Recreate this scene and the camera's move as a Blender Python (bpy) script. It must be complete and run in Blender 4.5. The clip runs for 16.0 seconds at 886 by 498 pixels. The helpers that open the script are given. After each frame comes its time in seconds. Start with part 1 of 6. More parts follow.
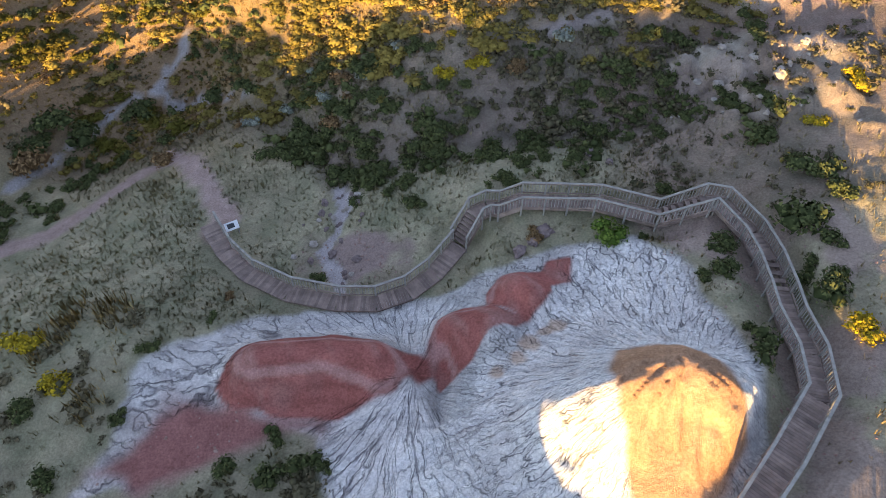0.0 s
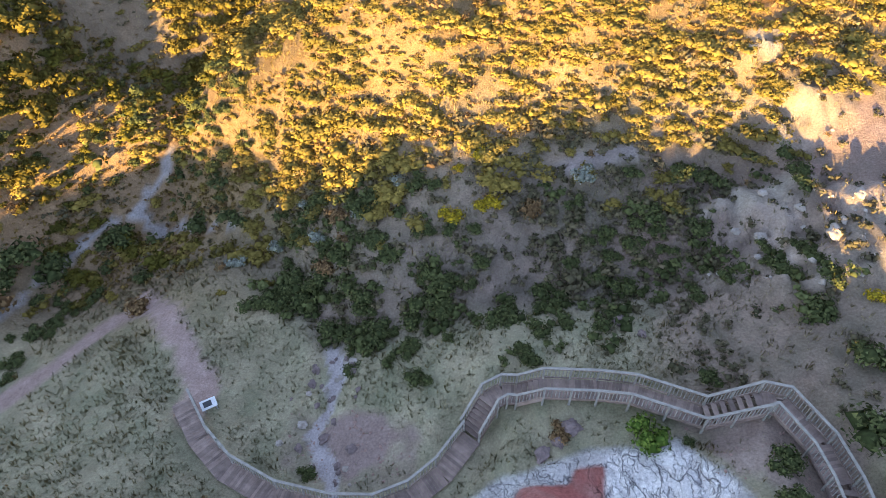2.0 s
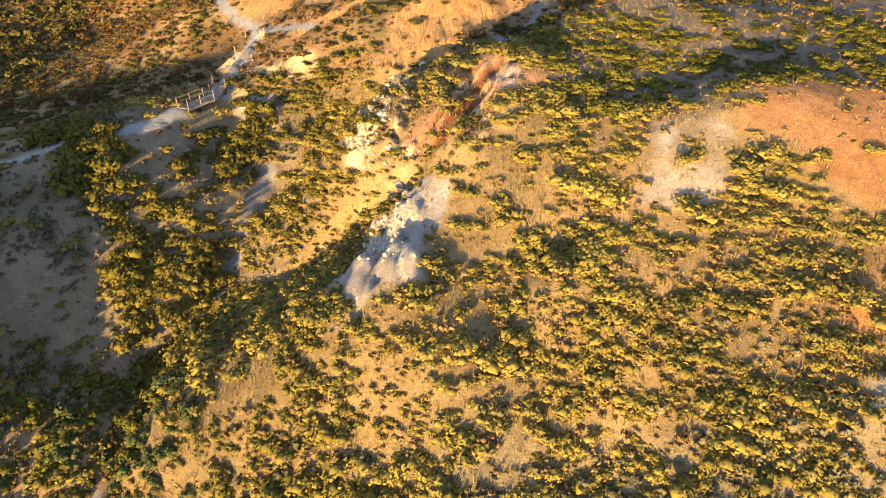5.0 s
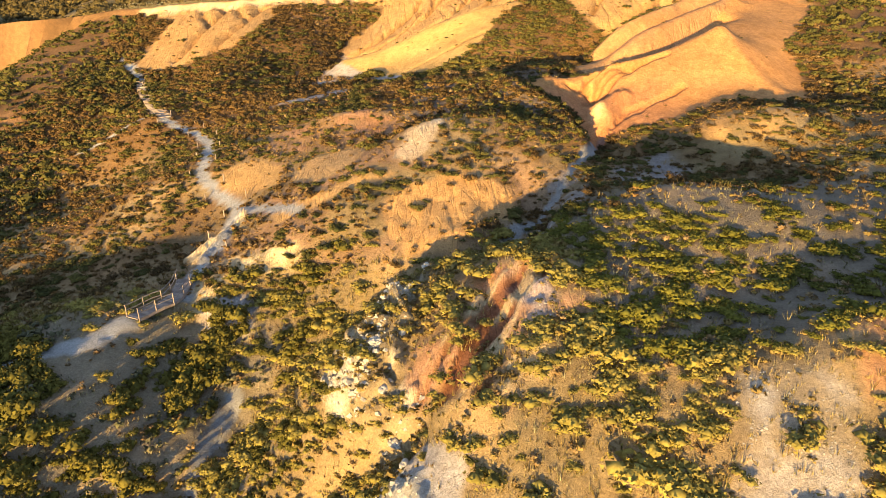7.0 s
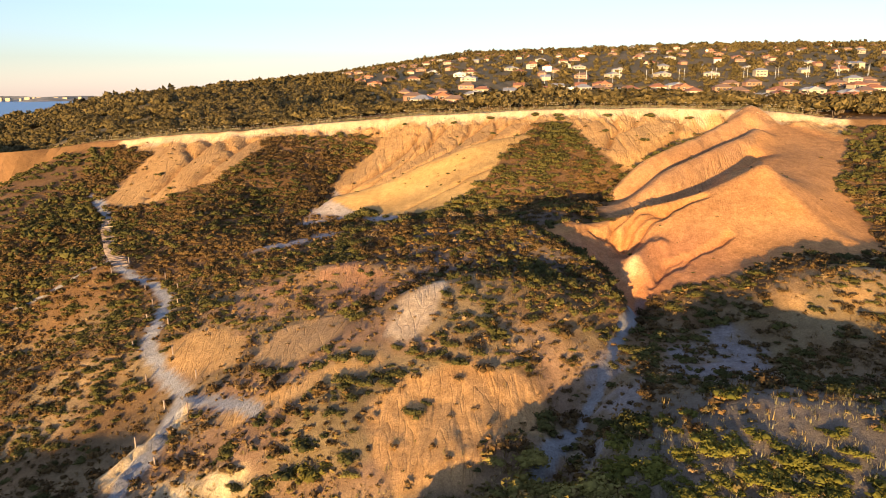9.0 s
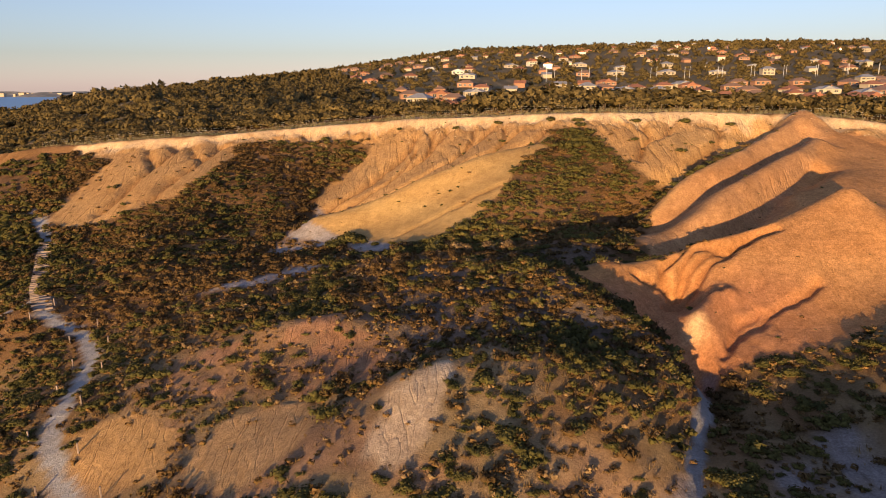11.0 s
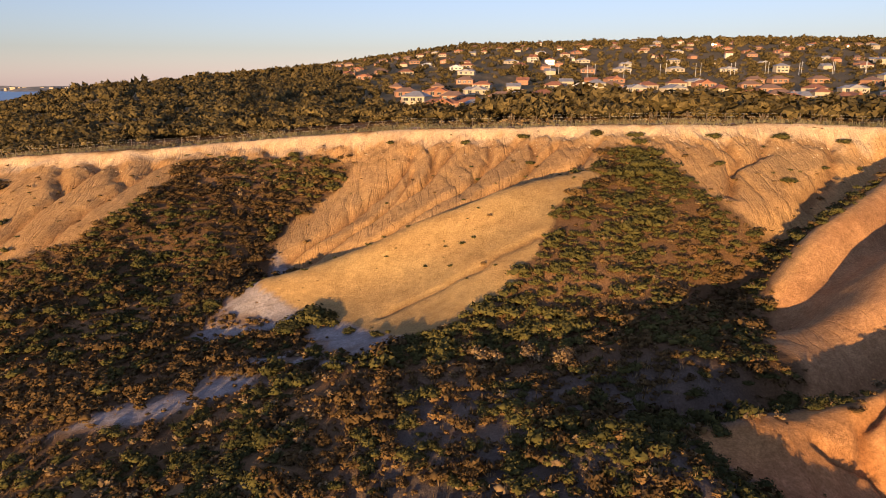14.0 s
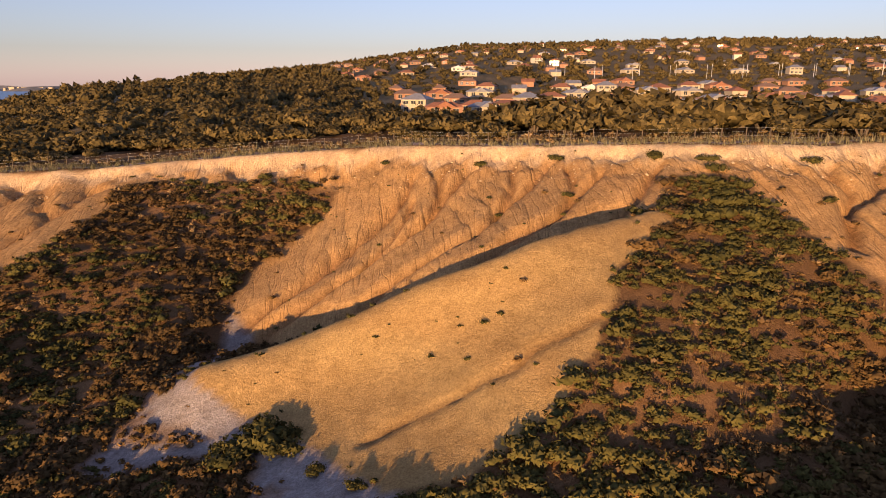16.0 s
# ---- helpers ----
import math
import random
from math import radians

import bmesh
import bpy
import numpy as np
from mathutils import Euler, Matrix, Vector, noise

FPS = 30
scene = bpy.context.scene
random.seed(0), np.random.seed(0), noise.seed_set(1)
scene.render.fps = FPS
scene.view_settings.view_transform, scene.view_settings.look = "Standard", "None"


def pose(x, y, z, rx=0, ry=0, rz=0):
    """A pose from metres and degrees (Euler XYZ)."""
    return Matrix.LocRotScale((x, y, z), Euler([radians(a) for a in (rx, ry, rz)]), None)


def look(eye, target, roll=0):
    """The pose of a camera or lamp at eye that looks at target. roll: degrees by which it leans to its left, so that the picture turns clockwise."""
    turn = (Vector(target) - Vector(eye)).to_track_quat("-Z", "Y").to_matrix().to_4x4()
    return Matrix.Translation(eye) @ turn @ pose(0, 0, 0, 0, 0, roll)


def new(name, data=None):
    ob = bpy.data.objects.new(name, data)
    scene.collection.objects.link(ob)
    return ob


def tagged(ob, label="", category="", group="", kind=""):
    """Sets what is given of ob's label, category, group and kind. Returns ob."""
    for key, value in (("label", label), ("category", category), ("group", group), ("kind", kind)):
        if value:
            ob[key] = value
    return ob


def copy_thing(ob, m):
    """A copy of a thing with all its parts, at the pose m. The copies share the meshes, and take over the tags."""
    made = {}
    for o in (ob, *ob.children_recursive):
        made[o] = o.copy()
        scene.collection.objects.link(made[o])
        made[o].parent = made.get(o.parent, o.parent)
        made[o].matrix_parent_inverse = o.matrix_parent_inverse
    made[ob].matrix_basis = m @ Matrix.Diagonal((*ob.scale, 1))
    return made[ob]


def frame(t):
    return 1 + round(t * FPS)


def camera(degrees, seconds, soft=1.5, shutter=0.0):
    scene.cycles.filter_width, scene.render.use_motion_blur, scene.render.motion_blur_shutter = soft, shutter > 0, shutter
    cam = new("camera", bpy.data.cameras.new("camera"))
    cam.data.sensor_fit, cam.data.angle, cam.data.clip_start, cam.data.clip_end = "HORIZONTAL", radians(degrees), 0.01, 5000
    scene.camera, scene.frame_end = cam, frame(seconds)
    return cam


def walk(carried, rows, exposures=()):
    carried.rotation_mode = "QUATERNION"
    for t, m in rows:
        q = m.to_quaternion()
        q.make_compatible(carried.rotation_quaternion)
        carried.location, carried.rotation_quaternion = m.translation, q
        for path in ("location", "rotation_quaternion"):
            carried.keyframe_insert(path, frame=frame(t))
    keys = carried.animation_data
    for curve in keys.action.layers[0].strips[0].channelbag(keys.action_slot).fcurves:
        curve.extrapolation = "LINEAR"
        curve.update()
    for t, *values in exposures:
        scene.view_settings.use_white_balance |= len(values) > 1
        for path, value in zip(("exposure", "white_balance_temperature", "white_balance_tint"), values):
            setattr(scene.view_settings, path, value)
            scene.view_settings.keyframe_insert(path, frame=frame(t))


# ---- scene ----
cam = camera(66.7, 16.0, soft=0.8)
METRES, EYE, TILT, LEAN, TURN = 130.0, 35.0, -50.4, 0.0, 0.0
ROWS = [
    (0.0, 0.0, 0.0, 0.0, 0.0, 0.0, 0.0),
    (0.5, -0.0013, 0.0094, 0.0142, -0.05, -0.1, 0.02),
    (1.0, -0.0023, 0.0201, 0.0308, -0.07, -0.18, 0.04),
    (1.5, -0.003, 0.031, 0.0467, -0.05, 1.33, 0.11),
    (2.0, -0.0037, 0.0428, 0.0654, -0.03, 3.43, 0.23),
    (2.5, -0.0044, 0.0547, 0.0821, -0.03, 5.63, 0.27),
    (3.0, -0.0054, 0.0679, 0.1013, -0.04, 7.87, 0.34),
    (3.5, -0.0062, 0.0813, 0.1194, -0.06, 9.93, 0.38),
    (4.0, -0.0071, 0.096, 0.1407, -0.06, 12.09, 0.48),
    (6.5, -0.0124, 0.1775, 0.2543, 0.03, 24.21, 0.81),
    (7.0, -0.0132, 0.1966, 0.2805, 0.03, 27.18, 0.86),
    (7.5, -0.0136, 0.2145, 0.3053, 0.03, 29.9, 0.91),
    (8.0, -0.0143, 0.2355, 0.3328, 0.03, 32.91, 0.96),
    (8.5, -0.0152, 0.2554, 0.3584, -0.0, 35.69, 1.01),
    (9.0, -0.0158, 0.2781, 0.3858, -0.07, 37.01, 1.01),
    (11.5, -0.0184, 0.3882, 0.5264, -0.45, 36.67, 1.04),
    (12.0, -0.019, 0.4124, 0.5571, -0.51, 36.58, 1.07),
    (12.5, -0.0199, 0.4352, 0.586, -0.6, 36.5, 1.09),
    (13.0, -0.0208, 0.4603, 0.6174, -0.66, 36.46, 1.11),
    (13.5, -0.0219, 0.4837, 0.6464, -0.71, 36.48, 1.1),
    (14.0, -0.0229, 0.5093, 0.678, -0.77, 36.43, 1.12),
    (14.5, -0.0236, 0.5328, 0.7073, -0.8, 36.41, 1.08),
    (15.0, -0.0246, 0.558, 0.739, -0.85, 36.37, 1.07),
    (15.5, -0.0253, 0.5811, 0.7681, -0.85, 36.42, 1.06),
    (16.0, -0.0259, 0.6032, 0.7965, -0.84, 36.49, 1.0),
]
EXPOSURES = [(0, 2.36, 7500, 7), (1, 2.56, 7300, 7), (2, 2.74, 7150, 6), (3, 2.72, 7000, 5), (4, 2.38, 7100, 3), (6.5, 2.06, 7000, -7), (8.5, 1.74, 6800, 0), (9, 1.59, 6650, 4), (10.2, 1.20, 6500, 10), (11.5, 0.95, 6550, 12), (14, 1.00, 6600, 16), (16, 0.92, 6750, 22)]
walk(cam, [(t, pose(0, 0, EYE, TILT, LEAN, TURN) @ pose(METRES * x, METRES * y, METRES * z, 90 + pitch, roll, yaw)) for t, x, y, z, yaw, pitch, roll in ROWS], EXPOSURES)

# ---- light ----
SUN_WAY = Vector((0.38, 1.0, 0.0)).normalized()  # the way that the light travels over the ground
SUN_HIGH = radians(2.5)
sun = new("sun", bpy.data.lights.new("sun", "SUN"))
sun.data.energy, sun.data.angle, sun.data.color = 4.7, radians(0.6), (1.0, 0.65, 0.29)
sun.matrix_world = look((-SUN_WAY * 100 + Vector((0, 0, 100 * math.tan(SUN_HIGH)))), (0, 0, 0))
world = bpy.data.worlds.new("sky")
scene.world = world
world.use_nodes = True
wn = world.node_tree.nodes
sky = wn.new("ShaderNodeTexSky")
sky.sky_type, sky.sun_disc = "NISHITA", False
sky.sun_elevation, sky.sun_rotation = SUN_HIGH, math.atan2(-SUN_WAY.x, -SUN_WAY.y)
sky.air_density, sky.dust_density, sky.ozone_density = 1.0, 0.1, 3.0
wn["Background"].inputs[1].default_value = 0.15
haze = wn.new("ShaderNodeHueSaturation")  # evening haze greys the whole sky
haze.inputs["Saturation"].default_value, haze.inputs["Value"].default_value = 0.56, 1.58
cast = wn.new("ShaderNodeMix")
cast.data_type, cast.blend_type = "RGBA", "MULTIPLY"
cast.inputs[0].default_value, cast.inputs[7].default_value = 1.0, (0.91, 0.95, 1.22, 1.0)
world.node_tree.links.new(sky.outputs[0], haze.inputs["Color"])
world.node_tree.links.new(haze.outputs[0], cast.inputs[6])
world.node_tree.links.new(cast.outputs[2], wn["Background"].inputs[0])

# ---- materials ----
class Nodes:
    """A small helper that wires a material's nodes."""

    def __init__(self, name):
        self.mat = bpy.data.materials.new(name)
        self.mat.use_nodes = True
        self.tree = self.mat.node_tree
        self.bsdf = self.tree.nodes["Principled BSDF"]

    def put(self, socket, value):
        if hasattr(value, "is_output"):
            self.tree.links.new(value, socket)
        else:
            socket.default_value = value

    def add(self, kind, out=0, **values):
        node = self.tree.nodes.new(kind)
        for key, value in values.items():
            if key.startswith("i"):
                self.put(node.inputs[int(key[1:])], value)
        return node.outputs[out]

    def pos(self):
        return self.add("ShaderNodeNewGeometry", 0)

    def noise(self, scale, detail=4.0, rough=0.6, vector=None, out=0):
        node = self.tree.nodes.new("ShaderNodeTexNoise")
        node.inputs["Scale"].default_value = scale
        node.inputs["Detail"].default_value = detail
        node.inputs["Roughness"].default_value = rough
        self.put(node.inputs["Vector"], vector or self.pos())
        return node.outputs[out]

    def ramp(self, fac, lo, hi, a=(0, 0, 0, 1), b=(1, 1, 1, 1)):
        node = self.tree.nodes.new("ShaderNodeValToRGB")
        node.color_ramp.elements[0].position, node.color_ramp.elements[0].color = lo, a
        node.color_ramp.elements[1].position, node.color_ramp.elements[1].color = hi, b
        self.put(node.inputs[0], fac)
        return node.outputs[0]

    def mix(self, fac, a, b, blend="MIX"):
        node = self.tree.nodes.new("ShaderNodeMix")
        node.data_type, node.blend_type = "RGBA", blend
        self.put(node.inputs[0], fac)
        self.put(node.inputs[6], a)
        self.put(node.inputs[7], b)
        return node.outputs[2]

    def bump(self, height, strength, distance):
        node = self.tree.nodes.new("ShaderNodeBump")
        node.inputs["Strength"].default_value = strength
        node.inputs["Distance"].default_value = distance
        self.put(node.inputs["Height"], height)
        self.put(self.bsdf.inputs["Normal"], node.outputs[0])

    def attr(self, name, out=0):
        node = self.tree.nodes.new("ShaderNodeAttribute")
        node.attribute_name = name
        return node.outputs[out]

    def done(self, color, rough, metal=0.0, spec=0.3):
        self.put(self.bsdf.inputs["Base Color"], color)
        self.put(self.bsdf.inputs["Roughness"], rough)
        self.put(self.bsdf.inputs["Metallic"], metal)
        self.put(self.bsdf.inputs["Specular IOR Level"], spec)
        return self.mat


def rgb(r, g, b):
    return (r, g, b, 1.0)


def ground_material():
    m = Nodes("ground")
    soil = m.attr("soil")
    fine = m.noise(7.0, 6.0, 0.7)
    mid = m.noise(0.9, 5.0, 0.6)
    c = m.mix(1.0, soil, m.ramp(fine, 0.28, 0.72, rgb(0.66, 0.65, 0.64), rgb(1.30, 1.31, 1.31)), "MULTIPLY")
    grit = m.noise(2.6, 9.0, 0.8)
    c = m.mix(m.ramp(m.attr("bare_ground", 2), 0.0, 1.0, rgb(0.3, 0.3, 0.3), rgb(1, 1, 1)), c, m.mix(1.0, c, m.ramp(grit, 0.34, 0.64, rgb(0.70, 0.67, 0.65), rgb(1.18, 1.19, 1.20)), "MULTIPLY"))
    c = m.mix(1.0, c, m.ramp(mid, 0.3, 0.7, rgb(0.82, 0.80, 0.78), rgb(1.14, 1.14, 1.12)), "MULTIPLY")
    height = m.mix(0.45, m.noise(5.0, 8.0, 0.8), m.noise(1.3, 4.0, 0.65))
    m.bump(height, 1.0, 0.19)
    # narrow runnels that water has cut: down the bare sand, and out from the mound over the white clay
    def runnels(vector, scale, half):
        node = m.noise(scale, 1.5, 0.5, vector)
        node.node.inputs["Distortion"].default_value = 0.12
        return m.mix(1.0, m.ramp(node, 0.5 - half, 0.5), m.ramp(node, 0.5, 0.5 + half, rgb(1, 1, 1), rgb(0, 0, 0)), "MULTIPLY")

    def calc(how, a, b=0.0):
        node = m.tree.nodes.new("ShaderNodeMath")
        node.operation = how
        m.put(node.inputs[0], a)
        m.put(node.inputs[1], b)
        return node.outputs[0]

    sand = m.attr("bare_sand", 2)
    mapping = m.tree.nodes.new("ShaderNodeMapping")
    mapping.inputs["Scale"].default_value = (1.0, 0.22, 0.25)
    mapping.inputs["Rotation"].default_value = (0.0, 0.0, 0.35)
    m.put(mapping.inputs["Vector"], m.pos())
    down = m.mix(0.6, runnels(mapping.outputs[0], 0.42, 0.05), runnels(mapping.outputs[0], 1.3, 0.05), "ADD")
    down = m.mix(1.0, down, sand, "MULTIPLY")
    split = m.tree.nodes.new("ShaderNodeSeparateXYZ")
    m.put(split.inputs[0], m.pos())
    heads = []
    for hx, hy, size in ((10.5, 14.5, 1.0), (-1.6, 18.2, 0.45)):
        dx, dy = calc("SUBTRACT", split.outputs[0], hx), calc("SUBTRACT", split.outputs[1], hy)
        turn = calc("ARCTAN2", dy, dx)
        reach = calc("POWER", calc("ADD", calc("MULTIPLY", dx, dx), calc("MULTIPLY", dy, dy)), 0.5)
        sway = calc("MULTIPLY", calc("SUBTRACT", m.noise(0.6, 4.0, 0.6), 0.5), 0.15)
        polar = m.tree.nodes.new("ShaderNodeCombineXYZ")
        m.put(polar.inputs[0], calc("ADD", turn, sway))
        m.put(polar.inputs[1], calc("MULTIPLY", reach, 0.026))
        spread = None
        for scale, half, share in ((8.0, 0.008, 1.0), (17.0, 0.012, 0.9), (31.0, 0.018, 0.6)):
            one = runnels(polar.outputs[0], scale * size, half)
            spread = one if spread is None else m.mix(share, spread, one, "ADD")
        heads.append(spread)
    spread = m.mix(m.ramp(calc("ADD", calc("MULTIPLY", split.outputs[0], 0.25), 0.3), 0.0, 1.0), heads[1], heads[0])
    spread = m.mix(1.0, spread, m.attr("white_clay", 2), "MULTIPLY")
    # sand runnels: dirt wash, with the shade of the recess put into the colour
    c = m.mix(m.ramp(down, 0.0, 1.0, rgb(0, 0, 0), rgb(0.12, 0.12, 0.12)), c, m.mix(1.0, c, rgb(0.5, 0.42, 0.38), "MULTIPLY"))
    # stain in the clay runnels and, mostly, their shade, put into the colour
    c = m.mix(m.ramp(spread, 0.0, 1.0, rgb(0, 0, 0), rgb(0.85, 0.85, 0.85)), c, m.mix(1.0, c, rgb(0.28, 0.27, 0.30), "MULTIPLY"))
    for cut, depth in ((down, 0.08), (spread, 0.18)):
        before = m.bsdf.inputs["Normal"].links[0].from_socket
        m.bump(cut, 0.8, depth)
        carve = m.bsdf.inputs["Normal"].links[0].from_node
        carve.invert = True
        m.put(carve.inputs["Normal"], before)
    return m.done(c, 0.97, 0.0, 0.05)


def leaf_material(name, dark, light):
    m = Nodes(name)
    tint = m.attr("tint", 2)
    grain = m.noise(3.0, 3.0, 0.6)
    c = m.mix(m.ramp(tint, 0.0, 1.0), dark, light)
    c = m.mix(1.0, c, m.ramp(grain, 0.3, 0.7, rgb(0.7, 0.7, 0.7), rgb(1.25, 1.25, 1.2)), "MULTIPLY")
    return m.done(c, 0.9, 0.0, 0.05)


def plain(name, a, b, scale, rough, bump=0.0, distance=0.01, spec=0.3, metal=0.0):
    """Two tones of one colour, broken up by noise, with grain."""
    m = Nodes(name)
    n = m.noise(scale, 6.0, 0.65)
    c = m.mix(m.ramp(n, 0.3, 0.7), a, b)
    if bump:
        m.bump(m.noise(scale * 4, 6.0, 0.7), bump, distance)
    return m.done(c, rough, metal, spec)


def wood_material():
    m = Nodes("weathered_timber")
    info = m.tree.nodes.new("ShaderNodeObjectInfo")
    base = m.mix(m.ramp(m.noise(2.0, 4.0), 0.3, 0.7), rgb(0.20, 0.155, 0.13), rgb(0.34, 0.27, 0.23))
    c = m.mix(1.0, base, m.ramp(info.outputs["Random"], 0.0, 1.0, rgb(0.72, 0.70, 0.70), rgb(1.2, 1.16, 1.12)), "MULTIPLY")
    m.bump(m.noise(40.0, 4.0), 0.4, 0.004)
    return m.done(c, 0.85, 0.0, 0.2)


def water_material():
    m = Nodes("sea_water")
    m.bump(m.noise(0.25, 4.0), 0.25, 0.3)
    return m.done(m.mix(m.noise(0.002), rgb(0.03, 0.13, 0.26), rgb(0.05, 0.17, 0.32)), 0.35, 0.0, 0.4)


GROUND = ground_material()
LEAF_GREEN = leaf_material("shrub_leaves", rgb(0.106, 0.090, 0.026), rgb(0.28, 0.215, 0.058))
LEAF_BASIN = leaf_material("heath_shrub_leaves", rgb(0.036, 0.037, 0.014), rgb(0.122, 0.100, 0.030))
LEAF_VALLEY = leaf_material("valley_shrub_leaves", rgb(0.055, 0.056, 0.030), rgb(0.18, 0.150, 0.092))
LEAF_DRY = leaf_material("dry_shrub_twigs", rgb(0.10, 0.060, 0.030), rgb(0.30, 0.20, 0.10))
LEAF_TREE = leaf_material("tree_leaves", rgb(0.032, 0.027, 0.013), rgb(0.165, 0.118, 0.046))
GRASS = leaf_material("dry_grass_blades", rgb(0.17, 0.15, 0.08), rgb(0.42, 0.35, 0.19))
GRASS_BROWN = leaf_material("brown_grass_blades", rgb(0.12, 0.075, 0.035), rgb(0.34, 0.22, 0.10))
GRASS_GOLD = leaf_material("golden_grass_blades", rgb(0.20, 0.14, 0.055), rgb(0.48, 0.36, 0.16))
WOOD = wood_material()
BARK = plain("bark", rgb(0.07, 0.05, 0.035), rgb(0.16, 0.12, 0.085), 6.0, 0.9, 0.6, 0.01)
ROCK_PALE = plain("pale_rock", rgb(0.27, 0.235, 0.195), rgb(0.48, 0.43, 0.37), 3.0, 0.9, 0.8, 0.03)
WATER = water_material()
ROCK_CREAM = plain("cream_rock", rgb(0.40, 0.28, 0.15), rgb(0.66, 0.50, 0.30), 3.0, 0.9, 0.8, 0.03)
ROCK_DARK = plain("dark_rock", rgb(0.13, 0.10, 0.095), rgb(0.27, 0.21, 0.19), 3.0, 0.9, 0.8, 0.03)
ROCK_RED = plain("red_stone", rgb(0.22, 0.12, 0.09), rgb(0.42, 0.30, 0.25), 3.0, 0.9, 0.8, 0.03)
CREAM_WALL = plain("cream_render", rgb(0.34, 0.28, 0.20), rgb(0.46, 0.38, 0.28), 0.8, 0.85)
WHITE_WALL = plain("white_render", rgb(0.46, 0.41, 0.34), rgb(0.60, 0.54, 0.45), 0.8, 0.8)
BRICK_WALL = plain("brown_brick", rgb(0.26, 0.13, 0.08), rgb(0.38, 0.21, 0.13), 2.5, 0.9)
TERRACOTTA = plain("terracotta_tiles", rgb(0.21, 0.085, 0.048), rgb(0.33, 0.145, 0.085), 1.5, 0.85, 0.4, 0.03)
GREY_ROOF = plain("grey_roof_sheet", rgb(0.16, 0.16, 0.18), rgb(0.26, 0.26, 0.28), 1.0, 0.6)
PALE_ROOF = plain("pale_roof_sheet", rgb(0.50, 0.47, 0.42), rgb(0.62, 0.58, 0.52), 1.0, 0.6)
BROWN_ROOF = plain("brown_tiles", rgb(0.15, 0.09, 0.065), rgb(0.24, 0.15, 0.11), 1.5, 0.85)
GLASS = plain("window_glass", rgb(0.03, 0.035, 0.04), rgb(0.05, 0.055, 0.06), 1.0, 0.08, 0.0, 0.01, 0.6)
ASPHALT = plain("asphalt", rgb(0.045, 0.045, 0.048), rgb(0.075, 0.073, 0.072), 0.5, 0.9)
STEEL = plain("galvanised_steel", rgb(0.42, 0.42, 0.42), rgb(0.55, 0.54, 0.52), 2.0, 0.5, 0.0, 0.01, 0.4, 0.3)
SIGN_FACE = plain("sign_panel", rgb(0.70, 0.74, 0.74), rgb(0.80, 0.82, 0.80), 4.0, 0.4)
LEAF_YELLOW = leaf_material("yellow_flowers", rgb(0.14, 0.12, 0.02), rgb(0.55, 0.40, 0.03))
LEAF_SILVER = leaf_material("silver_leaves", rgb(0.14, 0.16, 0.13), rgb(0.36, 0.38, 0.32))
FAR_SHORE = plain("far_shore_land", rgb(0.12, 0.12, 0.10), rgb(0.30, 0.27, 0.24), 0.02, 0.95)
GRASS_GREEN = leaf_material("grey_green_grass", rgb(0.185, 0.18, 0.10), rgb(0.37, 0.335, 0.205))
RAIL = plain("bleached_rail_timber", rgb(0.235, 0.22, 0.19), rgb(0.37, 0.355, 0.31), 3.0, 0.85, 0.3, 0.004)
LEAF_FRESH = leaf_material("fresh_green_leaves", rgb(0.034, 0.046, 0.018), rgb(0.125, 0.14, 0.055))
LEAF_GOLD = leaf_material("golden_heath_twigs", rgb(0.10, 0.070, 0.026), rgb(0.27, 0.185, 0.065))
LEAF_RUST = leaf_material("rusty_heath_twigs", rgb(0.075, 0.046, 0.018), rgb(0.24, 0.135, 0.052))
LEAF_HEATH = leaf_material("brown_heath_leaves", rgb(0.048, 0.032, 0.016), rgb(0.150, 0.088, 0.034))
LEAF_PLATEAU = leaf_material("plateau_shrub_leaves", rgb(0.042, 0.044, 0.011), rgb(0.155, 0.135, 0.026))
LEAF_RAVINE = leaf_material("ravine_leaves", rgb(0.055, 0.051, 0.013), rgb(0.165, 0.130, 0.030))
LEAF_BRIGHT = leaf_material("bright_green_leaves", rgb(0.05, 0.10, 0.018), rgb(0.18, 0.25, 0.05))

# ---- landforms: plan place and height of the leading points of each landform ----
FAN = [(-18, 20.5, 1.4), (-15, 16, 0.7), (-8, 17, 1), (-2.5, 15.5, 1.9), (5.5, 17, 5.2), (8, 14, 8.3), (5.5, 13.5, 7.2), (6.5, 9, 6.2), (11, 9.5, 7.2), (19, 15.5, 7.4)]
BOARDWALK_BENCH = [(-25, 23, 0), (-24.5, 29.5, -1.6), (-18, 29, -0.4), (-8, 26.5, -0.5), (-1, 22, 0.8), (9, 23, 4.3), (13, 28, 5), (21, 28, 7)]
CREEK_VALLEY = [(-30.5, 34.5, -4.4), (-20, 38, -1.4), (-13, 43.5, -0.8), (-11.5, 35.5, -1.5), (-6, 38, 0.8), (-3.5, 31.5, 0.7), (2.5, 30.5, 2.7), (6, 40, 2.8), (16, 36, 4.5), (18, 45, 5.3), (20.5, 40.5, 6.5), (23.5, 35, 7.7)]
SHRUB_SLOPE = [(-34.5, 52, -3), (-32.5, 46, -5.8), (-25.5, 52.5, -4.3), (-18.5, 57, 1.6), (-10.5, 52, 2), (-8, 47.5, 1.5), (-7.5, 60.5, 9), (-2, 47, 4), (-1.5, 58.5, 9), (4, 48, 4.9), (6.5, 64, 12.5), (9, 57.5, 9.8), (13, 46, 6.6), (13, 53.5, 8.8), (17, 61, 12.9), (24.5, 66.5, 14.6), (25, 56, 11.1), (26, 61.5, 12.9)]
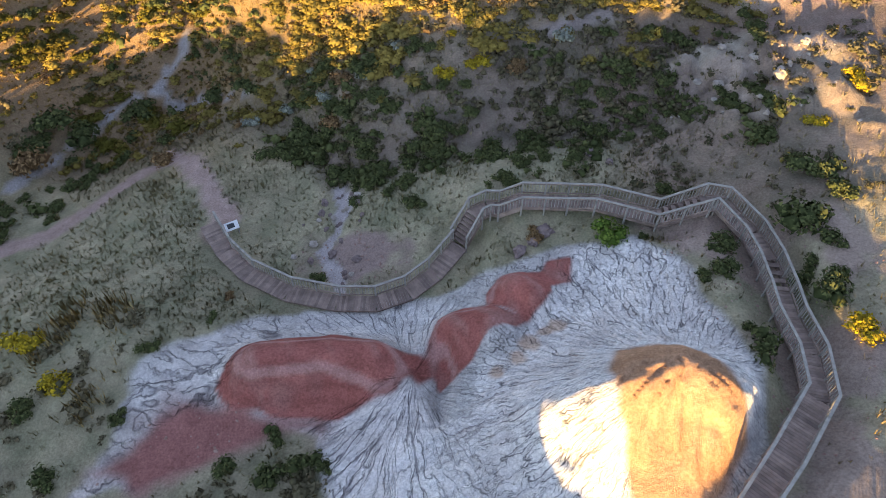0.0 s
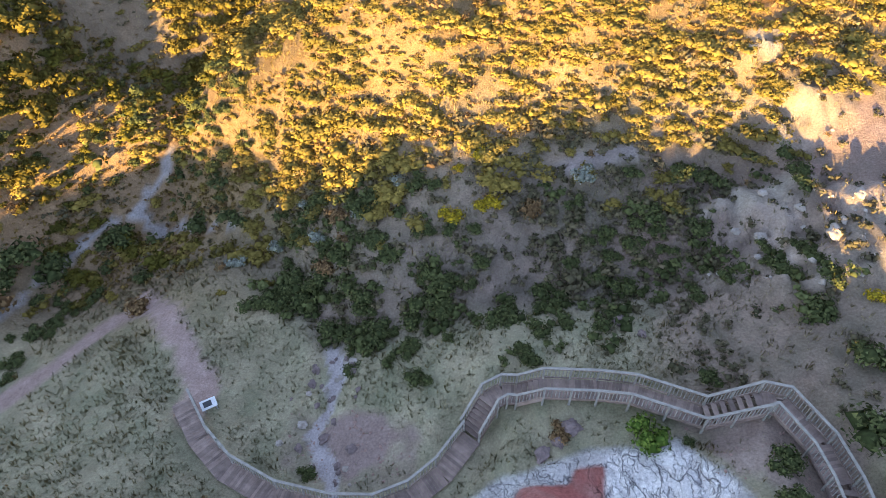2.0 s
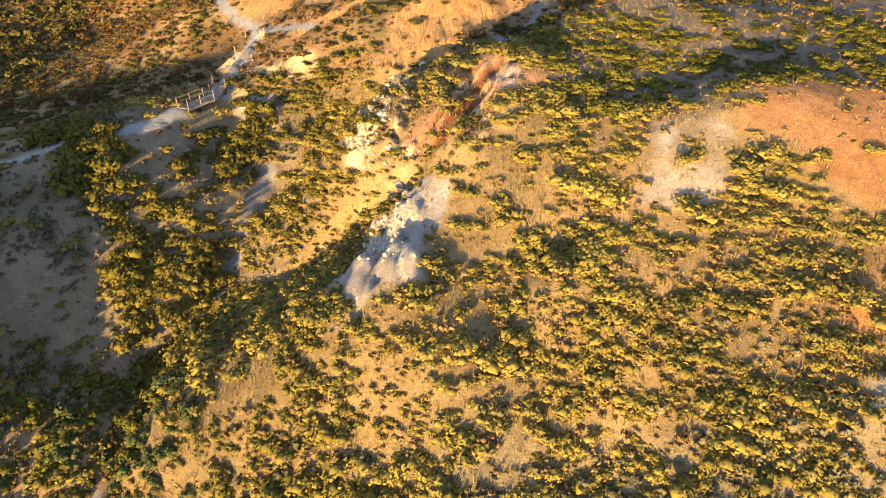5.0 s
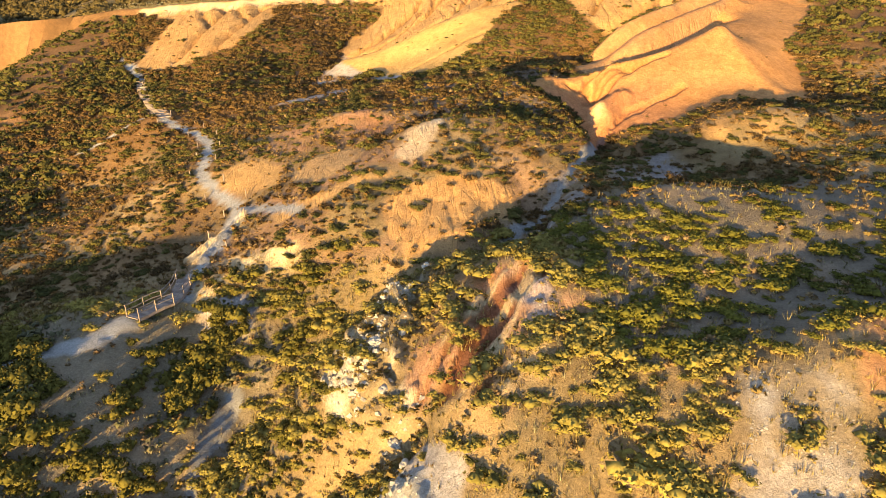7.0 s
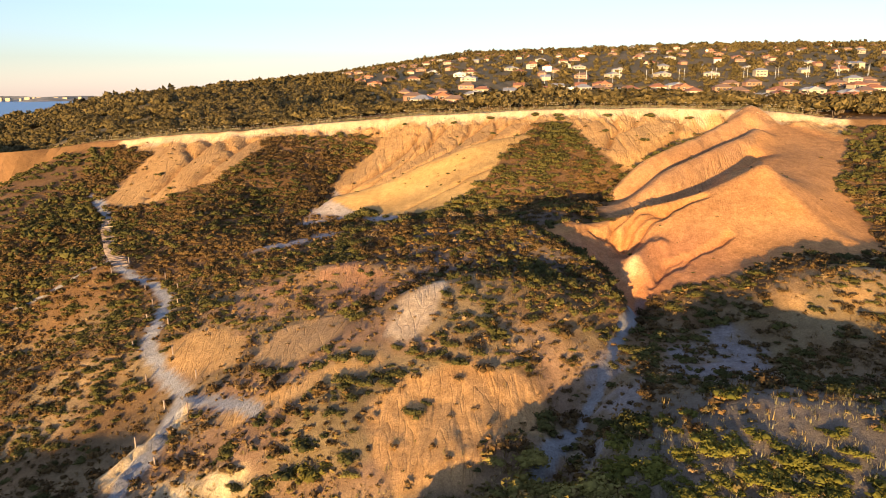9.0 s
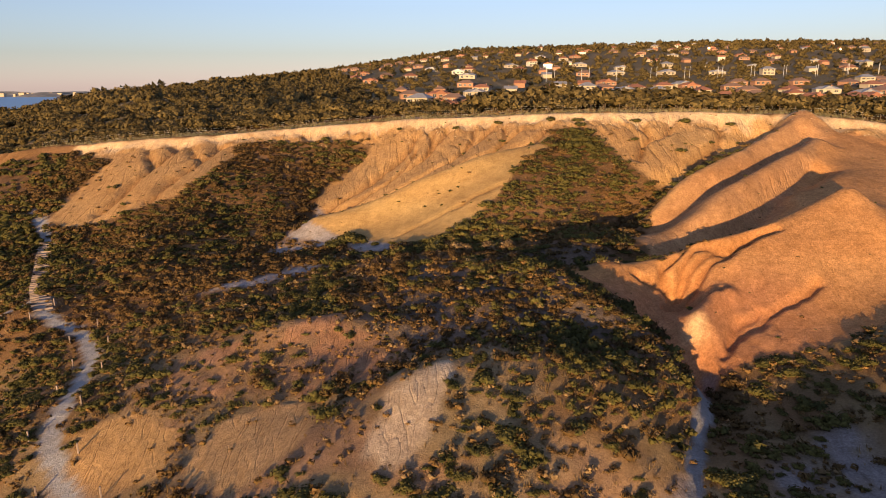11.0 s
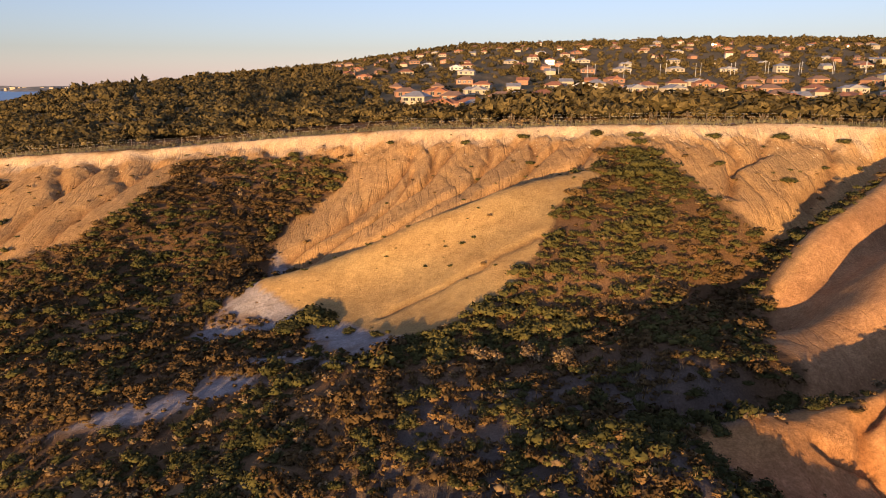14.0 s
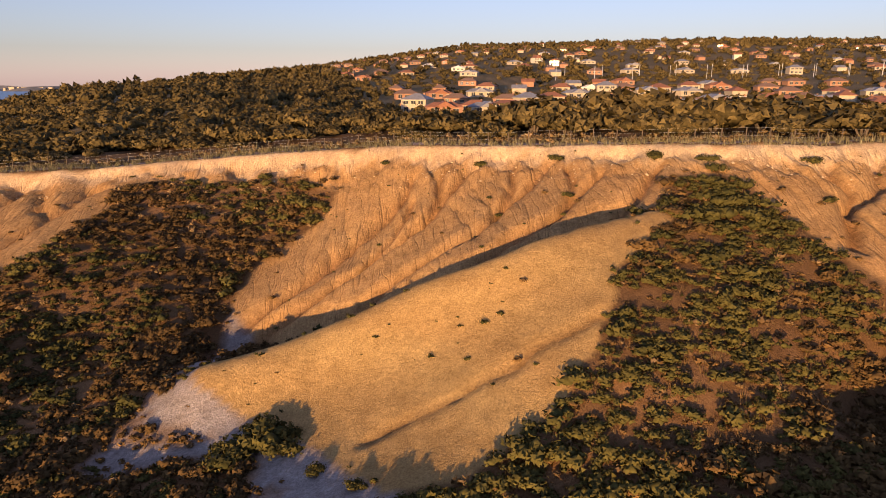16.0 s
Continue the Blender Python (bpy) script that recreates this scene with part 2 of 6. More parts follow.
SHRUB_RIDGE = [(-9, 88, 12.6), (-1, 74, 13.7), (0, 85.5, 16), (3.5, 75.5, 15.5), (7.5, 80.5, 17.3), (19, 81.5, 17.7), (19.5, 75, 18.3), (24.5, 96, 20.1), (24.5, 86, 18.2)]
BADLANDS = [(-19, 115, 14.8), (-10, 105.5, 16.6), (-6, 99.5, 14.5), (-5, 106.5, 16.8), (-3, 118.5, 20.7), (2.5, 115, 19.9), (7.5, 107, 15.8), (15.5, 103, 19), (21.5, 117, 17.6), (22, 109, 18.1)]
SADDLE = [(-51.5, 140.5, 8.6), (-36.5, 127.5, 13.2), (-27, 138, 16.3), (-24.5, 132.5, 16.4), (-23, 144, 18.1), (-15, 136.5, 18.8), (-11.5, 124, 17.7), (-6.5, 134, 19.3), (1, 143.5, 22), (3.5, 133.5, 22.4), (7, 123, 20.9), (16, 144.5, 22.9), (16, 139, 21.6), (24.5, 130, 19.8), (33, 125.5, 21.9)]
BASIN = [(-67, 167, 15.9), (-59.5, 153.5, 12), (-42, 148.5, 14.9), (-34.5, 158, 17.6), (-32.5, 151.5, 16.8), (-29, 156.5, 18), (-27, 150, 17.8), (-22.5, 167, 18.5), (-15.5, 148, 19.4), (-8, 153, 21), (-7.5, 165.5, 20.9), (4, 155, 22.1), (7.5, 161, 24), (11.5, 149.5, 23.3), (14, 164.5, 25.2), (15, 157, 22.7), (22.5, 155, 23.2), (25.5, 166, 25), (29.5, 157.5, 25.8)]
SPURS = [(-59, 182.5, 19.9), (-48.5, 173.5, 18.1), (-43.5, 171.5, 19.8), (-39.5, 187, 24.5), (-35.5, 176, 20.5), (-32, 170, 18.6), (-27, 185, 22.5), (-19.5, 174, 20.2), (-18.5, 184.5, 20.3), (-5, 179, 25.1), (4, 180.5, 28.4), (7.5, 172.5, 28.4), (12.5, 189, 32.6), (13, 177.5, 29.3), (18.5, 186.5, 33.4), (19.5, 176.5, 29.7), (23.5, 185, 33.4), (26, 173, 28.2), (31.5, 174.5, 28.9), (43.5, 174.5, 29.4)]
GREAT_MOUND = [(39.5, 145.5, 28.2), (39.7, 140.6, 26.3), (41.7, 136.3, 23.4), (34, 138, 24), (30, 142.5, 25.1), (23.3, 141.6, 23.6), (31, 131, 21), (26, 136, 21.8), (33, 150, 25), (38, 152, 26.2), (45, 152, 27.5), (48, 143, 24.5), (46, 160, 28.5), (27, 148.6, 23.2)]
RIM_FOOT = [(-80, 193, 21.2), (-69, 195, 21.6), (-56.5, 198, 25.8), (-47, 195, 26), (-10, 200, 28), (-6, 197, 28.4)]
WEST_BANK = [(-25, 56, -2.7), (-15.5, 58, 3.4), (-24, 60, 1.7), (-30, 60.5, 0.2), (-33.5, 64.5, 3.5), (-30.5, 66.5, 0.9), (-35, 67, 5.7), (-25, 68, 0.8), (-33, 71.5, 5.3), (-18, 73.5, 2.6), (-22, 75, 4.2), (-29.5, 75.5, 5.2), (-38, 77.5, 8.1), (-14.5, 78, 5.1), (-35, 78.5, 7), (-25, 79, 4.7), (-30, 80, 8.2), (-23.5, 81.5, 6.4), (-18, 83, 7.1), (-14.5, 83.5, 6.9), (-32, 84, 10.2), (-23, 86.5, 7.2), (-26.5, 87, 9.5), (-20.5, 90, 7.2), (-17.5, 92.5, 8.5), (-27.5, 93.5, 11.3), (-14, 95.5, 9.8)]
ROCKY_SPUR = [(7.5, 51.5, 5.8), (25, 52, 10.2), (20, 53.5, 10.2), (-4, 54, 4.9), (23, 55, 10.7), (-5.5, 56.5, 6.3), (3.5, 58.5, 8.9), (2.5, 63, 9.7), (6.5, 65, 11.8), (-4.5, 65.5, 11.7), (14.5, 72, 16.5), (11, 73.5, 16.3), (-5, 76, 9.5), (1.5, 76, 16.4), (-2, 76.5, 13.3), (-8.5, 78.5, 9.1), (22.5, 79.5, 19.1), (5, 79.5, 17.5), (2, 81, 16.9), (-10, 82.5, 11.2), (5, 85, 18.6), (2.5, 90.5, 17.4)]
BOWL_SIDES = [(6.5, 94, 17.7), (1.5, 99, 16.6), (17, 99.5, 20.4), (9, 106.5, 16.7), (4, 109, 18), (25.5, 113, 17.5), (-32, 114.5, 9.6), (13.5, 117, 18.7), (10.5, 119, 20.2), (15, 120, 18.1), (20, 128.5, 19), (18.5, 132, 20.1), (-57.5, 134, 6.8), (47, 135, 22.2), (19.5, 138.5, 20.4), (-45, 148.5, 16.2), (-59, 149, 11.3), (24.5, 162.5, 22.5), (4, 165, 25.2), (14.5, 173, 28.9), (-31, 181.5, 20.6)]
# crest added past the left edge of view to shade the west bank
WEST_SHADE_CREST = [(-40, 60, 9), (-42, 65, 11), (-46, 56, 10), (-40, 52, 4), (-50, 66, 12), (-41, 72, 9.5), (-44, 82, 9.5), (-43, 92, 8.5)]
# unseen hills added behind the view, peaks and gaps shaped to cast shade
UNSEEN_SHADE_HILLS = [(-80, -15, 0), (-70, -15, 1.5), (-62, -15, 1.2), (-57, -15, -0.5), (-52, -15, 1.5), (-44, -15, 3.2), (-39.5, -15, 3.8), (-38.2, -15, 1.6), (-37.2, -15, 1.9), (-35.8, -15, 4.8), (-34.2, -15, 5.2), (-33, -15, 2.5), (-32.2, -15, 2.7), (-30.8, -15, 6.4), (-36, -9, 0.2), (-31.5, -8, 0.5), (-26, -15, 7.1), (-21, -15, 8), (-17, -15, 8.9), (-13, -15, 10.3), (-9.5, -15, 9.8), (-7, -15, 8), (-5, -15, 7.6), (-3, -15, 6.8), (2.2, -15, 6.4), (3.6, -15, 10.6), (5, -15, 10.8), (6.6, -15, 7.2), (8.8, -15, 6.8), (12, -15, 6.8), (20, -14, 8.5), (26, -12, 10.5), (45, -15, 14), (-25, -3, 0.2), (-20, -4, 0.8), (-45, -30, -1), (-20, -30, 4), (5, -30, 5), (0, 2, 4.6)]
BEHIND_2 = [(40, 20, 11), (60, 60, 16), (5, 1, 5.6), (9, 1, 6.4), (13, 1, 7.2), (0, -45, 5), (-40, -50, 0), (40, -50, 8), (-60, 30, -6), (-70, 70, 6), (-80, 110, 6), (60, 110, 23), (70, 160, 28)]
BEHIND = UNSEEN_SHADE_HILLS + BEHIND_2
# the rim of the cliff: x, y, z along its edge
RIM = [(-110, 216, 24), (-80, 213, 28), (-58, 209.5, 30), (-45, 207.5, 30.7), (-32, 210, 31.6), (-18, 210.5, 32.6), (-7, 205.6, 33.6), (5, 199.2, 34.2), (14.7, 192.4, 34.9), (23.4, 188.3, 35.2), (41.6, 189.7, 35.2), (57.6, 187.3, 34.7), (70, 180, 33.3), (100, 172, 33)]


def lattice(ix, iy, seed):
    h = (ix * 374761393 + iy * 668265263 + seed * 974711) & 0x7FFFFFFF
    h = ((h ^ (h >> 13)) * 1274126177) & 0x7FFFFFFF
    return ((h ^ (h >> 16)) & 0xFFFF) / 65535.0


def vnoise(x, y, seed=0):
    """Smooth noise in -1 to 1 over arrays of places."""
    ix, iy = np.floor(x).astype(np.int64), np.floor(y).astype(np.int64)
    fx, fy = x - ix, y - iy
    fx, fy = fx * fx * (3 - 2 * fx), fy * fy * (3 - 2 * fy)
    a, b = lattice(ix, iy, seed), lattice(ix + 1, iy, seed)
    c, d = lattice(ix, iy + 1, seed), lattice(ix + 1, iy + 1, seed)
    return 2 * ((a + (b - a) * fx) * (1 - fy) + (c + (d - c) * fx) * fy) - 1


def fbm(x, y, octaves=4, seed=0, gain=0.5):
    total, amp, norm = 0.0, 1.0, 0.0
    for k in range(octaves):
        total = total + amp * vnoise(x * 2.03 ** k + 17.1 * k, y * 2.03 ** k - 9.7 * k, seed + k)
        norm += amp
        amp *= gain
    return total / norm


def smooth(a, b, v):
    t = np.clip((v - a) / (b - a), 0, 1)
    return t * t * (3 - 2 * t)


def line_distance(x, y, line):
    """Distance from a polyline in plan, and the place along it from 0 to 1."""
    best = np.full(x.shape, 1e9)
    along = np.zeros(x.shape)
    n = len(line) - 1
    for k in range(n):
        ax, ay = line[k][:2]
        bx, by = line[k + 1][:2]
        dx, dy = bx - ax, by - ay
        t = np.clip(((x - ax) * dx + (y - ay) * dy) / (dx * dx + dy * dy + 1e-9), 0, 1)
        d = np.hypot(x - ax - t * dx, y - ay - t * dy)
        closer = d < best
        best = np.where(closer, d, best)
        along = np.where(closer, (k + t) / n, along)
    return best, along


def area(x, y, outline, soft=0.8, wobble=0.8, size=0.35, seed=5):
    """1 inside an outline in plan, 0 outside, with a soft and uneven edge."""
    ox, oy = [p[0] for p in outline], [p[1] for p in outline]
    out = np.zeros(x.shape)
    near = (x > min(ox) - 4) & (x < max(ox) + 4) & (y > min(oy) - 4) & (y < max(oy) + 4)
    if not near.any():
        return out
    px, py = x[near], y[near]
    d, _ = line_distance(px, py, list(outline) + [outline[0]])
    odd = np.zeros(px.shape, bool)
    for (ax, ay, *_), (bx, by, *_) in zip(outline, list(outline[1:]) + [outline[0]]):
        if ay != by:
            odd ^= ((ay > py) != (by > py)) & (px < (bx - ax) * (py - ay) / (by - ay) + ax)
    d = np.where(odd, d, -d) + wobble * fbm(px * size, py * size, 3, seed)
    out[near] = smooth(-soft / 2, soft / 2, d)
    return out


def plate(anchors, smoothing=0.5):
    """A thin plate bent over the anchors: a function of plan places."""
    a = np.array(anchors, float)
    xy, z = a[:, :2], a[:, 2]

    def kernel(d2):
        return 0.5 * d2 * np.log(d2 + 1e-9)

    d2 = ((xy[:, None] - xy[None]) ** 2).sum(2)
    n = len(a)
    k = kernel(d2) + smoothing * np.eye(n)
    p = np.hstack([np.ones((n, 1)), xy])
    s = np.linalg.solve(np.block([[k, p], [p.T, np.zeros((3, 3))]]), np.concatenate([z, np.zeros(3)]))

    def height(x, y):
        out = np.empty(x.shape)
        fx, fy, flat = x.ravel(), y.ravel(), out.ravel()
        for i in range(0, len(fx), 20000):
            qx, qy = fx[i:i + 20000], fy[i:i + 20000]
            d = (qx[:, None] - xy[None, :, 0]) ** 2 + (qy[:, None] - xy[None, :, 1]) ** 2
            flat[i:i + 20000] = kernel(d) @ s[:n] + s[n] + qx * s[n + 1] + qy * s[n + 2]
        return flat.reshape(x.shape)

    return height


RIM_X, RIM_Y, RIM_Z = (np.array([p[k] for p in RIM], float) for k in range(3))
near_land = plate(FAN + BOARDWALK_BENCH + CREEK_VALLEY + SHRUB_SLOPE + SHRUB_RIDGE + BADLANDS + SADDLE + BASIN + SPURS + RIM_FOOT + GREAT_MOUND + WEST_BANK + WEST_SHADE_CREST + ROCKY_SPUR + BOWL_SIDES + BEHIND + [(x, y, z - 0.7) for x, y, z in RIM[1:-1]])

# the country beyond the rim: height by distance and bearing
FAR_D = [40, 70, 170, 300, 450, 700, 1000, 1500, 2500, 4900]
FAR_T = [-1.2, -0.9, -0.66, -0.51, -0.32, -0.2, -0.11, 0.05, 0.4, 1.2]
FAR_Z = [
    [20, 16, 0, -10, -20, -25, -25, -25, -25, -25],
    [26, 24, 15, 5, -5, -15, -20, -25, -25, -25],
    [29, 27, 26, 24, 22, 10, -5, -20, -25, -25],
    [31, 29, 30, 33, 35, 29, 15, 0, -20, -25],
    [32, 31, 31, 33, 38, 42, 41, 36, 18, -25],
    [33.5, 33.5, 31, 30, 35, 45, 54, 63, 52, 0],
    [34, 34, 31, 29, 36, 49, 64, 80, 80, 0],
    [34.5, 34.5, 31, 28, 38, 57, 82, 113, 118, 0],
    [35, 35, 32, 29, 38, 58, 88, 128, 130, 0],
    [34, 34, 33, 32, 40, 60, 88, 128, 130, 0],
]


def far_land(x, y):
    d = np.clip(y - 130, 41, 4890)
    t = np.clip(x / d, -1.19, 1.19)
    i = np.clip(np.searchsorted(FAR_T, t) - 1, 0, len(FAR_T) - 2)
    j = np.clip(np.searchsorted(FAR_D, d) - 1, 0, len(FAR_D) - 2)
    ft, fd = np.array(FAR_T), np.array(FAR_D, float)
    u = (t - ft[i]) / (ft[i + 1] - ft[i])
    v = (d - fd[j]) / (fd[j + 1] - fd[j])
    z = np.array(FAR_Z, float)
    return (z[i, j] * (1 - u) + z[i + 1, j] * u) * (1 - v) + (z[i, j + 1] * (1 - u) + z[i + 1, j + 1] * u) * v


# crests that stand up and gullies that are cut in: line in plan, half width, height
CRESTS_1 = [
    ([(-18, 172), (-11, 174), (-4, 175), (2, 174.5), (8, 176.5), (13, 178.5)], 3.0, 1.9),
    ([(26, 161.5), (38, 170), (56, 185.5)], 2.6, 2.1),
    ([(27.5, 152.5), (38, 161.5), (52, 174.5)], 2.4, 1.9),
    ([(15, 141), (21, 142), (27, 143.4), (33, 145.2), (39, 146.4)], 2.2, 0.9),
    ([(39.4, 146), (40, 141), (41.8, 136.4), (43, 133)], 1.6, 0.5),
    ([(-17, 187), (-13, 194), (-9, 202)], 3.0, 0.9),
    ([(-14, 184.5), (-6, 190), (0, 198)], 2.5, 0.7),
    ([(-10.2, 18.8), (-6.3, 19.2), (-4, 18.9)], 2.1, 2.9),
    ([(0.6, 20.9), (2.2, 20.6)], 1.7, 2.0),
]
CRESTS_2 = [
    ([(4.2, 23.2), (4.9, 22.4)], 1.3, 1.6),
    ([(23, 136.2), (21, 134.2), (19.8, 132.4)], 1.3, 1.5),
    ([(5.5, 13.4), (8, 14.4), (10.5, 15), (12, 14.2)], 1.9, 1.6),
    ([(-5.5, 90), (-7, 86), (-6, 80), (-4, 74)], 2.0, 1.0),
    ([(-1.5, 89), (0, 83), (-1, 77)], 1.0, 0.5),
    ([(30, 119), (36, 119)], 4.0, 1.6),
    ([(-20, 100), (-16, 104)], 2.2, 0.8),
]
CRESTS_3 = [
    ([(-16, 135.5), (-10, 136), (-5, 132.5)], 2.2, 0.9),
    ([(-4, 121), (2, 122.5), (9, 122.5)], 3.0, 0.75),
    ([(6.5, 138.5), (9, 134.5), (12, 130), (14.2, 126.5), (14.6, 122)], 2.3, 1.3),
]
CRESTS = CRESTS_1 + CRESTS_2 + CRESTS_3
GULLIES_1 = [
    ([(-19.5, 181), (-13, 180.5), (-6, 179.5), (0, 178.6), (6, 180), (11, 181.5)], 2.2, 2.2),
    ([(-7.1, 164.2), (-5.2, 164.6), (-1.5, 165.5), (1.8, 165.9), (5.3, 167.1), (7, 167.7)], 0.4, 0.3),
    ([(22, 165), (33, 172), (48, 184.5)], 2.4, 2.2),
    ([(23, 157), (38, 166.5), (53, 180.5)], 1.9, 1.6),
    ([(11, 144.5), (17, 145.6), (22, 146.6), (28, 148.6), (35, 155.5), (47, 165.5)], 2.0, 1.9),
    ([(19, 126), (17.6, 130.5), (16.2, 133.5), (16.6, 136)], 1.4, 1.1),
]
GULLIES_2 = [
    ([(19.2, 138.3), (18.7, 139.6), (16.6, 140.6)], 0.4, 0.7),
    ([(19.4, 138.6), (18.9, 140.1), (19.4, 141.2), (22, 142.8)], 0.4, 0.8),
    ([(19.9, 138.8), (21.4, 141), (22.8, 142), (28.7, 143)], 0.45, 0.9),
    ([(20.2, 138.8), (22.8, 140.8), (25.3, 141.9), (31, 143.4)], 0.5, 1.0),
    ([(19, 136.9), (22.3, 139.1), (26, 141.4)], 0.5, 1.0),
    ([(19, 136.9), (21.2, 136), (22.9, 136.6)], 0.5, 0.8),
    ([(21.5, 130.4), (23.3, 132.3), (25.6, 133.6)], 0.4, 0.6),
    ([(20.6, 129.5), (23.5, 131.5), (26.5, 133), (31, 136)], 0.5, 0.6),
    ([(-19, 184.5), (-14, 189), (-9, 194.5), (-5, 201)], 0.7, 0.8),
    ([(-17.5, 183.2), (-10, 187.5), (-4, 192), (1, 198.5)], 0.8, 1.0),
    ([(-9.5, 188), (-6.5, 192.5), (-5, 197)], 0.5, 0.6),
]
GULLIES_3 = [
    ([(-4, 192), (-2, 196), (-1.5, 200)], 0.5, 0.6),
    ([(-10, 181.5), (-3, 184.5), (3, 189), (8, 195)], 0.7, 0.9),
    ([(3, 189), (4.5, 193), (4.8, 197)], 0.45, 0.6),
    ([(0, 181), (7, 185), (12, 190)], 0.6, 0.8),
    ([(7, 185), (9.5, 189), (10.2, 193)], 0.45, 0.6),
    ([(8, 181), (14, 184.5), (17, 189)], 0.6, 0.8),
    ([(-46, 184), (-45, 191), (-42.5, 198), (-40, 205)], 0.8, 1.0),
    ([(-54, 183), (-52, 190), (-50.5, 198), (-49, 206)], 0.8, 1.0),
    ([(-50.5, 198), (-53.5, 203), (-55, 207)], 0.6, 0.8),
]
GULLIES_4 = [
    ([(-42.5, 198), (-45.5, 203), (-46, 206)], 0.6, 0.8),
    ([(27, 176), (30, 181), (31, 187)], 0.7, 0.9),
    ([(30, 181), (34, 184.5), (36, 188)], 0.6, 0.8),
    ([(35, 176), (41, 182), (44, 188)], 0.7, 0.9),
    ([(46, 180), (50, 184), (52, 187.5)], 0.6, 0.8),
    ([(-5, 70), (-6, 66), (-7, 62)], 0.8, 0.7),
    ([(18.4, 128), (17.4, 122), (13.3, 117.3), (9.9, 111.2), (7.3, 104.6), (5.8, 98.7)], 2.0, 1.2),
    ([(5.8, 98.7), (1, 98), (-4, 96.5), (-8, 94), (-12.5, 91), (-16.5, 86.5), (-19.5, 81), (-21, 75), (-23.5, 68), (-24.5, 60)], 2.2, 2.2),
]
GULLIES_5 = [
    ([(-3.6, 77.4), (-7, 77.4), (-10.4, 77.2), (-14.6, 75)], 1.1, 1.3),
    ([(1.5, 90), (2.5, 84), (1.5, 78)], 0.8, 0.6),
    ([(3.8, 89), (4.2, 84)], 0.7, 0.5),
    ([(-0.1, 19.8), (0.4, 17.5), (0.1, 15)], 0.5, 0.6),
    ([(-7.8, 35.5), (-7.1, 33.7), (-7.4, 31.2), (-8.4, 29.5), (-6.9, 26.9)], 1.0, 0.5),
    ([(-31.6, 43.6), (-25, 52), (-24.5, 60)], 2.5, 1.0),
    ([(-25, 52), (-14, 45), (-8, 37.5), (-3, 36.5), (4, 37.3), (12, 37.9), (19, 38.7)], 2.0, 1.0),
]
GULLIES = GULLIES_1 + GULLIES_2 + GULLIES_3 + GULLIES_4 + GULLIES_5

# outlines in plan of the bare grounds
WHITE_FAN = [(7.6, 25.7), (9.9, 26.2), (11.5, 25.6), (13, 23.3), (13.3, 20.1), (14.6, 16.2), (14.3, 13.9), (10, 9), (7.8, 7.4), (-2.2, 9), (-5.1, 11.5), (-6.1, 15.7), (-2, 17.8), (-0.1, 14.9), (1.3, 15.4), (2.3, 18.3), (4.4, 18.9), (5.5, 21), (7, 23.2)]
CLAY_APRON = [(-17.5, 16), (-17, 19.5), (-14, 21.5), (-8.7, 24), (-0.1, 24.8), (3, 25.2), (7, 26.2), (11.5, 26.3), (13.5, 23), (14, 20), (15, 16), (14.5, 12), (10, 7), (-3, 7), (-6, 12), (-6.5, 15.2), (-10, 15.5), (-16, 12.6), (-19, 12.2)]
WHITE_BANK = [(-9.3, 21.7), (-8.7, 24), (-2.9, 23.8), (-0.1, 24.4), (1.5, 22.8), (-0.5, 21.7), (-0.8, 19.7), (-3.5, 20.7), (-6.6, 21.8)]
WHITE_LOBE = [(-16.9, 16.3), (-17.3, 18.8), (-15.3, 20.5), (-12.2, 21.2), (-9.4, 22.1), (-10.1, 20.4), (-12.5, 17.8)]
RED_LONG = [(-12.5, 17.8), (-11.5, 19.2), (-9.5, 20.8), (-6.6, 21.6), (-3.4, 19.9), (-1.4, 19.2), (-2.6, 17.4), (-5.6, 16), (-9.3, 16.1), (-12, 17.1)]
RED_MIDDLE = [(-0.8, 19.7), (-0.3, 21.7), (1.2, 22.8), (4.3, 20.8), (2.7, 19.7), (1.4, 18.6), (-0.2, 17.4)]
RED_UPPER = [(2.7, 23.4), (3.6, 24.4), (5.8, 24.3), (6, 22.5), (4.6, 20.9), (2.8, 22.5)]
RED_NECK = [(-1.9, 18.6), (-1.3, 19.2), (-0.6, 19.3), (-0.3, 18.5), (-1.2, 17.9)]
RED_SMALL = [(5.8, 24.1), (6.4, 25.1), (7.5, 25.2), (7.4, 23.5), (6.4, 23.3)]
RED_SCREE = [(-18.1, 13.4), (-16.6, 14.7), (-14.1, 16.7), (-10.6, 16.3), (-6.8, 15.7), (-10.2, 14.6), (-13.3, 13.4), (-16, 12.8)]
ORANGE_MOUND = [(7, 14.6), (8.2, 16.4), (9.9, 16.4), (12, 15.5), (12.7, 14.3), (13.4, 12.1), (11.4, 10), (9.2, 8.3), (7.9, 9), (7.6, 12)]
PINK_BANK = [(12, 27), (16, 27), (22, 26), (26, 18), (24, 6), (14, 6), (14.6, 13), (14.8, 16.3), (13.4, 20), (13, 23.5)]
SCOUR = [(-9.6, 30.5), (-5.6, 30.5), (-3.6, 30), (-2, 27.9), (-2.3, 26.2), (-6, 25), (-9.5, 27.5)]
WHITE_ROCK = [(17.6, 43.3), (21.3, 43.7), (25.1, 41.6), (28.8, 39), (26.4, 32.3), (21.4, 34.5), (16.1, 35.4), (15.8, 37.1)]
PALE_OUTCROP = [(22.6, 47.7), (25.6, 50.7), (27, 47.4), (23.9, 45), (21.5, 46)]
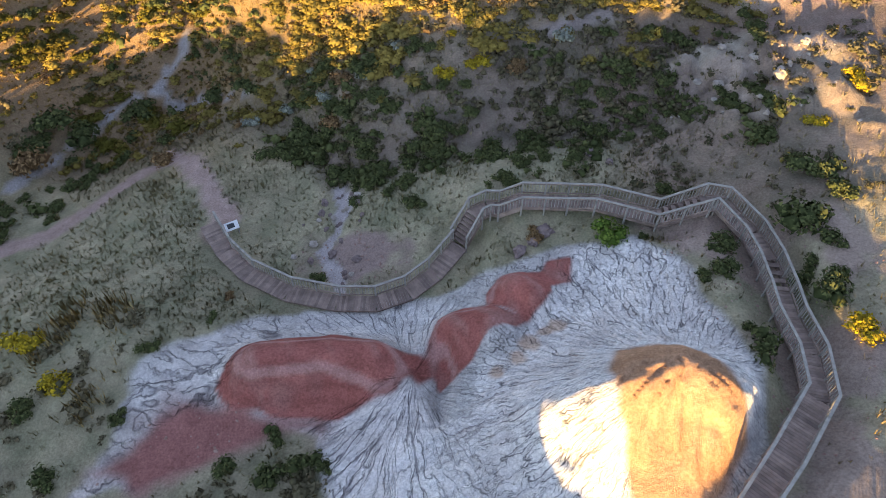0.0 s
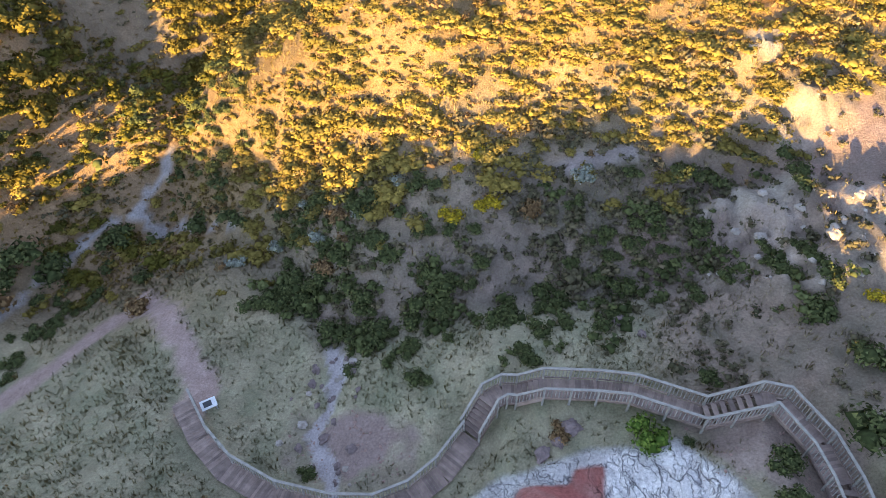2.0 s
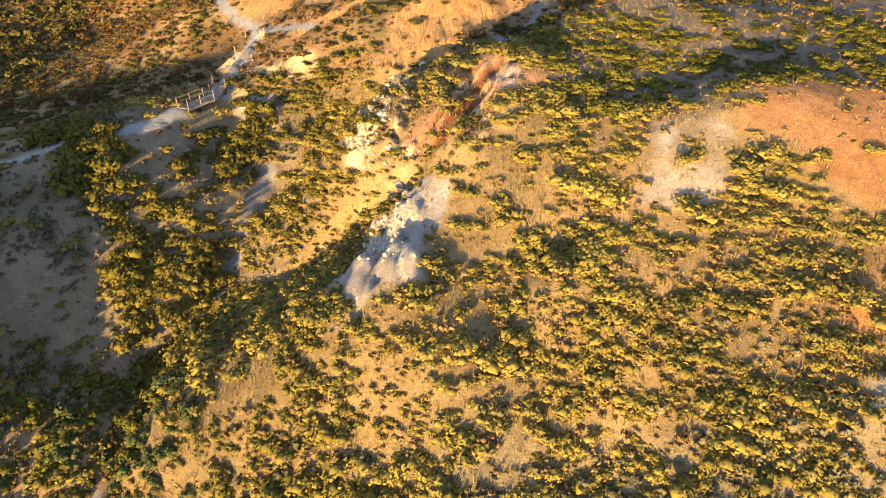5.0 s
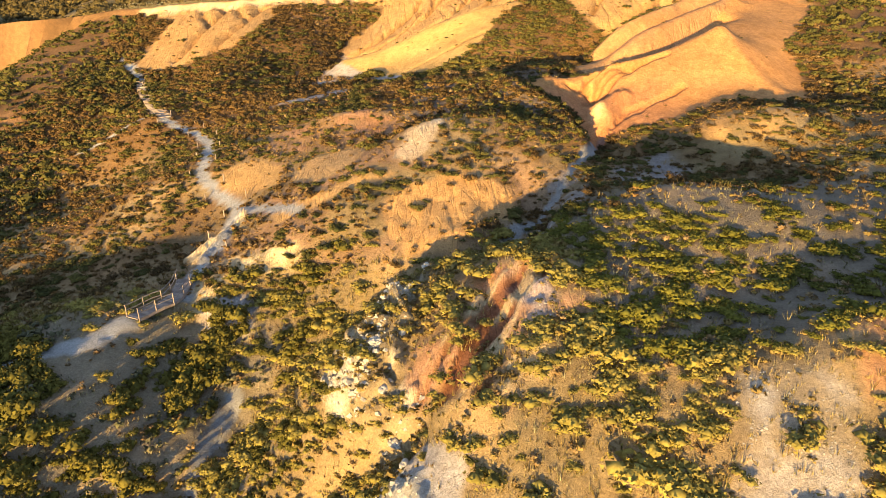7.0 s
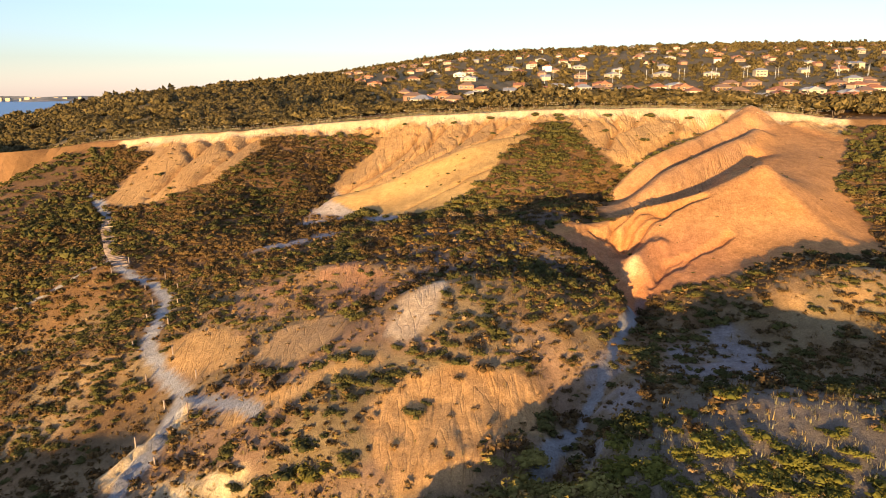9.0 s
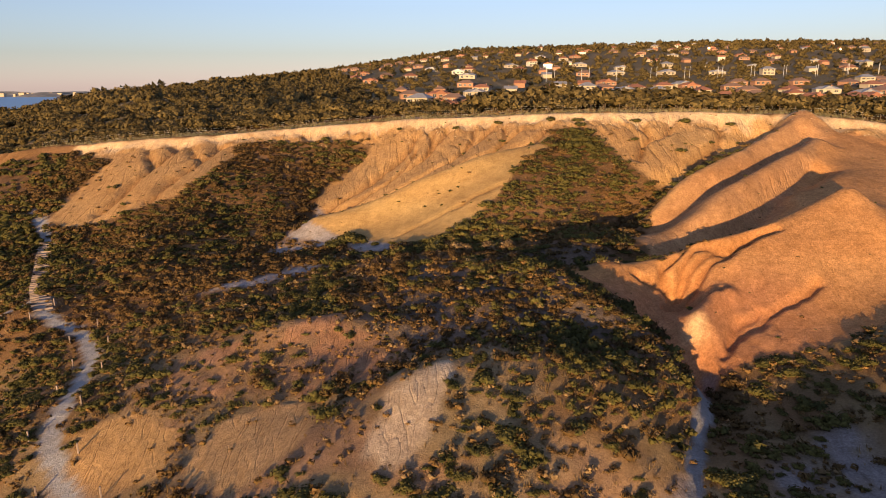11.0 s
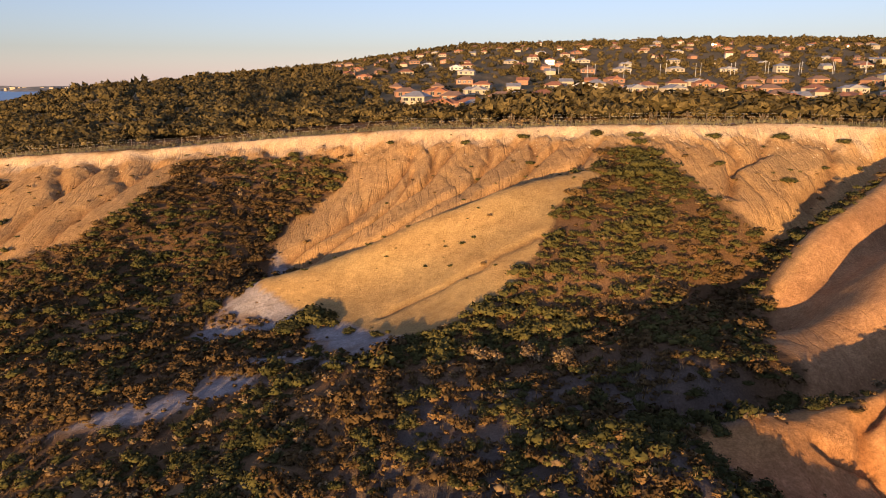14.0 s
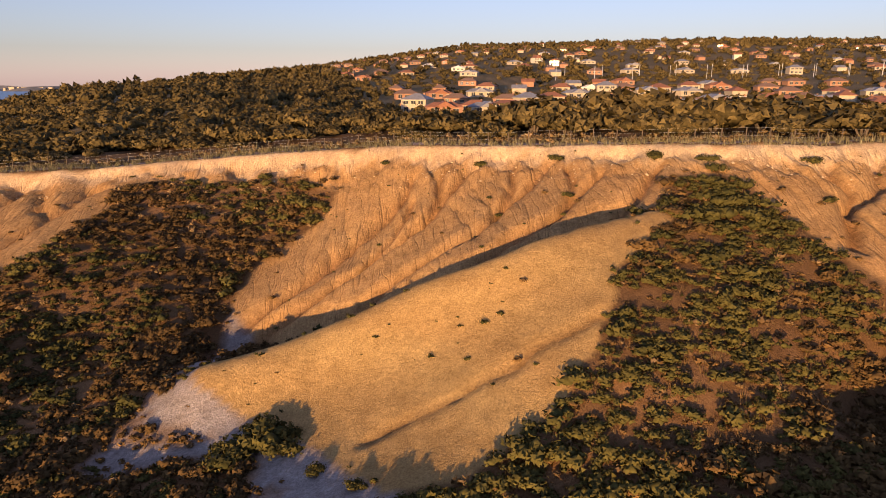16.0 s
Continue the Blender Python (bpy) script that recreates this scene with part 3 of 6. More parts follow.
CHALK_RIB = [(-6.9, 77.1), (-6.9, 67.2), (-7.8, 61.8), (-4.6, 63.6), (-2.6, 65), (-3.4, 69.6), (-2.7, 73.3), (-3.7, 75.3)]
ORANGE_SCAR = [(20.7, 58.8), (30.6, 68.2), (36, 69.5), (31.9, 61.3), (24.5, 57)]
ORANGE_FACE = [(-7.3, 104.6), (-6, 108.6), (-1.5, 109.6), (4, 110), (6.6, 108.9), (5.2, 104), (1, 101.6), (-0.6, 99.7), (-4.5, 99.6), (-6.4, 102.2)]
YELLOW_APRON = [(-30.3, 126.7), (-24.9, 127.6), (-21.1, 124.3), (-19.8, 119.6), (-24, 119.2), (-28.2, 123.4)]
SAND_APRON = [(-19.2, 119), (-17.2, 124.7), (-13, 125), (-10.6, 123.4), (-10.4, 116.5), (-14.2, 115)]
ROCK_SHELF = [(16.9, 42), (18.9, 44.2), (20.9, 44), (24.7, 42.6), (24.3, 41), (21.5, 41.2), (18.6, 41.2)]
ROCK_STEP = [(20.7, 35.2), (22.1, 37.4), (23.5, 38.5), (26, 39), (26.5, 36), (24.2, 34.7), (22.1, 34.1)]
ROCK_SLAB = [(21.4, 47), (22.5, 49.4), (25.6, 51), (27.9, 51), (26.1, 48.2), (24.7, 46.6), (22.6, 45.3)]
ROCK_KNOB = [(21.2, 53.4), (22.5, 55.4), (25.2, 55.2), (22.9, 52.6)]
PINK_SLOPE = [(24.3, 45.6), (25, 48.1), (27.8, 48.8), (29.5, 46.1), (27.3, 42.4)]
CLAY_STRIP = [(6.4, 46.5), (9.1, 47.9), (13.2, 47.7), (13.2, 46.1), (8.1, 45.8)]
RED_SHOULDER = [(22.2, 76), (27, 80), (34, 78.5), (31.5, 69), (27.4, 66.8), (24.2, 70.3)]
SCAR_LOWER = [(28.1, 66.5), (31.2, 67.7), (29.5, 61.5), (25, 58), (20.8, 57), (24, 61.5)]
YELLOW_TONGUE = [(-19.8, 111.4), (-13.6, 110.9), (-6.4, 111.9), (-5.7, 110.9), (-11.2, 108.9), (-14.5, 107.9), (-17.9, 107.6)]
STONE_SCAR = [(-6, 114.5), (-4.8, 119), (-1, 122.8), (-1.9, 116.3), (-4.9, 113.3)]
RED_BANK = [(-26, 129.5), (-24, 138), (-11.9, 137.5), (-4.4, 129.1), (-5.9, 123), (-14.4, 126.4)]
SPUR_RED = [(-4, 80.9), (-2.6, 85), (-1.6, 88.5), (0.4, 91.5), (2.9, 92), (6.3, 88.5), (7, 83), (5.4, 79.2), (2.2, 75.4), (-2.4, 77.7)]
CHALK_EDGE = [(-4.4, 94), (-7.1, 87), (-9.3, 86.8), (-9.6, 82.6), (-7.4, 79.7), (-4.7, 77.4), (-2.9, 77.9), (-4.6, 82.8), (-3, 91), (-1.5, 97), (-3, 97.4)]
SPUR_GRAVEL = [(3, 87), (4.4, 89.6), (6.6, 86.4), (5, 80), (3.6, 81.6)]
GREY_FLOOR = [(-3.1, 76.6), (-4.4, 73.5), (-6.6, 72.2), (-8.9, 68.6), (-8, 64), (-4.6, 63.6), (-2.4, 64.8), (-2.3, 68.4), (0.1, 73.6)]
PALE_SCREE = [(13.6, 72.8), (16, 75.5), (18.6, 75.6), (20, 73), (18.4, 68.8), (15, 66.7), (12, 68), (12.5, 71.1)]
ORANGE_SHOULDER = [(22.2, 78.3), (26, 80), (30, 74), (24, 70), (19.8, 72.6)]
SHADE_BANK = [(15.5, 110.3), (19.8, 117), (24.4, 119.5), (25, 112), (21, 105), (16.4, 102.5)]
VALLEY_FLOOR = [(7.3, 109.8), (12.2, 114), (13.6, 108.1), (11, 102), (5.3, 95.5), (3, 97.4)]
LIT_KNOLL = [(27.2, 120.7), (33.7, 125.5), (38.6, 122.2), (36.7, 115.6), (32.3, 113.6)]
BLUE_CLIFF = [(-22.5, 96), (-20.4, 98.6), (-18, 97.6), (-18.4, 95), (-21.3, 94.6)]
PALE_BANK = [(-24.6, 98), (-25, 101), (-23.7, 104), (-20.3, 105.2), (-14, 102.4), (-15.3, 100.5), (-19.9, 99.5), (-22.5, 96.6)]
CREAM_LEDGE = [(-27.5, 107.7), (-25.4, 111.8), (-23.5, 115.2), (-22.6, 112.2), (-23.8, 108.8), (-25.1, 104.4)]
BIG_MOUND = [(10.8, 140.8), (16, 142.4), (20.5, 143.2), (25, 144), (31, 147.5), (36, 153), (60, 184), (66, 172), (52, 150), (46, 130), (39.2, 128), (33.8, 128.5), (21.9, 127.3), (17.4, 126), (16.4, 131.8), (13.5, 136.5), (11, 138.5)]
TWIN_SPURS = [(23.5, 158), (25, 162.5), (36, 170), (54, 187), (62, 184), (44, 166), (28, 150)]
SPUR_TROUGH = [(20, 145.5), (26, 146), (36, 151), (60, 182), (54, 187), (38, 170), (24, 160), (20.5, 152)]
SAND_SPUR = [(-19.8, 172), (-18.5, 175), (-12.5, 178), (-5.8, 178.5), (0.5, 178), (6.7, 179.5), (11.3, 180.2), (14.5, 178.5), (9.4, 172.4), (6.8, 167.4), (3.9, 162.2), (0.8, 160.5), (-2.3, 158.6), (-5.5, 158.7), (-8.4, 163), (-11.5, 166.4), (-15.2, 168.6)]
SAND_FACE = [(-20.3, 186.3), (-19.4, 192.9), (-14.9, 198.5), (-12, 204.5), (-7, 206.5), (5, 200.5), (16, 193), (20, 189.5), (15.5, 182.5), (8, 179.5), (-5, 179.2), (-15.5, 181.5)]
RIM_BAND = [(-70, 211.5), (-45, 208.3), (-32, 210.8), (-18, 211.2), (-7, 206.4), (5, 200), (14.7, 193.1), (23.4, 189.2), (41.6, 190.5), (57.6, 188.2), (70, 181), (66, 172), (44, 181), (24, 184), (14, 187), (3, 194), (-9, 201), (-19, 207), (-34, 206), (-60, 203)]
EAST_WALL = [(24, 189), (42, 190), (58, 187.5), (64, 180), (54, 176), (44, 178), (34, 172), (27, 171.5), (24, 179), (21.5, 186)]
WEST_SAND = [(-62, 182.8), (-61.5, 193.3), (-60, 208), (-37.8, 208), (-36.5, 200), (-38.5, 193.4), (-41.6, 184.5), (-50.6, 181), (-58.3, 180)]
CLAY_FLAT = [(-24, 165.5), (-23.5, 168.5), (-22, 172), (-20.5, 180), (-20, 186), (-18.5, 187), (-18.5, 176), (-18.2, 172), (-14.3, 167.8), (-9.5, 164.6), (-7.3, 161), (-4, 158), (-6, 155), (-9.3, 157.5), (-14, 163), (-18, 165.5), (-22, 164.6)]
CLAY_NOSE = [(-22, 169.5), (-20.5, 174), (-19.2, 174), (-17.5, 170.4), (-14, 167.6), (-10.5, 165), (-8, 161.5), (-5, 158.2), (-6.5, 157), (-10, 160.5), (-14, 165.5), (-18, 168)]
CLAY_FLAT_LOW = [(-29, 150.5), (-23.2, 154.5), (-18.1, 158.8), (-9.3, 160.5), (-4.6, 158.5), (-6.4, 155), (-12.2, 154), (-17.2, 153), (-22.3, 150.3)]

GOLD_LOW = [(17.6, 8), (18.6, 12), (19.6, 15.5), (24, 15), (28, 8), (24, 2), (17, 4)]
GOLD_WEST = [(-24.4, 19.4), (-23.6, 22), (-23.6, 25.4), (-22.6, 25.8), (-22.4, 21.8), (-23, 19)]
GOLD_EAST = [(-21.8, 23.2), (-21, 25.2), (-17.4, 23), (-18, 20.3), (-18.2, 18), (-19.3, 16.4), (-20.2, 17.9), (-19.6, 20.2)]

# worn tracks: line in plan and half width
TRACK_VALLEY = ([(-23.1, 42.1), (-19.5, 38.6), (-17.1, 34.9), (-15.6, 32.7), (-16, 31.1)], 0.95)
TRACK_WEST = ([(-21.5, 40.4), (-24.9, 39.9), (-27.1, 36.9), (-30.2, 33.9), (-36.5, 31)], 1.0)
TRACK_TOP = ([(-66, 188), (-58, 176), (-56, 171), (-48.8, 157), (-44.2, 149.4), (-39, 147.2), (-35.3, 141.6), (-33, 135), (-31.6, 127), (-28.6, 122.4), (-24.6, 117.6), (-24, 111), (-24.6, 104.8), (-25, 101), (-24.8, 98)], 0.8)
TRACK_SIDE = ([(-45.3, 151.6), (-51.7, 150.8), (-58, 148)], 0.4)
TRACK_FOOT = ([(-27.1, 93.6), (-30.1, 90), (-33.6, 88.4), (-38, 88.6), (-43, 85.5)], 0.85)
TRACK_WASH = ([(-23.5, 115.5), (-19, 112.5), (-16, 109)], 0.8)
STREAM_BED = ([(-7.8, 35.5), (-7.1, 33.7), (-7.4, 31.2), (-8.4, 29.5), (-6.9, 26.9), (-6.5, 25.4)], 0.55)
CREEK_BED = ([(-36, 39), (-34.6, 41.8), (-33.7, 45.6), (-32.1, 48.3), (-29.7, 51.8), (-27.3, 53.3), (-27.1, 54.8), (-25.4, 56.4), (-24.6, 59)], 0.34)
CREEK_ARM = ([(-27.1, 53.2), (-26.5, 52.3), (-22.4, 50.9), (-16.8, 48.2)], 0.36)
RAVINE_BED = ([(-18, 89.2), (-19.1, 84.8), (-19.2, 79.6), (-20.6, 74), (-23, 67)], 0.5)
GULLY_BED = ([(19, 128), (17, 123.5), (14.8, 119.1), (12, 112.6), (10.5, 109.8), (8.5, 106.5), (4, 99.5)], 0.6)
CLIFF_WALK = ([(-70, 213.5), (-45, 210.5), (-32, 212.5), (-18, 213), (-7, 208.4), (5, 202), (14.7, 195.4), (23.4, 191.3), (41.6, 192.5), (57.6, 190)], 0.9)

# base colours of the grounds
GRASS_SOIL = np.array((0.305, 0.285, 0.188))
HEATH_SOIL = np.array((0.165, 0.088, 0.042))
SCRUB_SOIL = np.array((0.25, 0.178, 0.094))
VALLEY_SOIL = np.array((0.185, 0.152, 0.125))
# track grey, with the shade that lies on the track mixed in
PATH_SOIL = np.array((0.33, 0.315, 0.31))
WHITE_CLAY = np.array((0.80, 0.775, 0.735))
RED_CLAY = np.array((0.345, 0.125, 0.105))
RED_HALO = np.array((0.43, 0.28, 0.25))
PINK_CLAY = np.array((0.36, 0.27, 0.235))
ORANGE_CLAY = np.array((0.47, 0.235, 0.11))
SAND = np.array((0.50, 0.295, 0.125))
CREAM = np.array((0.68, 0.51, 0.29))
CLAY_GREY = np.array((0.37, 0.32, 0.30))
CHALK = np.array((0.50, 0.44, 0.36))
PINK_WHITE = np.array((0.50, 0.425, 0.40))

# each bare ground: outline, colour, how it keeps plants off, softness of its edge
BARE = [
    (CLAY_APRON, WHITE_CLAY * 0.72, 1.0, 0.5),
    (PINK_BANK, PINK_CLAY, 0.55, 1.5), (SCOUR, PINK_CLAY * 0.85, 0.78, 0.8), (WHITE_ROCK, (CHALK + PINK_CLAY) / 2, 0.6, 1.2), (PALE_OUTCROP, CHALK * 0.7, 0.75, 1.2),
    (GREY_FLOOR, CLAY_GREY * 0.9, 0.85, 0.8), (CHALK_RIB, CHALK * 0.85, 0.7, 1.5), (CHALK_EDGE, CHALK * 0.95, 0.5, 1.2), (ROCK_SHELF, CHALK * 0.75, 0.75, 0.8), (ROCK_STEP, CHALK * 0.75, 0.75, 0.8), (ROCK_SLAB, CHALK * 0.62, 0.75, 1.0), (ROCK_KNOB, CHALK * 0.8, 0.75, 0.8), (PINK_SLOPE, PINK_CLAY * 0.85, 0.75, 1.0), (CLAY_STRIP, CLAY_GREY * 0.8, 0.85, 0.8), (RED_SHOULDER, ORANGE_CLAY * 0.8, 0.82, 1.5), (SCAR_LOWER, ORANGE_CLAY, 0.7, 1.5), (PALE_SCREE, CHALK * 0.6 + PINK_CLAY * 0.35, 0.78, 2.0), (ORANGE_SHOULDER, ORANGE_CLAY, 0.7, 1.2), (SHADE_BANK, CLAY_GREY * 0.75, 0.65, 1.5), (VALLEY_FLOOR, CLAY_GREY * 0.85, 0.6, 1.2), (LIT_KNOLL, SAND, 0.5, 1.5), (BLUE_CLIFF, CLAY_GREY, 0.9, 0.5), (PALE_BANK, CREAM, 0.7, 0.8), (CREAM_LEDGE, CREAM, 0.9, 0.5), (ORANGE_SCAR, ORANGE_CLAY, 0.7, 1.5), (SPUR_RED, (ORANGE_CLAY * 0.8 + PINK_CLAY * 0.2), 0.75, 2.0),
    (SPUR_GRAVEL, PINK_CLAY * 1.15, 0.85, 1.5), (ORANGE_FACE, SAND * 0.7 + ORANGE_CLAY * 0.22, 0.84, 1.2), (YELLOW_APRON, SAND * 0.9, 0.92, 0.8), (SAND_APRON, SAND * 0.85 + PINK_CLAY * 0.1, 0.9, 0.8), (YELLOW_TONGUE, SAND, 0.92, 0.6), (STONE_SCAR, (CREAM + PINK_CLAY) / 2, 0.95, 0.8),
]
BARE += [
    (RED_BANK, ORANGE_CLAY * 0.64 + PINK_CLAY * 0.15, 0.62, 1.5), (CLAY_FLAT, CLAY_GREY * 0.9, 0.79, 1.2), (CLAY_NOSE, CLAY_GREY * 0.9, 0.82, 0.8), (CLAY_FLAT_LOW, CLAY_GREY * 0.95, 0.79, 1.2), (WEST_SAND, SAND * 0.92, 0.95, 0.8),
    (EAST_WALL, SAND * 0.95, 0.9, 2.0), (RIM_BAND, SAND, 0.85, 1.5), (SAND_FACE, np.array((0.445, 0.268, 0.118)), 0.985, 1.0), (TWIN_SPURS, np.array((0.52, 0.29, 0.125)), 0.99, 0.6), (SPUR_TROUGH, np.array((0.44, 0.235, 0.11)), 0.985, 0.8), (BIG_MOUND, np.array((0.50, 0.248, 0.098)), 0.99, 0.6),
    (SAND_SPUR, np.array((0.45, 0.285, 0.115)), 0.985, 0.4), (WHITE_LOBE, WHITE_CLAY * 0.8, 1.0, 1.0), (WHITE_BANK, WHITE_CLAY * 0.9, 1.0, 0.6), (WHITE_FAN, WHITE_CLAY, 1.0, 0.6),
    (RED_SCREE, RED_HALO * 0.9, 0.9, 3.0), (RED_LONG, RED_HALO, 1.0, 0.45), (RED_MIDDLE, RED_HALO, 1.0, 0.4), (RED_UPPER, RED_HALO, 1.0, 0.4), (RED_NECK, RED_CLAY, 1.0, 0.6),
    (RED_SCREE, np.array((0.315, 0.145, 0.13)), 0.98, 1.2), (RED_LONG, RED_CLAY, 1.0, 0.2), (RED_MIDDLE, RED_CLAY, 1.0, 0.18), (RED_UPPER, RED_CLAY * 1.1, 1.0, 0.18), (RED_SMALL, RED_CLAY * 1.1, 1.0, 0.3), (ORANGE_MOUND, np.array((0.45, 0.265, 0.16)), 1.0, 0.5),
]
TRACKS = [(TRACK_VALLEY, PINK_CLAY * 1.15), (TRACK_WEST, PINK_CLAY * 1.05), (TRACK_TOP, PATH_SOIL), (TRACK_SIDE, PATH_SOIL), (TRACK_FOOT, PATH_SOIL * 0.95), (TRACK_WASH, PATH_SOIL), (STREAM_BED, np.array((0.46, 0.42, 0.41))), (CREEK_BED, PATH_SOIL * 1.05), (CREEK_ARM, PATH_SOIL * 0.9), (GULLY_BED, PATH_SOIL * 0.8), (RAVINE_BED, PATH_SOIL * 0.7), (CLIFF_WALK, PINK_CLAY)]


# the boardwalk's deck: plan place and height along its centre line
WALK_LOW = [(-16.2, 31.3, -0.1), (-14.6, 28.9, -0.1), (-12.7, 27, -0.1), (-9.8, 25.4, 0), (-6.6, 24.6, 0.1), (-4.2, 24.5, 0.2), (-2.2, 25.2, 0.4), (-0.6, 26.3, 0.9), (1, 28.2, 1.5)]
WALK_HIGH = [(1, 28.2, 1.5), (2.1, 29.5, 2.9), (2.9, 29.9, 3.0), (3.6, 29.85, 3.0), (5, 29.7, 3.9), (7.9, 29.5, 4.0), (9.6, 28.95, 4.5), (12.9, 27.4, 4.8), (15.6, 27.5, 6.0), (16.4, 27.4, 6.0), (17.6, 25.2, 5.8), (17.9, 23.3, 5.8), (17.6, 20.8, 6.3), (17.45, 19.2, 6.4), (17.45, 16.7, 6.8), (16.9, 14.2, 7.1), (14.3, 11.2, 7.3), (12.2, 9, 7.4), (12.4, 6, 7.5), (14, 2, 7.6)]


def rills(x, y, scale, seed):
    """Narrow branching cuts, 0 to 1."""
    wx = x + 1.3 * scale * fbm(x / scale / 2.5, y / scale / 2.5, 3, seed)
    wy = y + 1.3 * scale * fbm(x / scale / 2.5 + 40, y / scale / 2.5, 3, seed + 9)
    return np.clip(1 - np.abs(fbm(wx / scale, wy / scale, 2, seed + 20)) * 5.5, 0, 1) ** 1.5


def behind_ridge(x, y):
    """The flat ground behind the ridge's crest, 0 to 1."""
    return smooth(5, 11, x) * smooth(75, 79, y - 0.12 * (x - 10) + 2 * fbm(x * 0.15, y * 0.15, 2, 205))


def west_of_ravine(x, y):
    return smooth(0, 2, np.interp(y, [60, 68, 75, 81, 86, 91], [-24.5, -23.5, -21, -19.5, -18.2, -14]) - x) * smooth(61, 65, y) * smooth(98, 93, y)


def land(x, y):
    """Height of the ground, its colour, and the share of it that plants may cover."""
    core = near_land(np.clip(x, -95, 80), np.clip(y, -60, 225))
    rim_y, rim_z = np.interp(x, RIM_X, RIM_Y), np.interp(x, RIM_X, RIM_Z)
    for line, width, rise in CRESTS:
        d, _ = line_distance(x, y, line)
        core = core + rise * np.exp(-(d / width) ** 2)
    bent_x, bent_y = x + 0.9 * fbm(x * 0.3, y * 0.3, 3, 181), y + 0.9 * fbm(x * 0.3 + 30, y * 0.3, 3, 182)
    # mask of the narrow gullies, for painting their shade into the soil
    gully_shade = np.zeros(x.shape)
    for line, width, cut in GULLIES:
        d, _ = line_distance(bent_x, bent_y, line)
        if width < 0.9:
            gully_shade = np.maximum(gully_shade, np.exp(-(d / width / 0.8) ** 2))
        core = core - cut * np.exp(-(d / width) ** 2)
    beyond = smooth(-0.9, 0.9, y - rim_y + 0.7 * fbm(x * 0.5, y * 0.5, 3, 3))
    far = far_land(x, y)
    top = rim_z + (far - rim_z) * smooth(0, 60, y - rim_y)
    z = core * (1 - beyond) + top * beyond
    side = np.maximum(smooth(70, 120, np.abs(x + 5)), smooth(40, 90, -y - 10)) * (y <= rim_y)
    coast = np.interp(x, [-900, -300, -120, 80, 300, 5000], [-40, -8, 4, 22, 30, 30]) + np.interp(y, [-400, 0, 100, 220], [-20, -8, 0, 4])
    z = np.where(y <= rim_y, z * (1 - side) + coast * side, z)

    soil = np.empty(x.shape + (3,))
    dry = smooth(38, 56, y - 0.18 * x + 6 * fbm(x * 0.06, y * 0.06, 3, 70))[..., None]
    soil[:] = GRASS_SOIL * (1 - dry) + SCRUB_SOIL * dry
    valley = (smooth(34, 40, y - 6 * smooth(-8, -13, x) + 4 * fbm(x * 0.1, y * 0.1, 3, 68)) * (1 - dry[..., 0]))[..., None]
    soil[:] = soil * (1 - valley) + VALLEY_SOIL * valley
    heath = (smooth(96, 122, y + 8 * fbm(x * 0.07, y * 0.07, 3, 72)) * np.maximum(smooth(-0.35, 0.15, fbm(x * 0.13, y * 0.13, 4, 74)) * 0.85, 0.9 * smooth(136, 148, y)) * (1 - 0.65 * smooth(-30, -24, x) * smooth(4, -2, x - 10 + 14 * smooth(112, 120, y)) * smooth(142, 134, y)))[..., None]
    soil[:] = soil * (1 - heath) + HEATH_SOIL * heath
    east = (smooth(10, 14, x + 3 * fbm(x * 0.15, y * 0.15, 3, 78)) * smooth(24, 28, y) * smooth(50, 44, y))[..., None] * 0.7
    soil[:] = soil * (1 - east) + np.array((0.235, 0.175, 0.145)) * east
    bank = (smooth(-30, -24, x) * smooth(4, -2, x - 8 + 14 * smooth(112, 120, y)) * smooth(96, 102, y) * smooth(142, 134, y) * smooth(-0.2, 0.2, fbm(x * 0.12, y * 0.2, 4, 79)))[..., None] * 0.7
    soil[:] = soil * (1 - bank) + (ORANGE_CLAY * 0.42 + PINK_CLAY * 0.22) * bank
    west = (smooth(-20, -26, x - 9 * smooth(66, 74, y) + 3 * fbm(x * 0.1, y * 0.1, 3, 76)) * smooth(40, 48, y) * smooth(100, 92, y))[..., None] * 0.75
    # beyond y 60 the bank's shade is painted in as greyer soil
    grey = smooth(60, 66, y)[..., None]
    soil[:] = soil * (1 - west) + (np.array((0.27, 0.19, 0.12)) * (1 - grey) + np.array((0.20, 0.165, 0.125)) * grey) * west
    # brow above the bowl: its shade painted in as dark grey-brown soil
    brow = (smooth(-10, -4, x) * smooth(18, 14, x) * smooth(123, 128, y) * smooth(152, 146, y))[..., None] * 0.8
    soil[:] = soil * (1 - brow) + np.array((0.125, 0.10, 0.085)) * brow
    # flat behind the ridge: greyer, darker soil stands in for shade
    flat = (behind_ridge(x, y) * smooth(108, 100, y))[..., None] * 0.8
    soil[:] = soil * (1 - flat) + np.array((0.16, 0.132, 0.11)) * flat
    outer = smooth(25, 70, y - rim_y)[..., None] * 0.85
    soil[:] = soil * (1 - outer) + np.array((0.19, 0.145, 0.075)) * outer
    patch = fbm(x * 0.16, y * 0.16, 4, 31)[..., None]
    soil *= 1 + 0.28 * patch
    soil += np.clip(patch - 0.05, 0, 1) * dry * np.array((0.14, 0.07, 0.03))
    mottle = fbm(x * 0.8, y * 0.8, 4, 35)[..., None]
    soil *= 1 + (1 - dry) * mottle * np.array((0.45, 0.35, 0.4))
    plants = np.ones(x.shape)
    clay = np.zeros(x.shape)
    for outline, colour, keep, soft in BARE:
        m = area(x, y, outline, soft, 0.5 + 0.5 * soft)
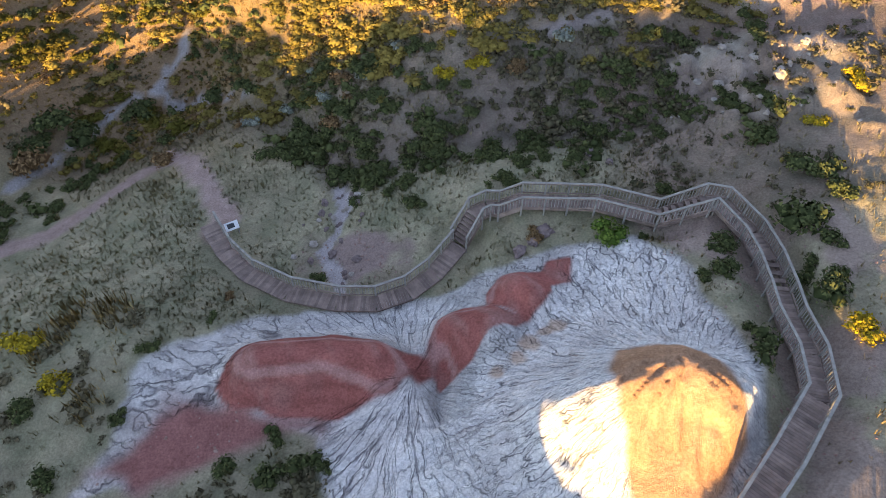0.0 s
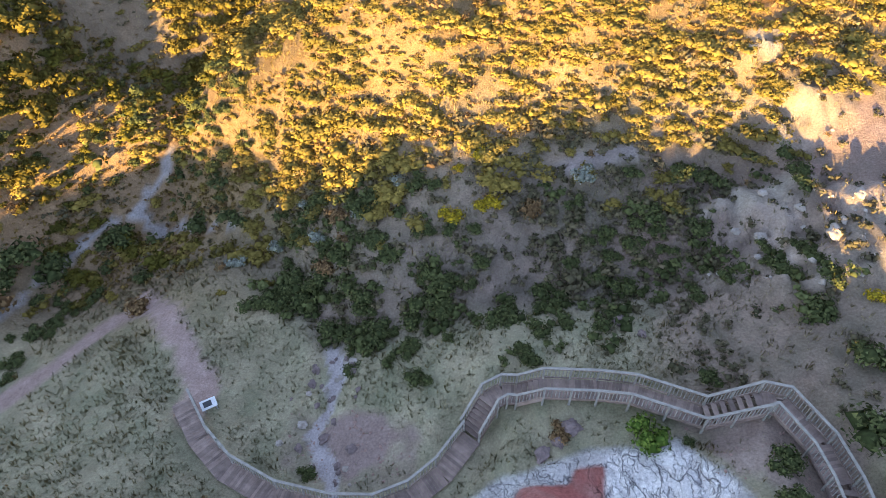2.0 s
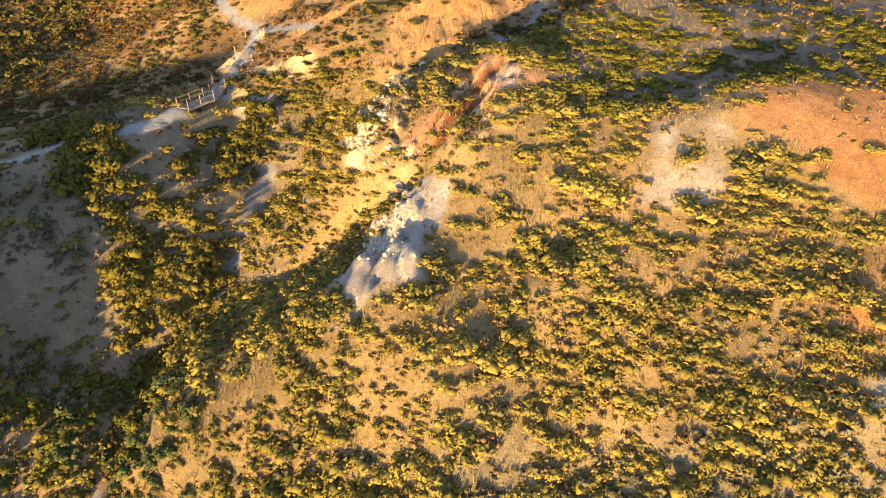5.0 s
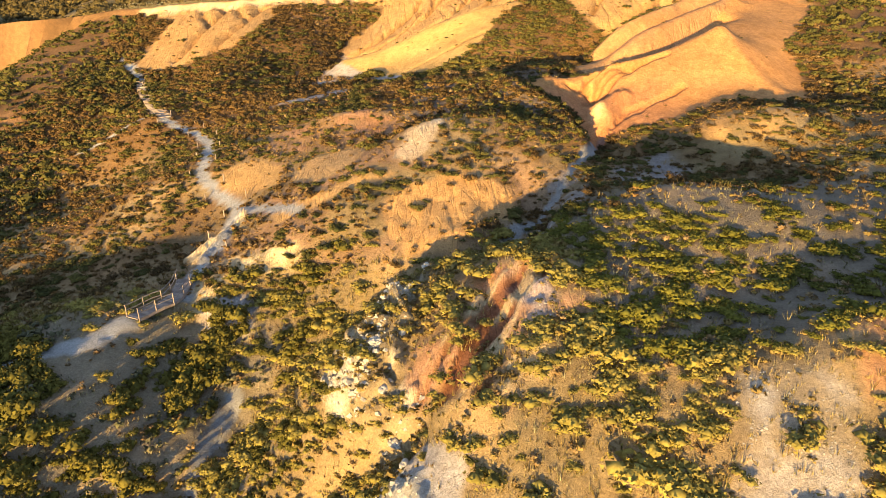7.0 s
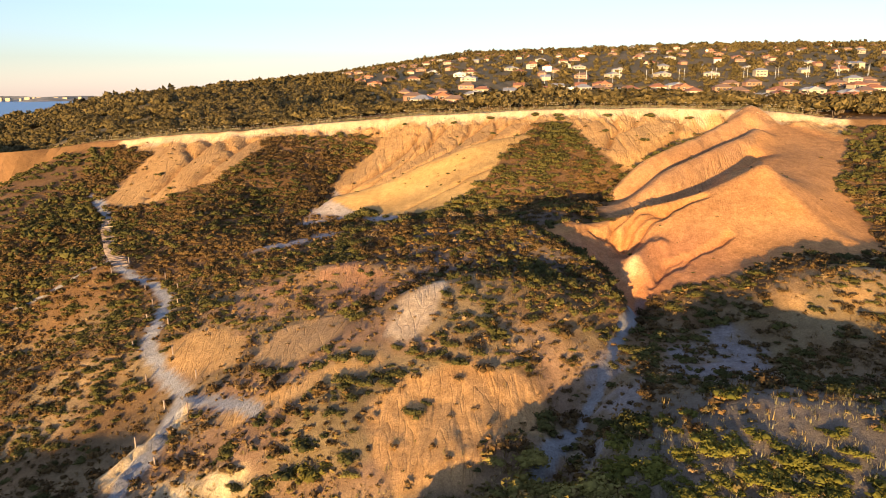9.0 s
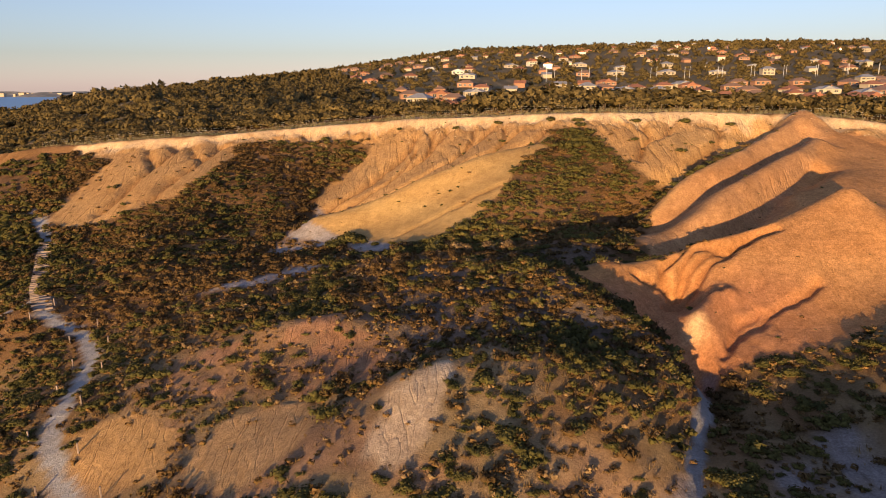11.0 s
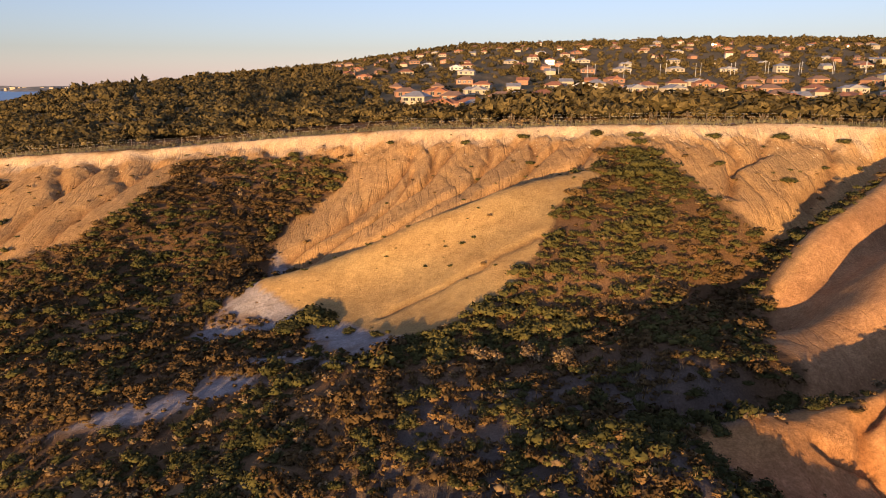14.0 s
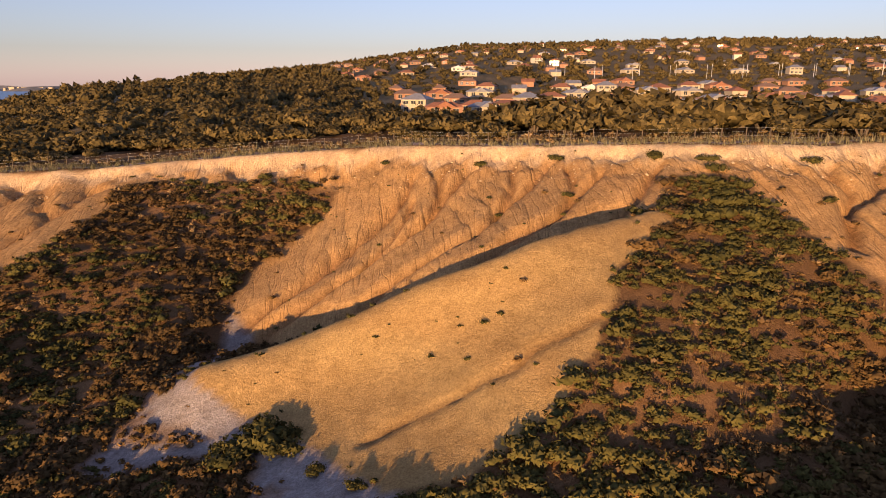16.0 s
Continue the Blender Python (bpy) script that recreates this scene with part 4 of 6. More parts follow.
        if keep < 0.8:
            m = m * ((0.3 if keep > 0.6 else 0.08) + 0.7 * smooth(-0.08, 0.2, fbm(x * 0.35, y * 0.35, 4, 33)))
        soil = soil * (1 - m[..., None]) + colour * m[..., None]
        plants = plants * (1 - keep * m)
        clay = np.maximum(clay, m)
    # the pale capping bed under the rim
    drop = rim_y - y + 1.6 * fbm(x * 0.3, y * 0.3, 3, 37)
    cap = (clay * smooth(2.6, 0.5, drop + 1.2 * fbm(x * 0.9, y * 0.9, 3, 219)) * (y < rim_y + 1))[..., None] * 0.8
    soil = soil * (1 - cap) + np.array((0.62, 0.47, 0.30)) * cap
    # layers and stains on the bare clays
    band = fbm(x * 0.05 + 0.06 * y, z * 0.55 + 0.1 * fbm(x * 0.3, y * 0.3, 2, 8), 3, 44)[..., None]
    blot = fbm(x * 0.4, y * 0.4, 4, 52)[..., None]
    soil = soil * (1 + clay[..., None] * (0.16 * band * np.array((0.7, 1.0, 1.1)) + 0.14 * blot))
    for (line, half), colour in TRACKS:
        d, _ = line_distance(x, y, line)
        m = smooth(half * 1.15, half * 0.75, d + 0.45 * fbm(x * 0.7, y * 0.7, 3, 12))[..., None]
        soil = soil * (1 - m) + colour * m
        plants = plants * (1 - m[..., 0])

    # recess shade of the narrow gullies, painted into the soil colour
    soil = soil * (1 - (0.35 * gully_shade * clay * smooth(90, 100, y))[..., None] * np.array((0.8, 1.0, 1.05)))
    # redder foot of the great mound, and the pale tip of its cone
    foot = area(x, y, BIG_MOUND, 1.0, 0.6) * smooth(141, 136, y + 1.5 * fbm(x * 0.4, y * 0.4, 3, 183)) * smooth(34, 25, x)
    soil = soil * (1 - 0.6 * foot[..., None]) + 0.6 * np.array((0.40, 0.17, 0.09)) * foot[..., None]
    for px, py, pr in ((4.7, 19.2, 0.75), (6.2, 20.1, 0.6), (3.9, 18.2, 0.65), (2.9, 17.5, 0.55), (5.6, 19.9, 0.5)):
        spot = smooth(pr, pr * 0.5, np.hypot(x - px, y - py) + 0.25 * fbm(x * 1.5, y * 1.5, 3, 199))[..., None]
        soil = soil * (1 - 0.75 * spot) + 0.75 * np.array((0.55, 0.37, 0.25)) * spot
    tip = np.exp(-((x - 19.2) ** 2 + (y - 131.6) ** 2) / 0.7)[..., None]
    soil = soil * (1 - 0.8 * tip) + 0.8 * CREAM * tip
    # pale streaks and darker beds on the red mounds
    reds = np.zeros(x.shape)
    for o in (RED_LONG, RED_MIDDLE, RED_UPPER, RED_SMALL):
        reds = np.maximum(reds, area(x, y, o, 0.6, 0.4))
    streak = np.clip(fbm(x * 0.9 + 0.5 * y, y * 0.25 - 0.3 * x, 4, 161) * 2.2 - 0.25, 0, 1) * 0.35 + np.clip(fbm(x * 0.4, y * 0.4, 3, 163) * 2 - 0.3, 0, 1) * 0.3
    soil = soil * (1 - (reds * streak)[..., None]) + (PINK_WHITE * np.array((1.0, 0.8, 0.75))) * (reds * streak)[..., None]
    soil = soil * (1 + 0.08 * (reds * np.sin(z * 9 + 3 * fbm(x * 0.5, y * 0.5, 2, 165)))[..., None])
    arc = (reds * 0.75 * smooth(0.72, 0.98, np.sin(2.9 * z + 2.4 * fbm(x * 0.22, y * 0.22, 3, 167))))[..., None]
    soil = soil * (1 - arc) + np.array((0.50, 0.29, 0.26)) * arc

    # red and cream streaks along the rocky spur
    spur = area(x, y, SPUR_RED, 1.5, 1.2)
    u, v = 0.87 * x - 0.5 * y, 0.5 * x + 0.87 * y
    red = smooth(-0.1, 0.25, fbm(u * 0.55, v * 0.11, 4, 171))
    pale = smooth(0.12, 0.3, fbm(u * 0.9 + 7, v * 0.13, 4, 173))
    soil = soil * (1 - (spur * red * 0.85)[..., None]) + np.array((0.19, 0.068, 0.032)) * (spur * red * 0.85)[..., None]
    soil = soil * (1 - (spur * pale * 0.7)[..., None]) + CREAM * 0.85 * (spur * pale * 0.7)[..., None]
    z = z - spur * 0.7 * smooth(-0.1, 0.3, fbm(u * 0.55, v * 0.11, 4, 171))

    # relief: branching rills on the clays, furrows down the cliff, humps under the scrub
    fan = np.maximum(area(x, y, WHITE_FAN, 0.8, 0.8), np.maximum(area(x, y, WHITE_BANK, 0.8, 0.6), area(x, y, WHITE_LOBE, 0.8, 0.6)))
    fan = np.maximum(fan, 0.8 * area(x, y, CLAY_APRON, 0.6, 0.5) * (1 - np.maximum(reds, area(x, y, RED_SCREE, 0.6, 0.5))))
    fan = fan * (1 - area(x, y, ORANGE_MOUND, 0.8, 0.6))
    ang = np.arctan2(y - 15.0, x - 10.5)
    rad = np.hypot(x - 10.5, y - 15.0)
    warp = fbm(x * 0.5, y * 0.5, 3, 77)
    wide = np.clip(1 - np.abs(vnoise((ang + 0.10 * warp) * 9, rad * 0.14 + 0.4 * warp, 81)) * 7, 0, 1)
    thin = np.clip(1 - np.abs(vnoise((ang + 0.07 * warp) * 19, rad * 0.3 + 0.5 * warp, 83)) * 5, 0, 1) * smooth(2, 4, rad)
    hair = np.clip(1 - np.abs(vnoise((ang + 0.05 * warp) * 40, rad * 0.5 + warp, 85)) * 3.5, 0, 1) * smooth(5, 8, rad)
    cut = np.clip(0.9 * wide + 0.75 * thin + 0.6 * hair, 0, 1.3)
    z = z - fan * (0.12 * cut + 0.05 * rills(x, y, 1.3, 90))
    # shade inside the cuts, with a little stain, painted into the soil
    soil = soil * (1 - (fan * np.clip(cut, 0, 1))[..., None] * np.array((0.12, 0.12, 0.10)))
    below = rim_y - y
    wall = smooth(-0.5, 1.5, below) * smooth(26, 8, below) * (1 - beyond)
    s = x + 0.25 * y + 0.9 * fbm(x * 0.2, y * 0.2, 4, 15)
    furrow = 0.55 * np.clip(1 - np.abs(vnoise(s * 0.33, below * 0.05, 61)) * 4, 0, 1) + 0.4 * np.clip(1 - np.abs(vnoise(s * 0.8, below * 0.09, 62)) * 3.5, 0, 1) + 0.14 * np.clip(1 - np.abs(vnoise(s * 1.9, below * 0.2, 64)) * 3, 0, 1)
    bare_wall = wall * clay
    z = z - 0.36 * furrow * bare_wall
    # shade in the cliff furrows, painted into the soil as well
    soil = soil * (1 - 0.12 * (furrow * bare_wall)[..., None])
    face = area(x, y, ORANGE_FACE, 1.0, 0.8) + 0.6 * area(x, y, BIG_MOUND, 2.0, 0.5) * smooth(146, 136, y) * smooth(30, 22, x)
    z = z - face * (0.26 * np.clip(1 - np.abs(vnoise(x * 0.45 + 0.12 * y + 1.6 * fbm(x * 0.4, y * 0.4, 3, 4), y * 0.1, 63)) * 3, 0, 1) + 0.12 * np.clip(1 - np.abs(vnoise(x * 1.5 + 0.8 * fbm(x * 0.5, y * 0.5, 3, 6), y * 0.2, 65)) * 3, 0, 1))
    ledge = smooth(-0.5, 0.5, below) * smooth(6, 3, below) * clay
    z = z + ledge * (0.55 * fbm(x * 0.7, y * 0.7, 3, 191) - 0.35 * np.clip(1 - np.abs(vnoise(x * 0.55, y * 0.1, 193)) * 3, 0, 1))
    rock = np.zeros(x.shape)
    for o in (CHALK_EDGE, CHALK_RIB, WHITE_ROCK, PALE_OUTCROP, CREAM_LEDGE, BLUE_CLIFF, ROCK_SHELF, ROCK_STEP, ROCK_SLAB, ROCK_KNOB):
        rock = np.maximum(rock, area(x, y, o, 1.5, 1.5))
    crag = fbm(x * 0.55, y * 0.55, 4, 141)
    z = z + rock * (0.7 * (1 - np.abs(crag) * 2.5) + 0.35 * np.round(3 * fbm(x * 0.9, y * 0.9, 2, 145)) / 3)
    soil = soil * (1 + 0.35 * (rock * fbm(x * 1.1, y * 1.1, 3, 147))[..., None])
    hump = area(x, y, ORANGE_MOUND, 1.0, 0.5)
    z = z - hump * (0.22 * np.clip(1 - np.abs(vnoise(ang * 5 + 0.6 * warp, rad * 0.2, 151)) * 4, 0, 1) + 0.12 * fbm(x * 1.2, y * 1.2, 4, 153))
    rough = 1 - clay
    z = z + rough * (0.35 * fbm(x * 0.22, y * 0.22, 4, 21) + 0.10 * fbm(x * 1.3, y * 1.3, 3, 23)) + (1 - fan) * clay * 0.06 * fbm(x * 0.8, y * 0.8, 4, 25)
    for walkway, gap in ((WALK_LOW, 0.22), (WALK_HIGH, 0.5)):
        d, along = line_distance(x, y, walkway)
        deck = np.interp(along, np.linspace(0, 1, len(walkway)), [p[2] for p in walkway])
        m = smooth(2.6, 0.9, d)
        z = z * (1 - m) + np.minimum(z, deck - gap) * m
        plants = plants * smooth(0.9, 1.4, d)
    bare_sand = np.clip(clay * smooth(74, 80, y) - area(x, y, SAND_SPUR, 1.0, 0.5) - area(x, y, CLAY_FLAT, 1.0, 0.5) - area(x, y, CLAY_FLAT_LOW, 1.0, 0.5) - 0.8 * area(x, y, BIG_MOUND, 1.0, 0.5) - 0.8 * area(x, y, TWIN_SPURS, 1.0, 0.5), 0, 1) * (1 - beyond)
    return z, np.clip(soil, 0.01, 0.85), plants, bare_sand, fan, clay * smooth(60, 75, y) * (1 - beyond) * (1 - 0.75 * area(x, y, SAND_SPUR, 1.0, 0.5))


def steps(spans, grow, reach_lo, reach_hi):
    """Grid lines: even steps within the spans, then growing steps out to the far ends."""
    out = []
    for a, b, step in spans:
        out += list(np.arange(a, b - 1e-6, step))
    out.append(spans[-1][1])
    s, v = spans[-1][2], spans[-1][1]
    while v < reach_hi:
        s = min(s * grow, 60)
        v += s
        out.append(v)
    s, v, low = spans[0][2], spans[0][0], []
    while v > reach_lo:
        s = min(s * grow, 120)
        v -= s
        low.append(v)
    return np.array(low[::-1] + out)


GX = steps([(-62, -40, 0.8), (-40, -18, 0.5), (-18, -7, 0.25), (-7, 15, 0.16), (15, 34, 0.24), (34, 48, 0.5), (48, 66, 0.8)], 1.09, -4900, 4900)
GY = steps([(-14, 8, 0.8), (8, 26.6, 0.15), (26.6, 32, 0.25), (32, 74, 0.72), (74, 92, 0.4), (92, 124, 0.68), (124, 147, 0.27), (147, 160, 0.6), (160, 172, 0.42), (172, 214, 0.42)], 1.06, -900, 4900)
gx, gy = np.meshgrid(GX, GY)
gz, gsoil, gplants, gsand, gfan, gbare = land(gx, gy)


def ground_at(x, y):
    """Height of the ground at arrays of places, from the grid."""
    i = np.clip(np.searchsorted(GX, x) - 1, 0, len(GX) - 2)
    j = np.clip(np.searchsorted(GY, y) - 1, 0, len(GY) - 2)
    u = (x - GX[i]) / (GX[i + 1] - GX[i])
    v = (y - GY[j]) / (GY[j + 1] - GY[j])
    return (gz[j, i] * (1 - u) + gz[j, i + 1] * u) * (1 - v) + (gz[j + 1, i] * (1 - u) + gz[j + 1, i + 1] * u) * v


def plants_at(x, y):
    i = np.clip(np.searchsorted(GX, x), 0, len(GX) - 1)
    j = np.clip(np.searchsorted(GY, y), 0, len(GY) - 1)
    return gplants[j, i]


def mesh_from(name, verts, faces, material, smooth_shade=False, normals=None):
    """A mesh from arrays: verts n x 3, faces m x 3 or m x 4."""
    me = bpy.data.meshes.new(name)
    n, k = faces.shape
    me.vertices.add(len(verts))
    me.vertices.foreach_set("co", np.ascontiguousarray(verts, np.float32).ravel())
    me.loops.add(n * k)
    me.loops.foreach_set("vertex_index", np.ascontiguousarray(faces, np.int32).ravel())
    me.polygons.add(n)
    me.polygons.foreach_set("loop_start", np.arange(0, n * k, k, dtype=np.int32))
    me.polygons.foreach_set("use_smooth", np.full(n, smooth_shade))
    me.materials.append(material)
    me.update(calc_edges=True)
    if normals is not None:
        a = me.attributes.new("custom_normal", "FLOAT_VECTOR", "POINT")
        a.data.foreach_set("vector", np.ascontiguousarray(normals, np.float32).ravel())
    return me


def build_ground():
    ny, nx = gx.shape
    verts = np.stack([gx, gy, gz], 2).reshape(-1, 3)
    i = np.arange(ny * nx).reshape(ny, nx)
    faces = np.stack([i[:-1, :-1], i[:-1, 1:], i[1:, 1:], i[1:, :-1]], 2).reshape(-1, 4)
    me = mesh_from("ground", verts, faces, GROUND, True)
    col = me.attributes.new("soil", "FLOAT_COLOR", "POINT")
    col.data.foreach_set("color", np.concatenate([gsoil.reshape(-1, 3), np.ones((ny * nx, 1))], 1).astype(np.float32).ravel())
    sand = me.attributes.new("bare_sand", "FLOAT", "POINT")
    sand.data.foreach_set("value", gsand.astype(np.float32).ravel())
    bare = me.attributes.new("bare_ground", "FLOAT", "POINT")
    bare.data.foreach_set("value", gbare.astype(np.float32).ravel())
    fan = me.attributes.new("white_clay", "FLOAT", "POINT")
    fan.data.foreach_set("value", gfan.astype(np.float32).ravel())
    return tagged(new("ground", me), "eroded coastal ground of clay, sand and dry grass", "ground", kind="structure")


build_ground()
SEA = -14.0
sea_mesh = mesh_from("water", np.array([(-4900, -800, SEA), (4900, -800, SEA), (4900, 4900, SEA), (-4900, 4900, SEA)], float), np.array([[0, 1, 2, 3]]), WATER)
tagged(new("water", sea_mesh), "calm blue sea beyond the scrub hill", "sea", kind="structure")

# ---- shrubs ----
def shrub_shape(rng, leaves, lobes=5, tall=0.8, size=0.2, spiky=0.3):
    """A shrub one metre in radius: small leaves over several rounded lobes. Returns verts, faces, shade and normal of each vert."""
    centres = np.column_stack([rng.normal(0, 0.42, lobes), rng.normal(0, 0.42, lobes), rng.uniform(0.25, 0.62, lobes) * tall])
    radii = rng.uniform(0.36, 0.62, lobes)
    pick = rng.randint(0, lobes, leaves)
    way = rng.normal(0, 1, (leaves, 3))
    way[:, 2] = np.abs(way[:, 2]) * 0.9 - 0.25
    way /= np.linalg.norm(way, axis=1)[:, None]
    at = centres[pick] + way * (radii[pick] * rng.uniform(0.74, 1.1, leaves))[:, None] * np.array((1, 1, tall))
    at[:, 2] = np.maximum(at[:, 2], 0.02)
    up = way + rng.normal(0, 0.5, (leaves, 3))
    up /= np.linalg.norm(up, axis=1)[:, None]
    a = np.cross(up, rng.normal(0, 1, (leaves, 3)))
    a /= np.linalg.norm(a, axis=1)[:, None]
    b = np.cross(up, a)
    s = size * rng.uniform(0.6, 1.4, leaves)[:, None]
    v = np.stack([at - a * s - b * 0.7 * s, at + a * s - b * 0.6 * s, at + b * 1.2 * s + up * spiky * s], 1)
    soft = way * 0.8 + up * 0.5
    soft /= np.linalg.norm(soft, axis=1)[:, None]
    faces = np.arange(leaves * 3).reshape(-1, 3)
    shade = np.repeat(rng.uniform(0.15, 1, leaves), 3)
    verts, normals = v.reshape(-1, 3), np.repeat(soft, 3, 0)
    # the twiggy heart of each lobe, inner shade put into its darker tint
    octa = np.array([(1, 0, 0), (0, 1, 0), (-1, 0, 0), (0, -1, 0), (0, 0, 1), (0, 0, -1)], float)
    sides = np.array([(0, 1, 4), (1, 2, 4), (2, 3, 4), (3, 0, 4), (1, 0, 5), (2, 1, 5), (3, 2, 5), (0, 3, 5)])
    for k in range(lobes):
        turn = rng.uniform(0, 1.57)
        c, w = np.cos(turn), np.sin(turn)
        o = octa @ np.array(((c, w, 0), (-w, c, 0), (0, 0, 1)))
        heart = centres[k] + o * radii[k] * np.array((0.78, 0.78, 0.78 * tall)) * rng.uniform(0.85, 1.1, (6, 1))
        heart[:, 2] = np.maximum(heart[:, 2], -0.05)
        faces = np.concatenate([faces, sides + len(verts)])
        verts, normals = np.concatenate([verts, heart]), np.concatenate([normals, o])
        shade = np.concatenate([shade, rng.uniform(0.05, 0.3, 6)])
    out = np.cross(verts[faces[:, 1]] - verts[faces[:, 0]], verts[faces[:, 2]] - verts[faces[:, 0]])
    wrong = (out * normals[faces[:, 0]]).sum(1) < 0
    faces[wrong] = faces[wrong][:, ::-1]
    return verts, faces, shade, normals


def many(name, shapes, places, material, label, category):
    """One object of kind stuff: shapes set down at places (x, y, z, size, height, turn, tint)."""
    rng = np.random.RandomState(len(places) + 3)
    which = rng.randint(0, len(shapes), len(places))
    vs, fs, ts, ns, base = [], [], [], [], 0
    for k, (v, f, shade, normal) in enumerate(shapes):
        p = places[which == k]
        if not len(p):
            continue
        c, s = np.cos(p[:, 5])[:, None], np.sin(p[:, 5])[:, None]
        x = (v[None, :, 0] * c - v[None, :, 1] * s) * p[:, 3:4] + p[:, 0:1]
        y = (v[None, :, 0] * s + v[None, :, 1] * c) * p[:, 3:4] + p[:, 1:2]
        z = v[None, :, 2] * p[:, 4:5] + p[:, 2:3]
        vs.append(np.stack([x, y, z], 2).reshape(-1, 3))
        fs.append((f[None] + (np.arange(len(p)) * len(v))[:, None, None] + base).reshape(-1, 3))
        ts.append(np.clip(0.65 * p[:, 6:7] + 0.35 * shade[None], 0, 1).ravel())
        if normal is not None:
            nx, ny = normal[None, :, 0] * c - normal[None, :, 1] * s, normal[None, :, 0] * s + normal[None, :, 1] * c
            ns.append(np.stack([nx, ny, np.broadcast_to(normal[None, :, 2], nx.shape)], 2).reshape(-1, 3))
        base += len(p) * len(v)
    me = mesh_from(name, np.concatenate(vs), np.concatenate(fs), material, bool(ns), np.concatenate(ns) if ns else None)
    a = me.attributes.new("tint", "FLOAT", "POINT")
    a.data.foreach_set("value", np.concatenate(ts).astype(np.float32))
    return tagged(new(name, me), label, category, kind="stuff")


def scatter(count, box, cover, seed, size, height, sink=0.05):
    """Places for plants: tries within a box, kept where cover(x, y) allows."""
    rng = np.random.RandomState(seed)
    x, y = rng.uniform(box[0], box[1], count), rng.uniform(box[2], box[3], count)
    edge = np.minimum(np.minimum(x - box[0], box[1] - x), np.minimum(y - box[2], box[3] - y) + 4)
    ok = rng.uniform(0, 1, count) < cover(x, y) * smooth(0, 7, edge + 3 * fbm(x * 0.2, y * 0.2, 2, 195))
    x, y = x[ok], y[ok]
    n = len(x)
    s = size[0] * (size[1] / size[0]) ** (rng.uniform(0, 1, n) ** 1.4)
    h = s * rng.uniform(height[0], height[1], n)
    tint = np.clip(0.5 + 0.7 * fbm(x * 0.07, y * 0.07, 4, seed) + rng.normal(0, 0.18, n), 0, 1)
    grow = 1 + 0.3 * fbm(x * 0.1, y * 0.1, 3, seed + 5)
    s, h = s * grow, h * grow
    return np.column_stack([x, y, ground_at(x, y) - sink * h, s, h, rng.uniform(0, 6.28, n), tint])


def rim_gap(x, y):
    return np.interp(x, RIM_X, RIM_Y) - y


def scrub_cover(x, y):
    """How thick the scrub is on the near hills and in the basin."""
    clump = smooth(-0.3, 0.25, fbm(x * 0.11, y * 0.11, 3, 101) + 0.6 * fbm(x * 0.4, y * 0.4, 3, 103))
    clump = np.maximum(clump, smooth(-6, -9, x) * smooth(72, 76, y) * smooth(98, 94, y))
    zone = smooth(96, 126, y) * 0.85 + (1 - smooth(96, 126, y)) * smooth(40, 52, y - 0.1 * x) * 0.9
    zone = zone * (1 - 0.3 * smooth(-30, -24, x) * smooth(4, -2, x - 10 + 14 * smooth(112, 120, y)) * smooth(98, 104, y) * smooth(142, 134, y))
    return plants_at(x, y) ** 2 * zone * (0.2 + 0.8 * clump + 0.5 * smooth(118, 130, y) * (1 - clump)) * (rim_gap(x, y) > 1.0)


def valley_cover(x, y):
    d1, _ = line_distance(x, y, CREEK_BED[0])
    d2, _ = line_distance(x, y, [(-25, 52), (-14, 46), (-8, 40), (0, 40), (8, 40), (14, 42), (20, 40)])
    d = np.minimum(d1, d2)
    clump = smooth(-0.3, 0.3, fbm(x * 0.2, y * 0.2, 3, 107))
    knob = smooth(-26.5, -24.5, x) * smooth(-15, -17, x) * smooth(51.5, 49.5, y - 0.3 * (x + 21))
    return plants_at(x, y) * smooth(9, 3, d) * clump * creek_side(x, y) * (1 - knob)


def creek_side(x, y):
    """Nothing grows over the beds of the creek."""
    d = np.minimum(line_distance(x, y, CREEK_BED[0])[0], line_distance(x, y, CREEK_ARM[0])[0])
    return smooth(0.5, 1.2, d + 0.4 * fbm(x * 0.6, y * 0.6, 2, 227))


def valley_heath(x, y):
    clump = smooth(-0.35, 0.3, fbm(x * 0.16, y * 0.16, 3, 119) + 0.4 * fbm(x * 0.6, y * 0.6, 2, 121))
    east = 0.4 * smooth(11, 14, x) * smooth(25, 29, y) * smooth(50, 44, y)
    meadow = 0.45 * smooth(-15, -18, x - 0.3 * (y - 18)) * smooth(25, 21, y) + east
    west = 0.22 * smooth(-18, -23, x) * smooth(42, 47, y) * smooth(70, 64, y)
    reach = smooth(35, 40, y + 0.05 * np.abs(x) - 7 * smooth(-8, -13, x) + 3 * fbm(x * 0.2, y * 0.2, 2, 123)) * smooth(60, 50, y - 0.1 * x)
    # extra dark heath that stands in for shade on the ravine's west side
    shade_side = 0.5 * west_of_ravine(x, y)
    foot = smooth(15, 12.5, y - 0.1 * x) * smooth(-3, -6, x) * smooth(-30, -27, x)
    return plants_at(x, y) * np.maximum(np.maximum(np.maximum(np.maximum(reach * (1 - 0.75 * smooth(-12, -17, x)), shade_side), foot), west), meadow) * (0.2 + 0.8 * clump) * creek_side(x, y)


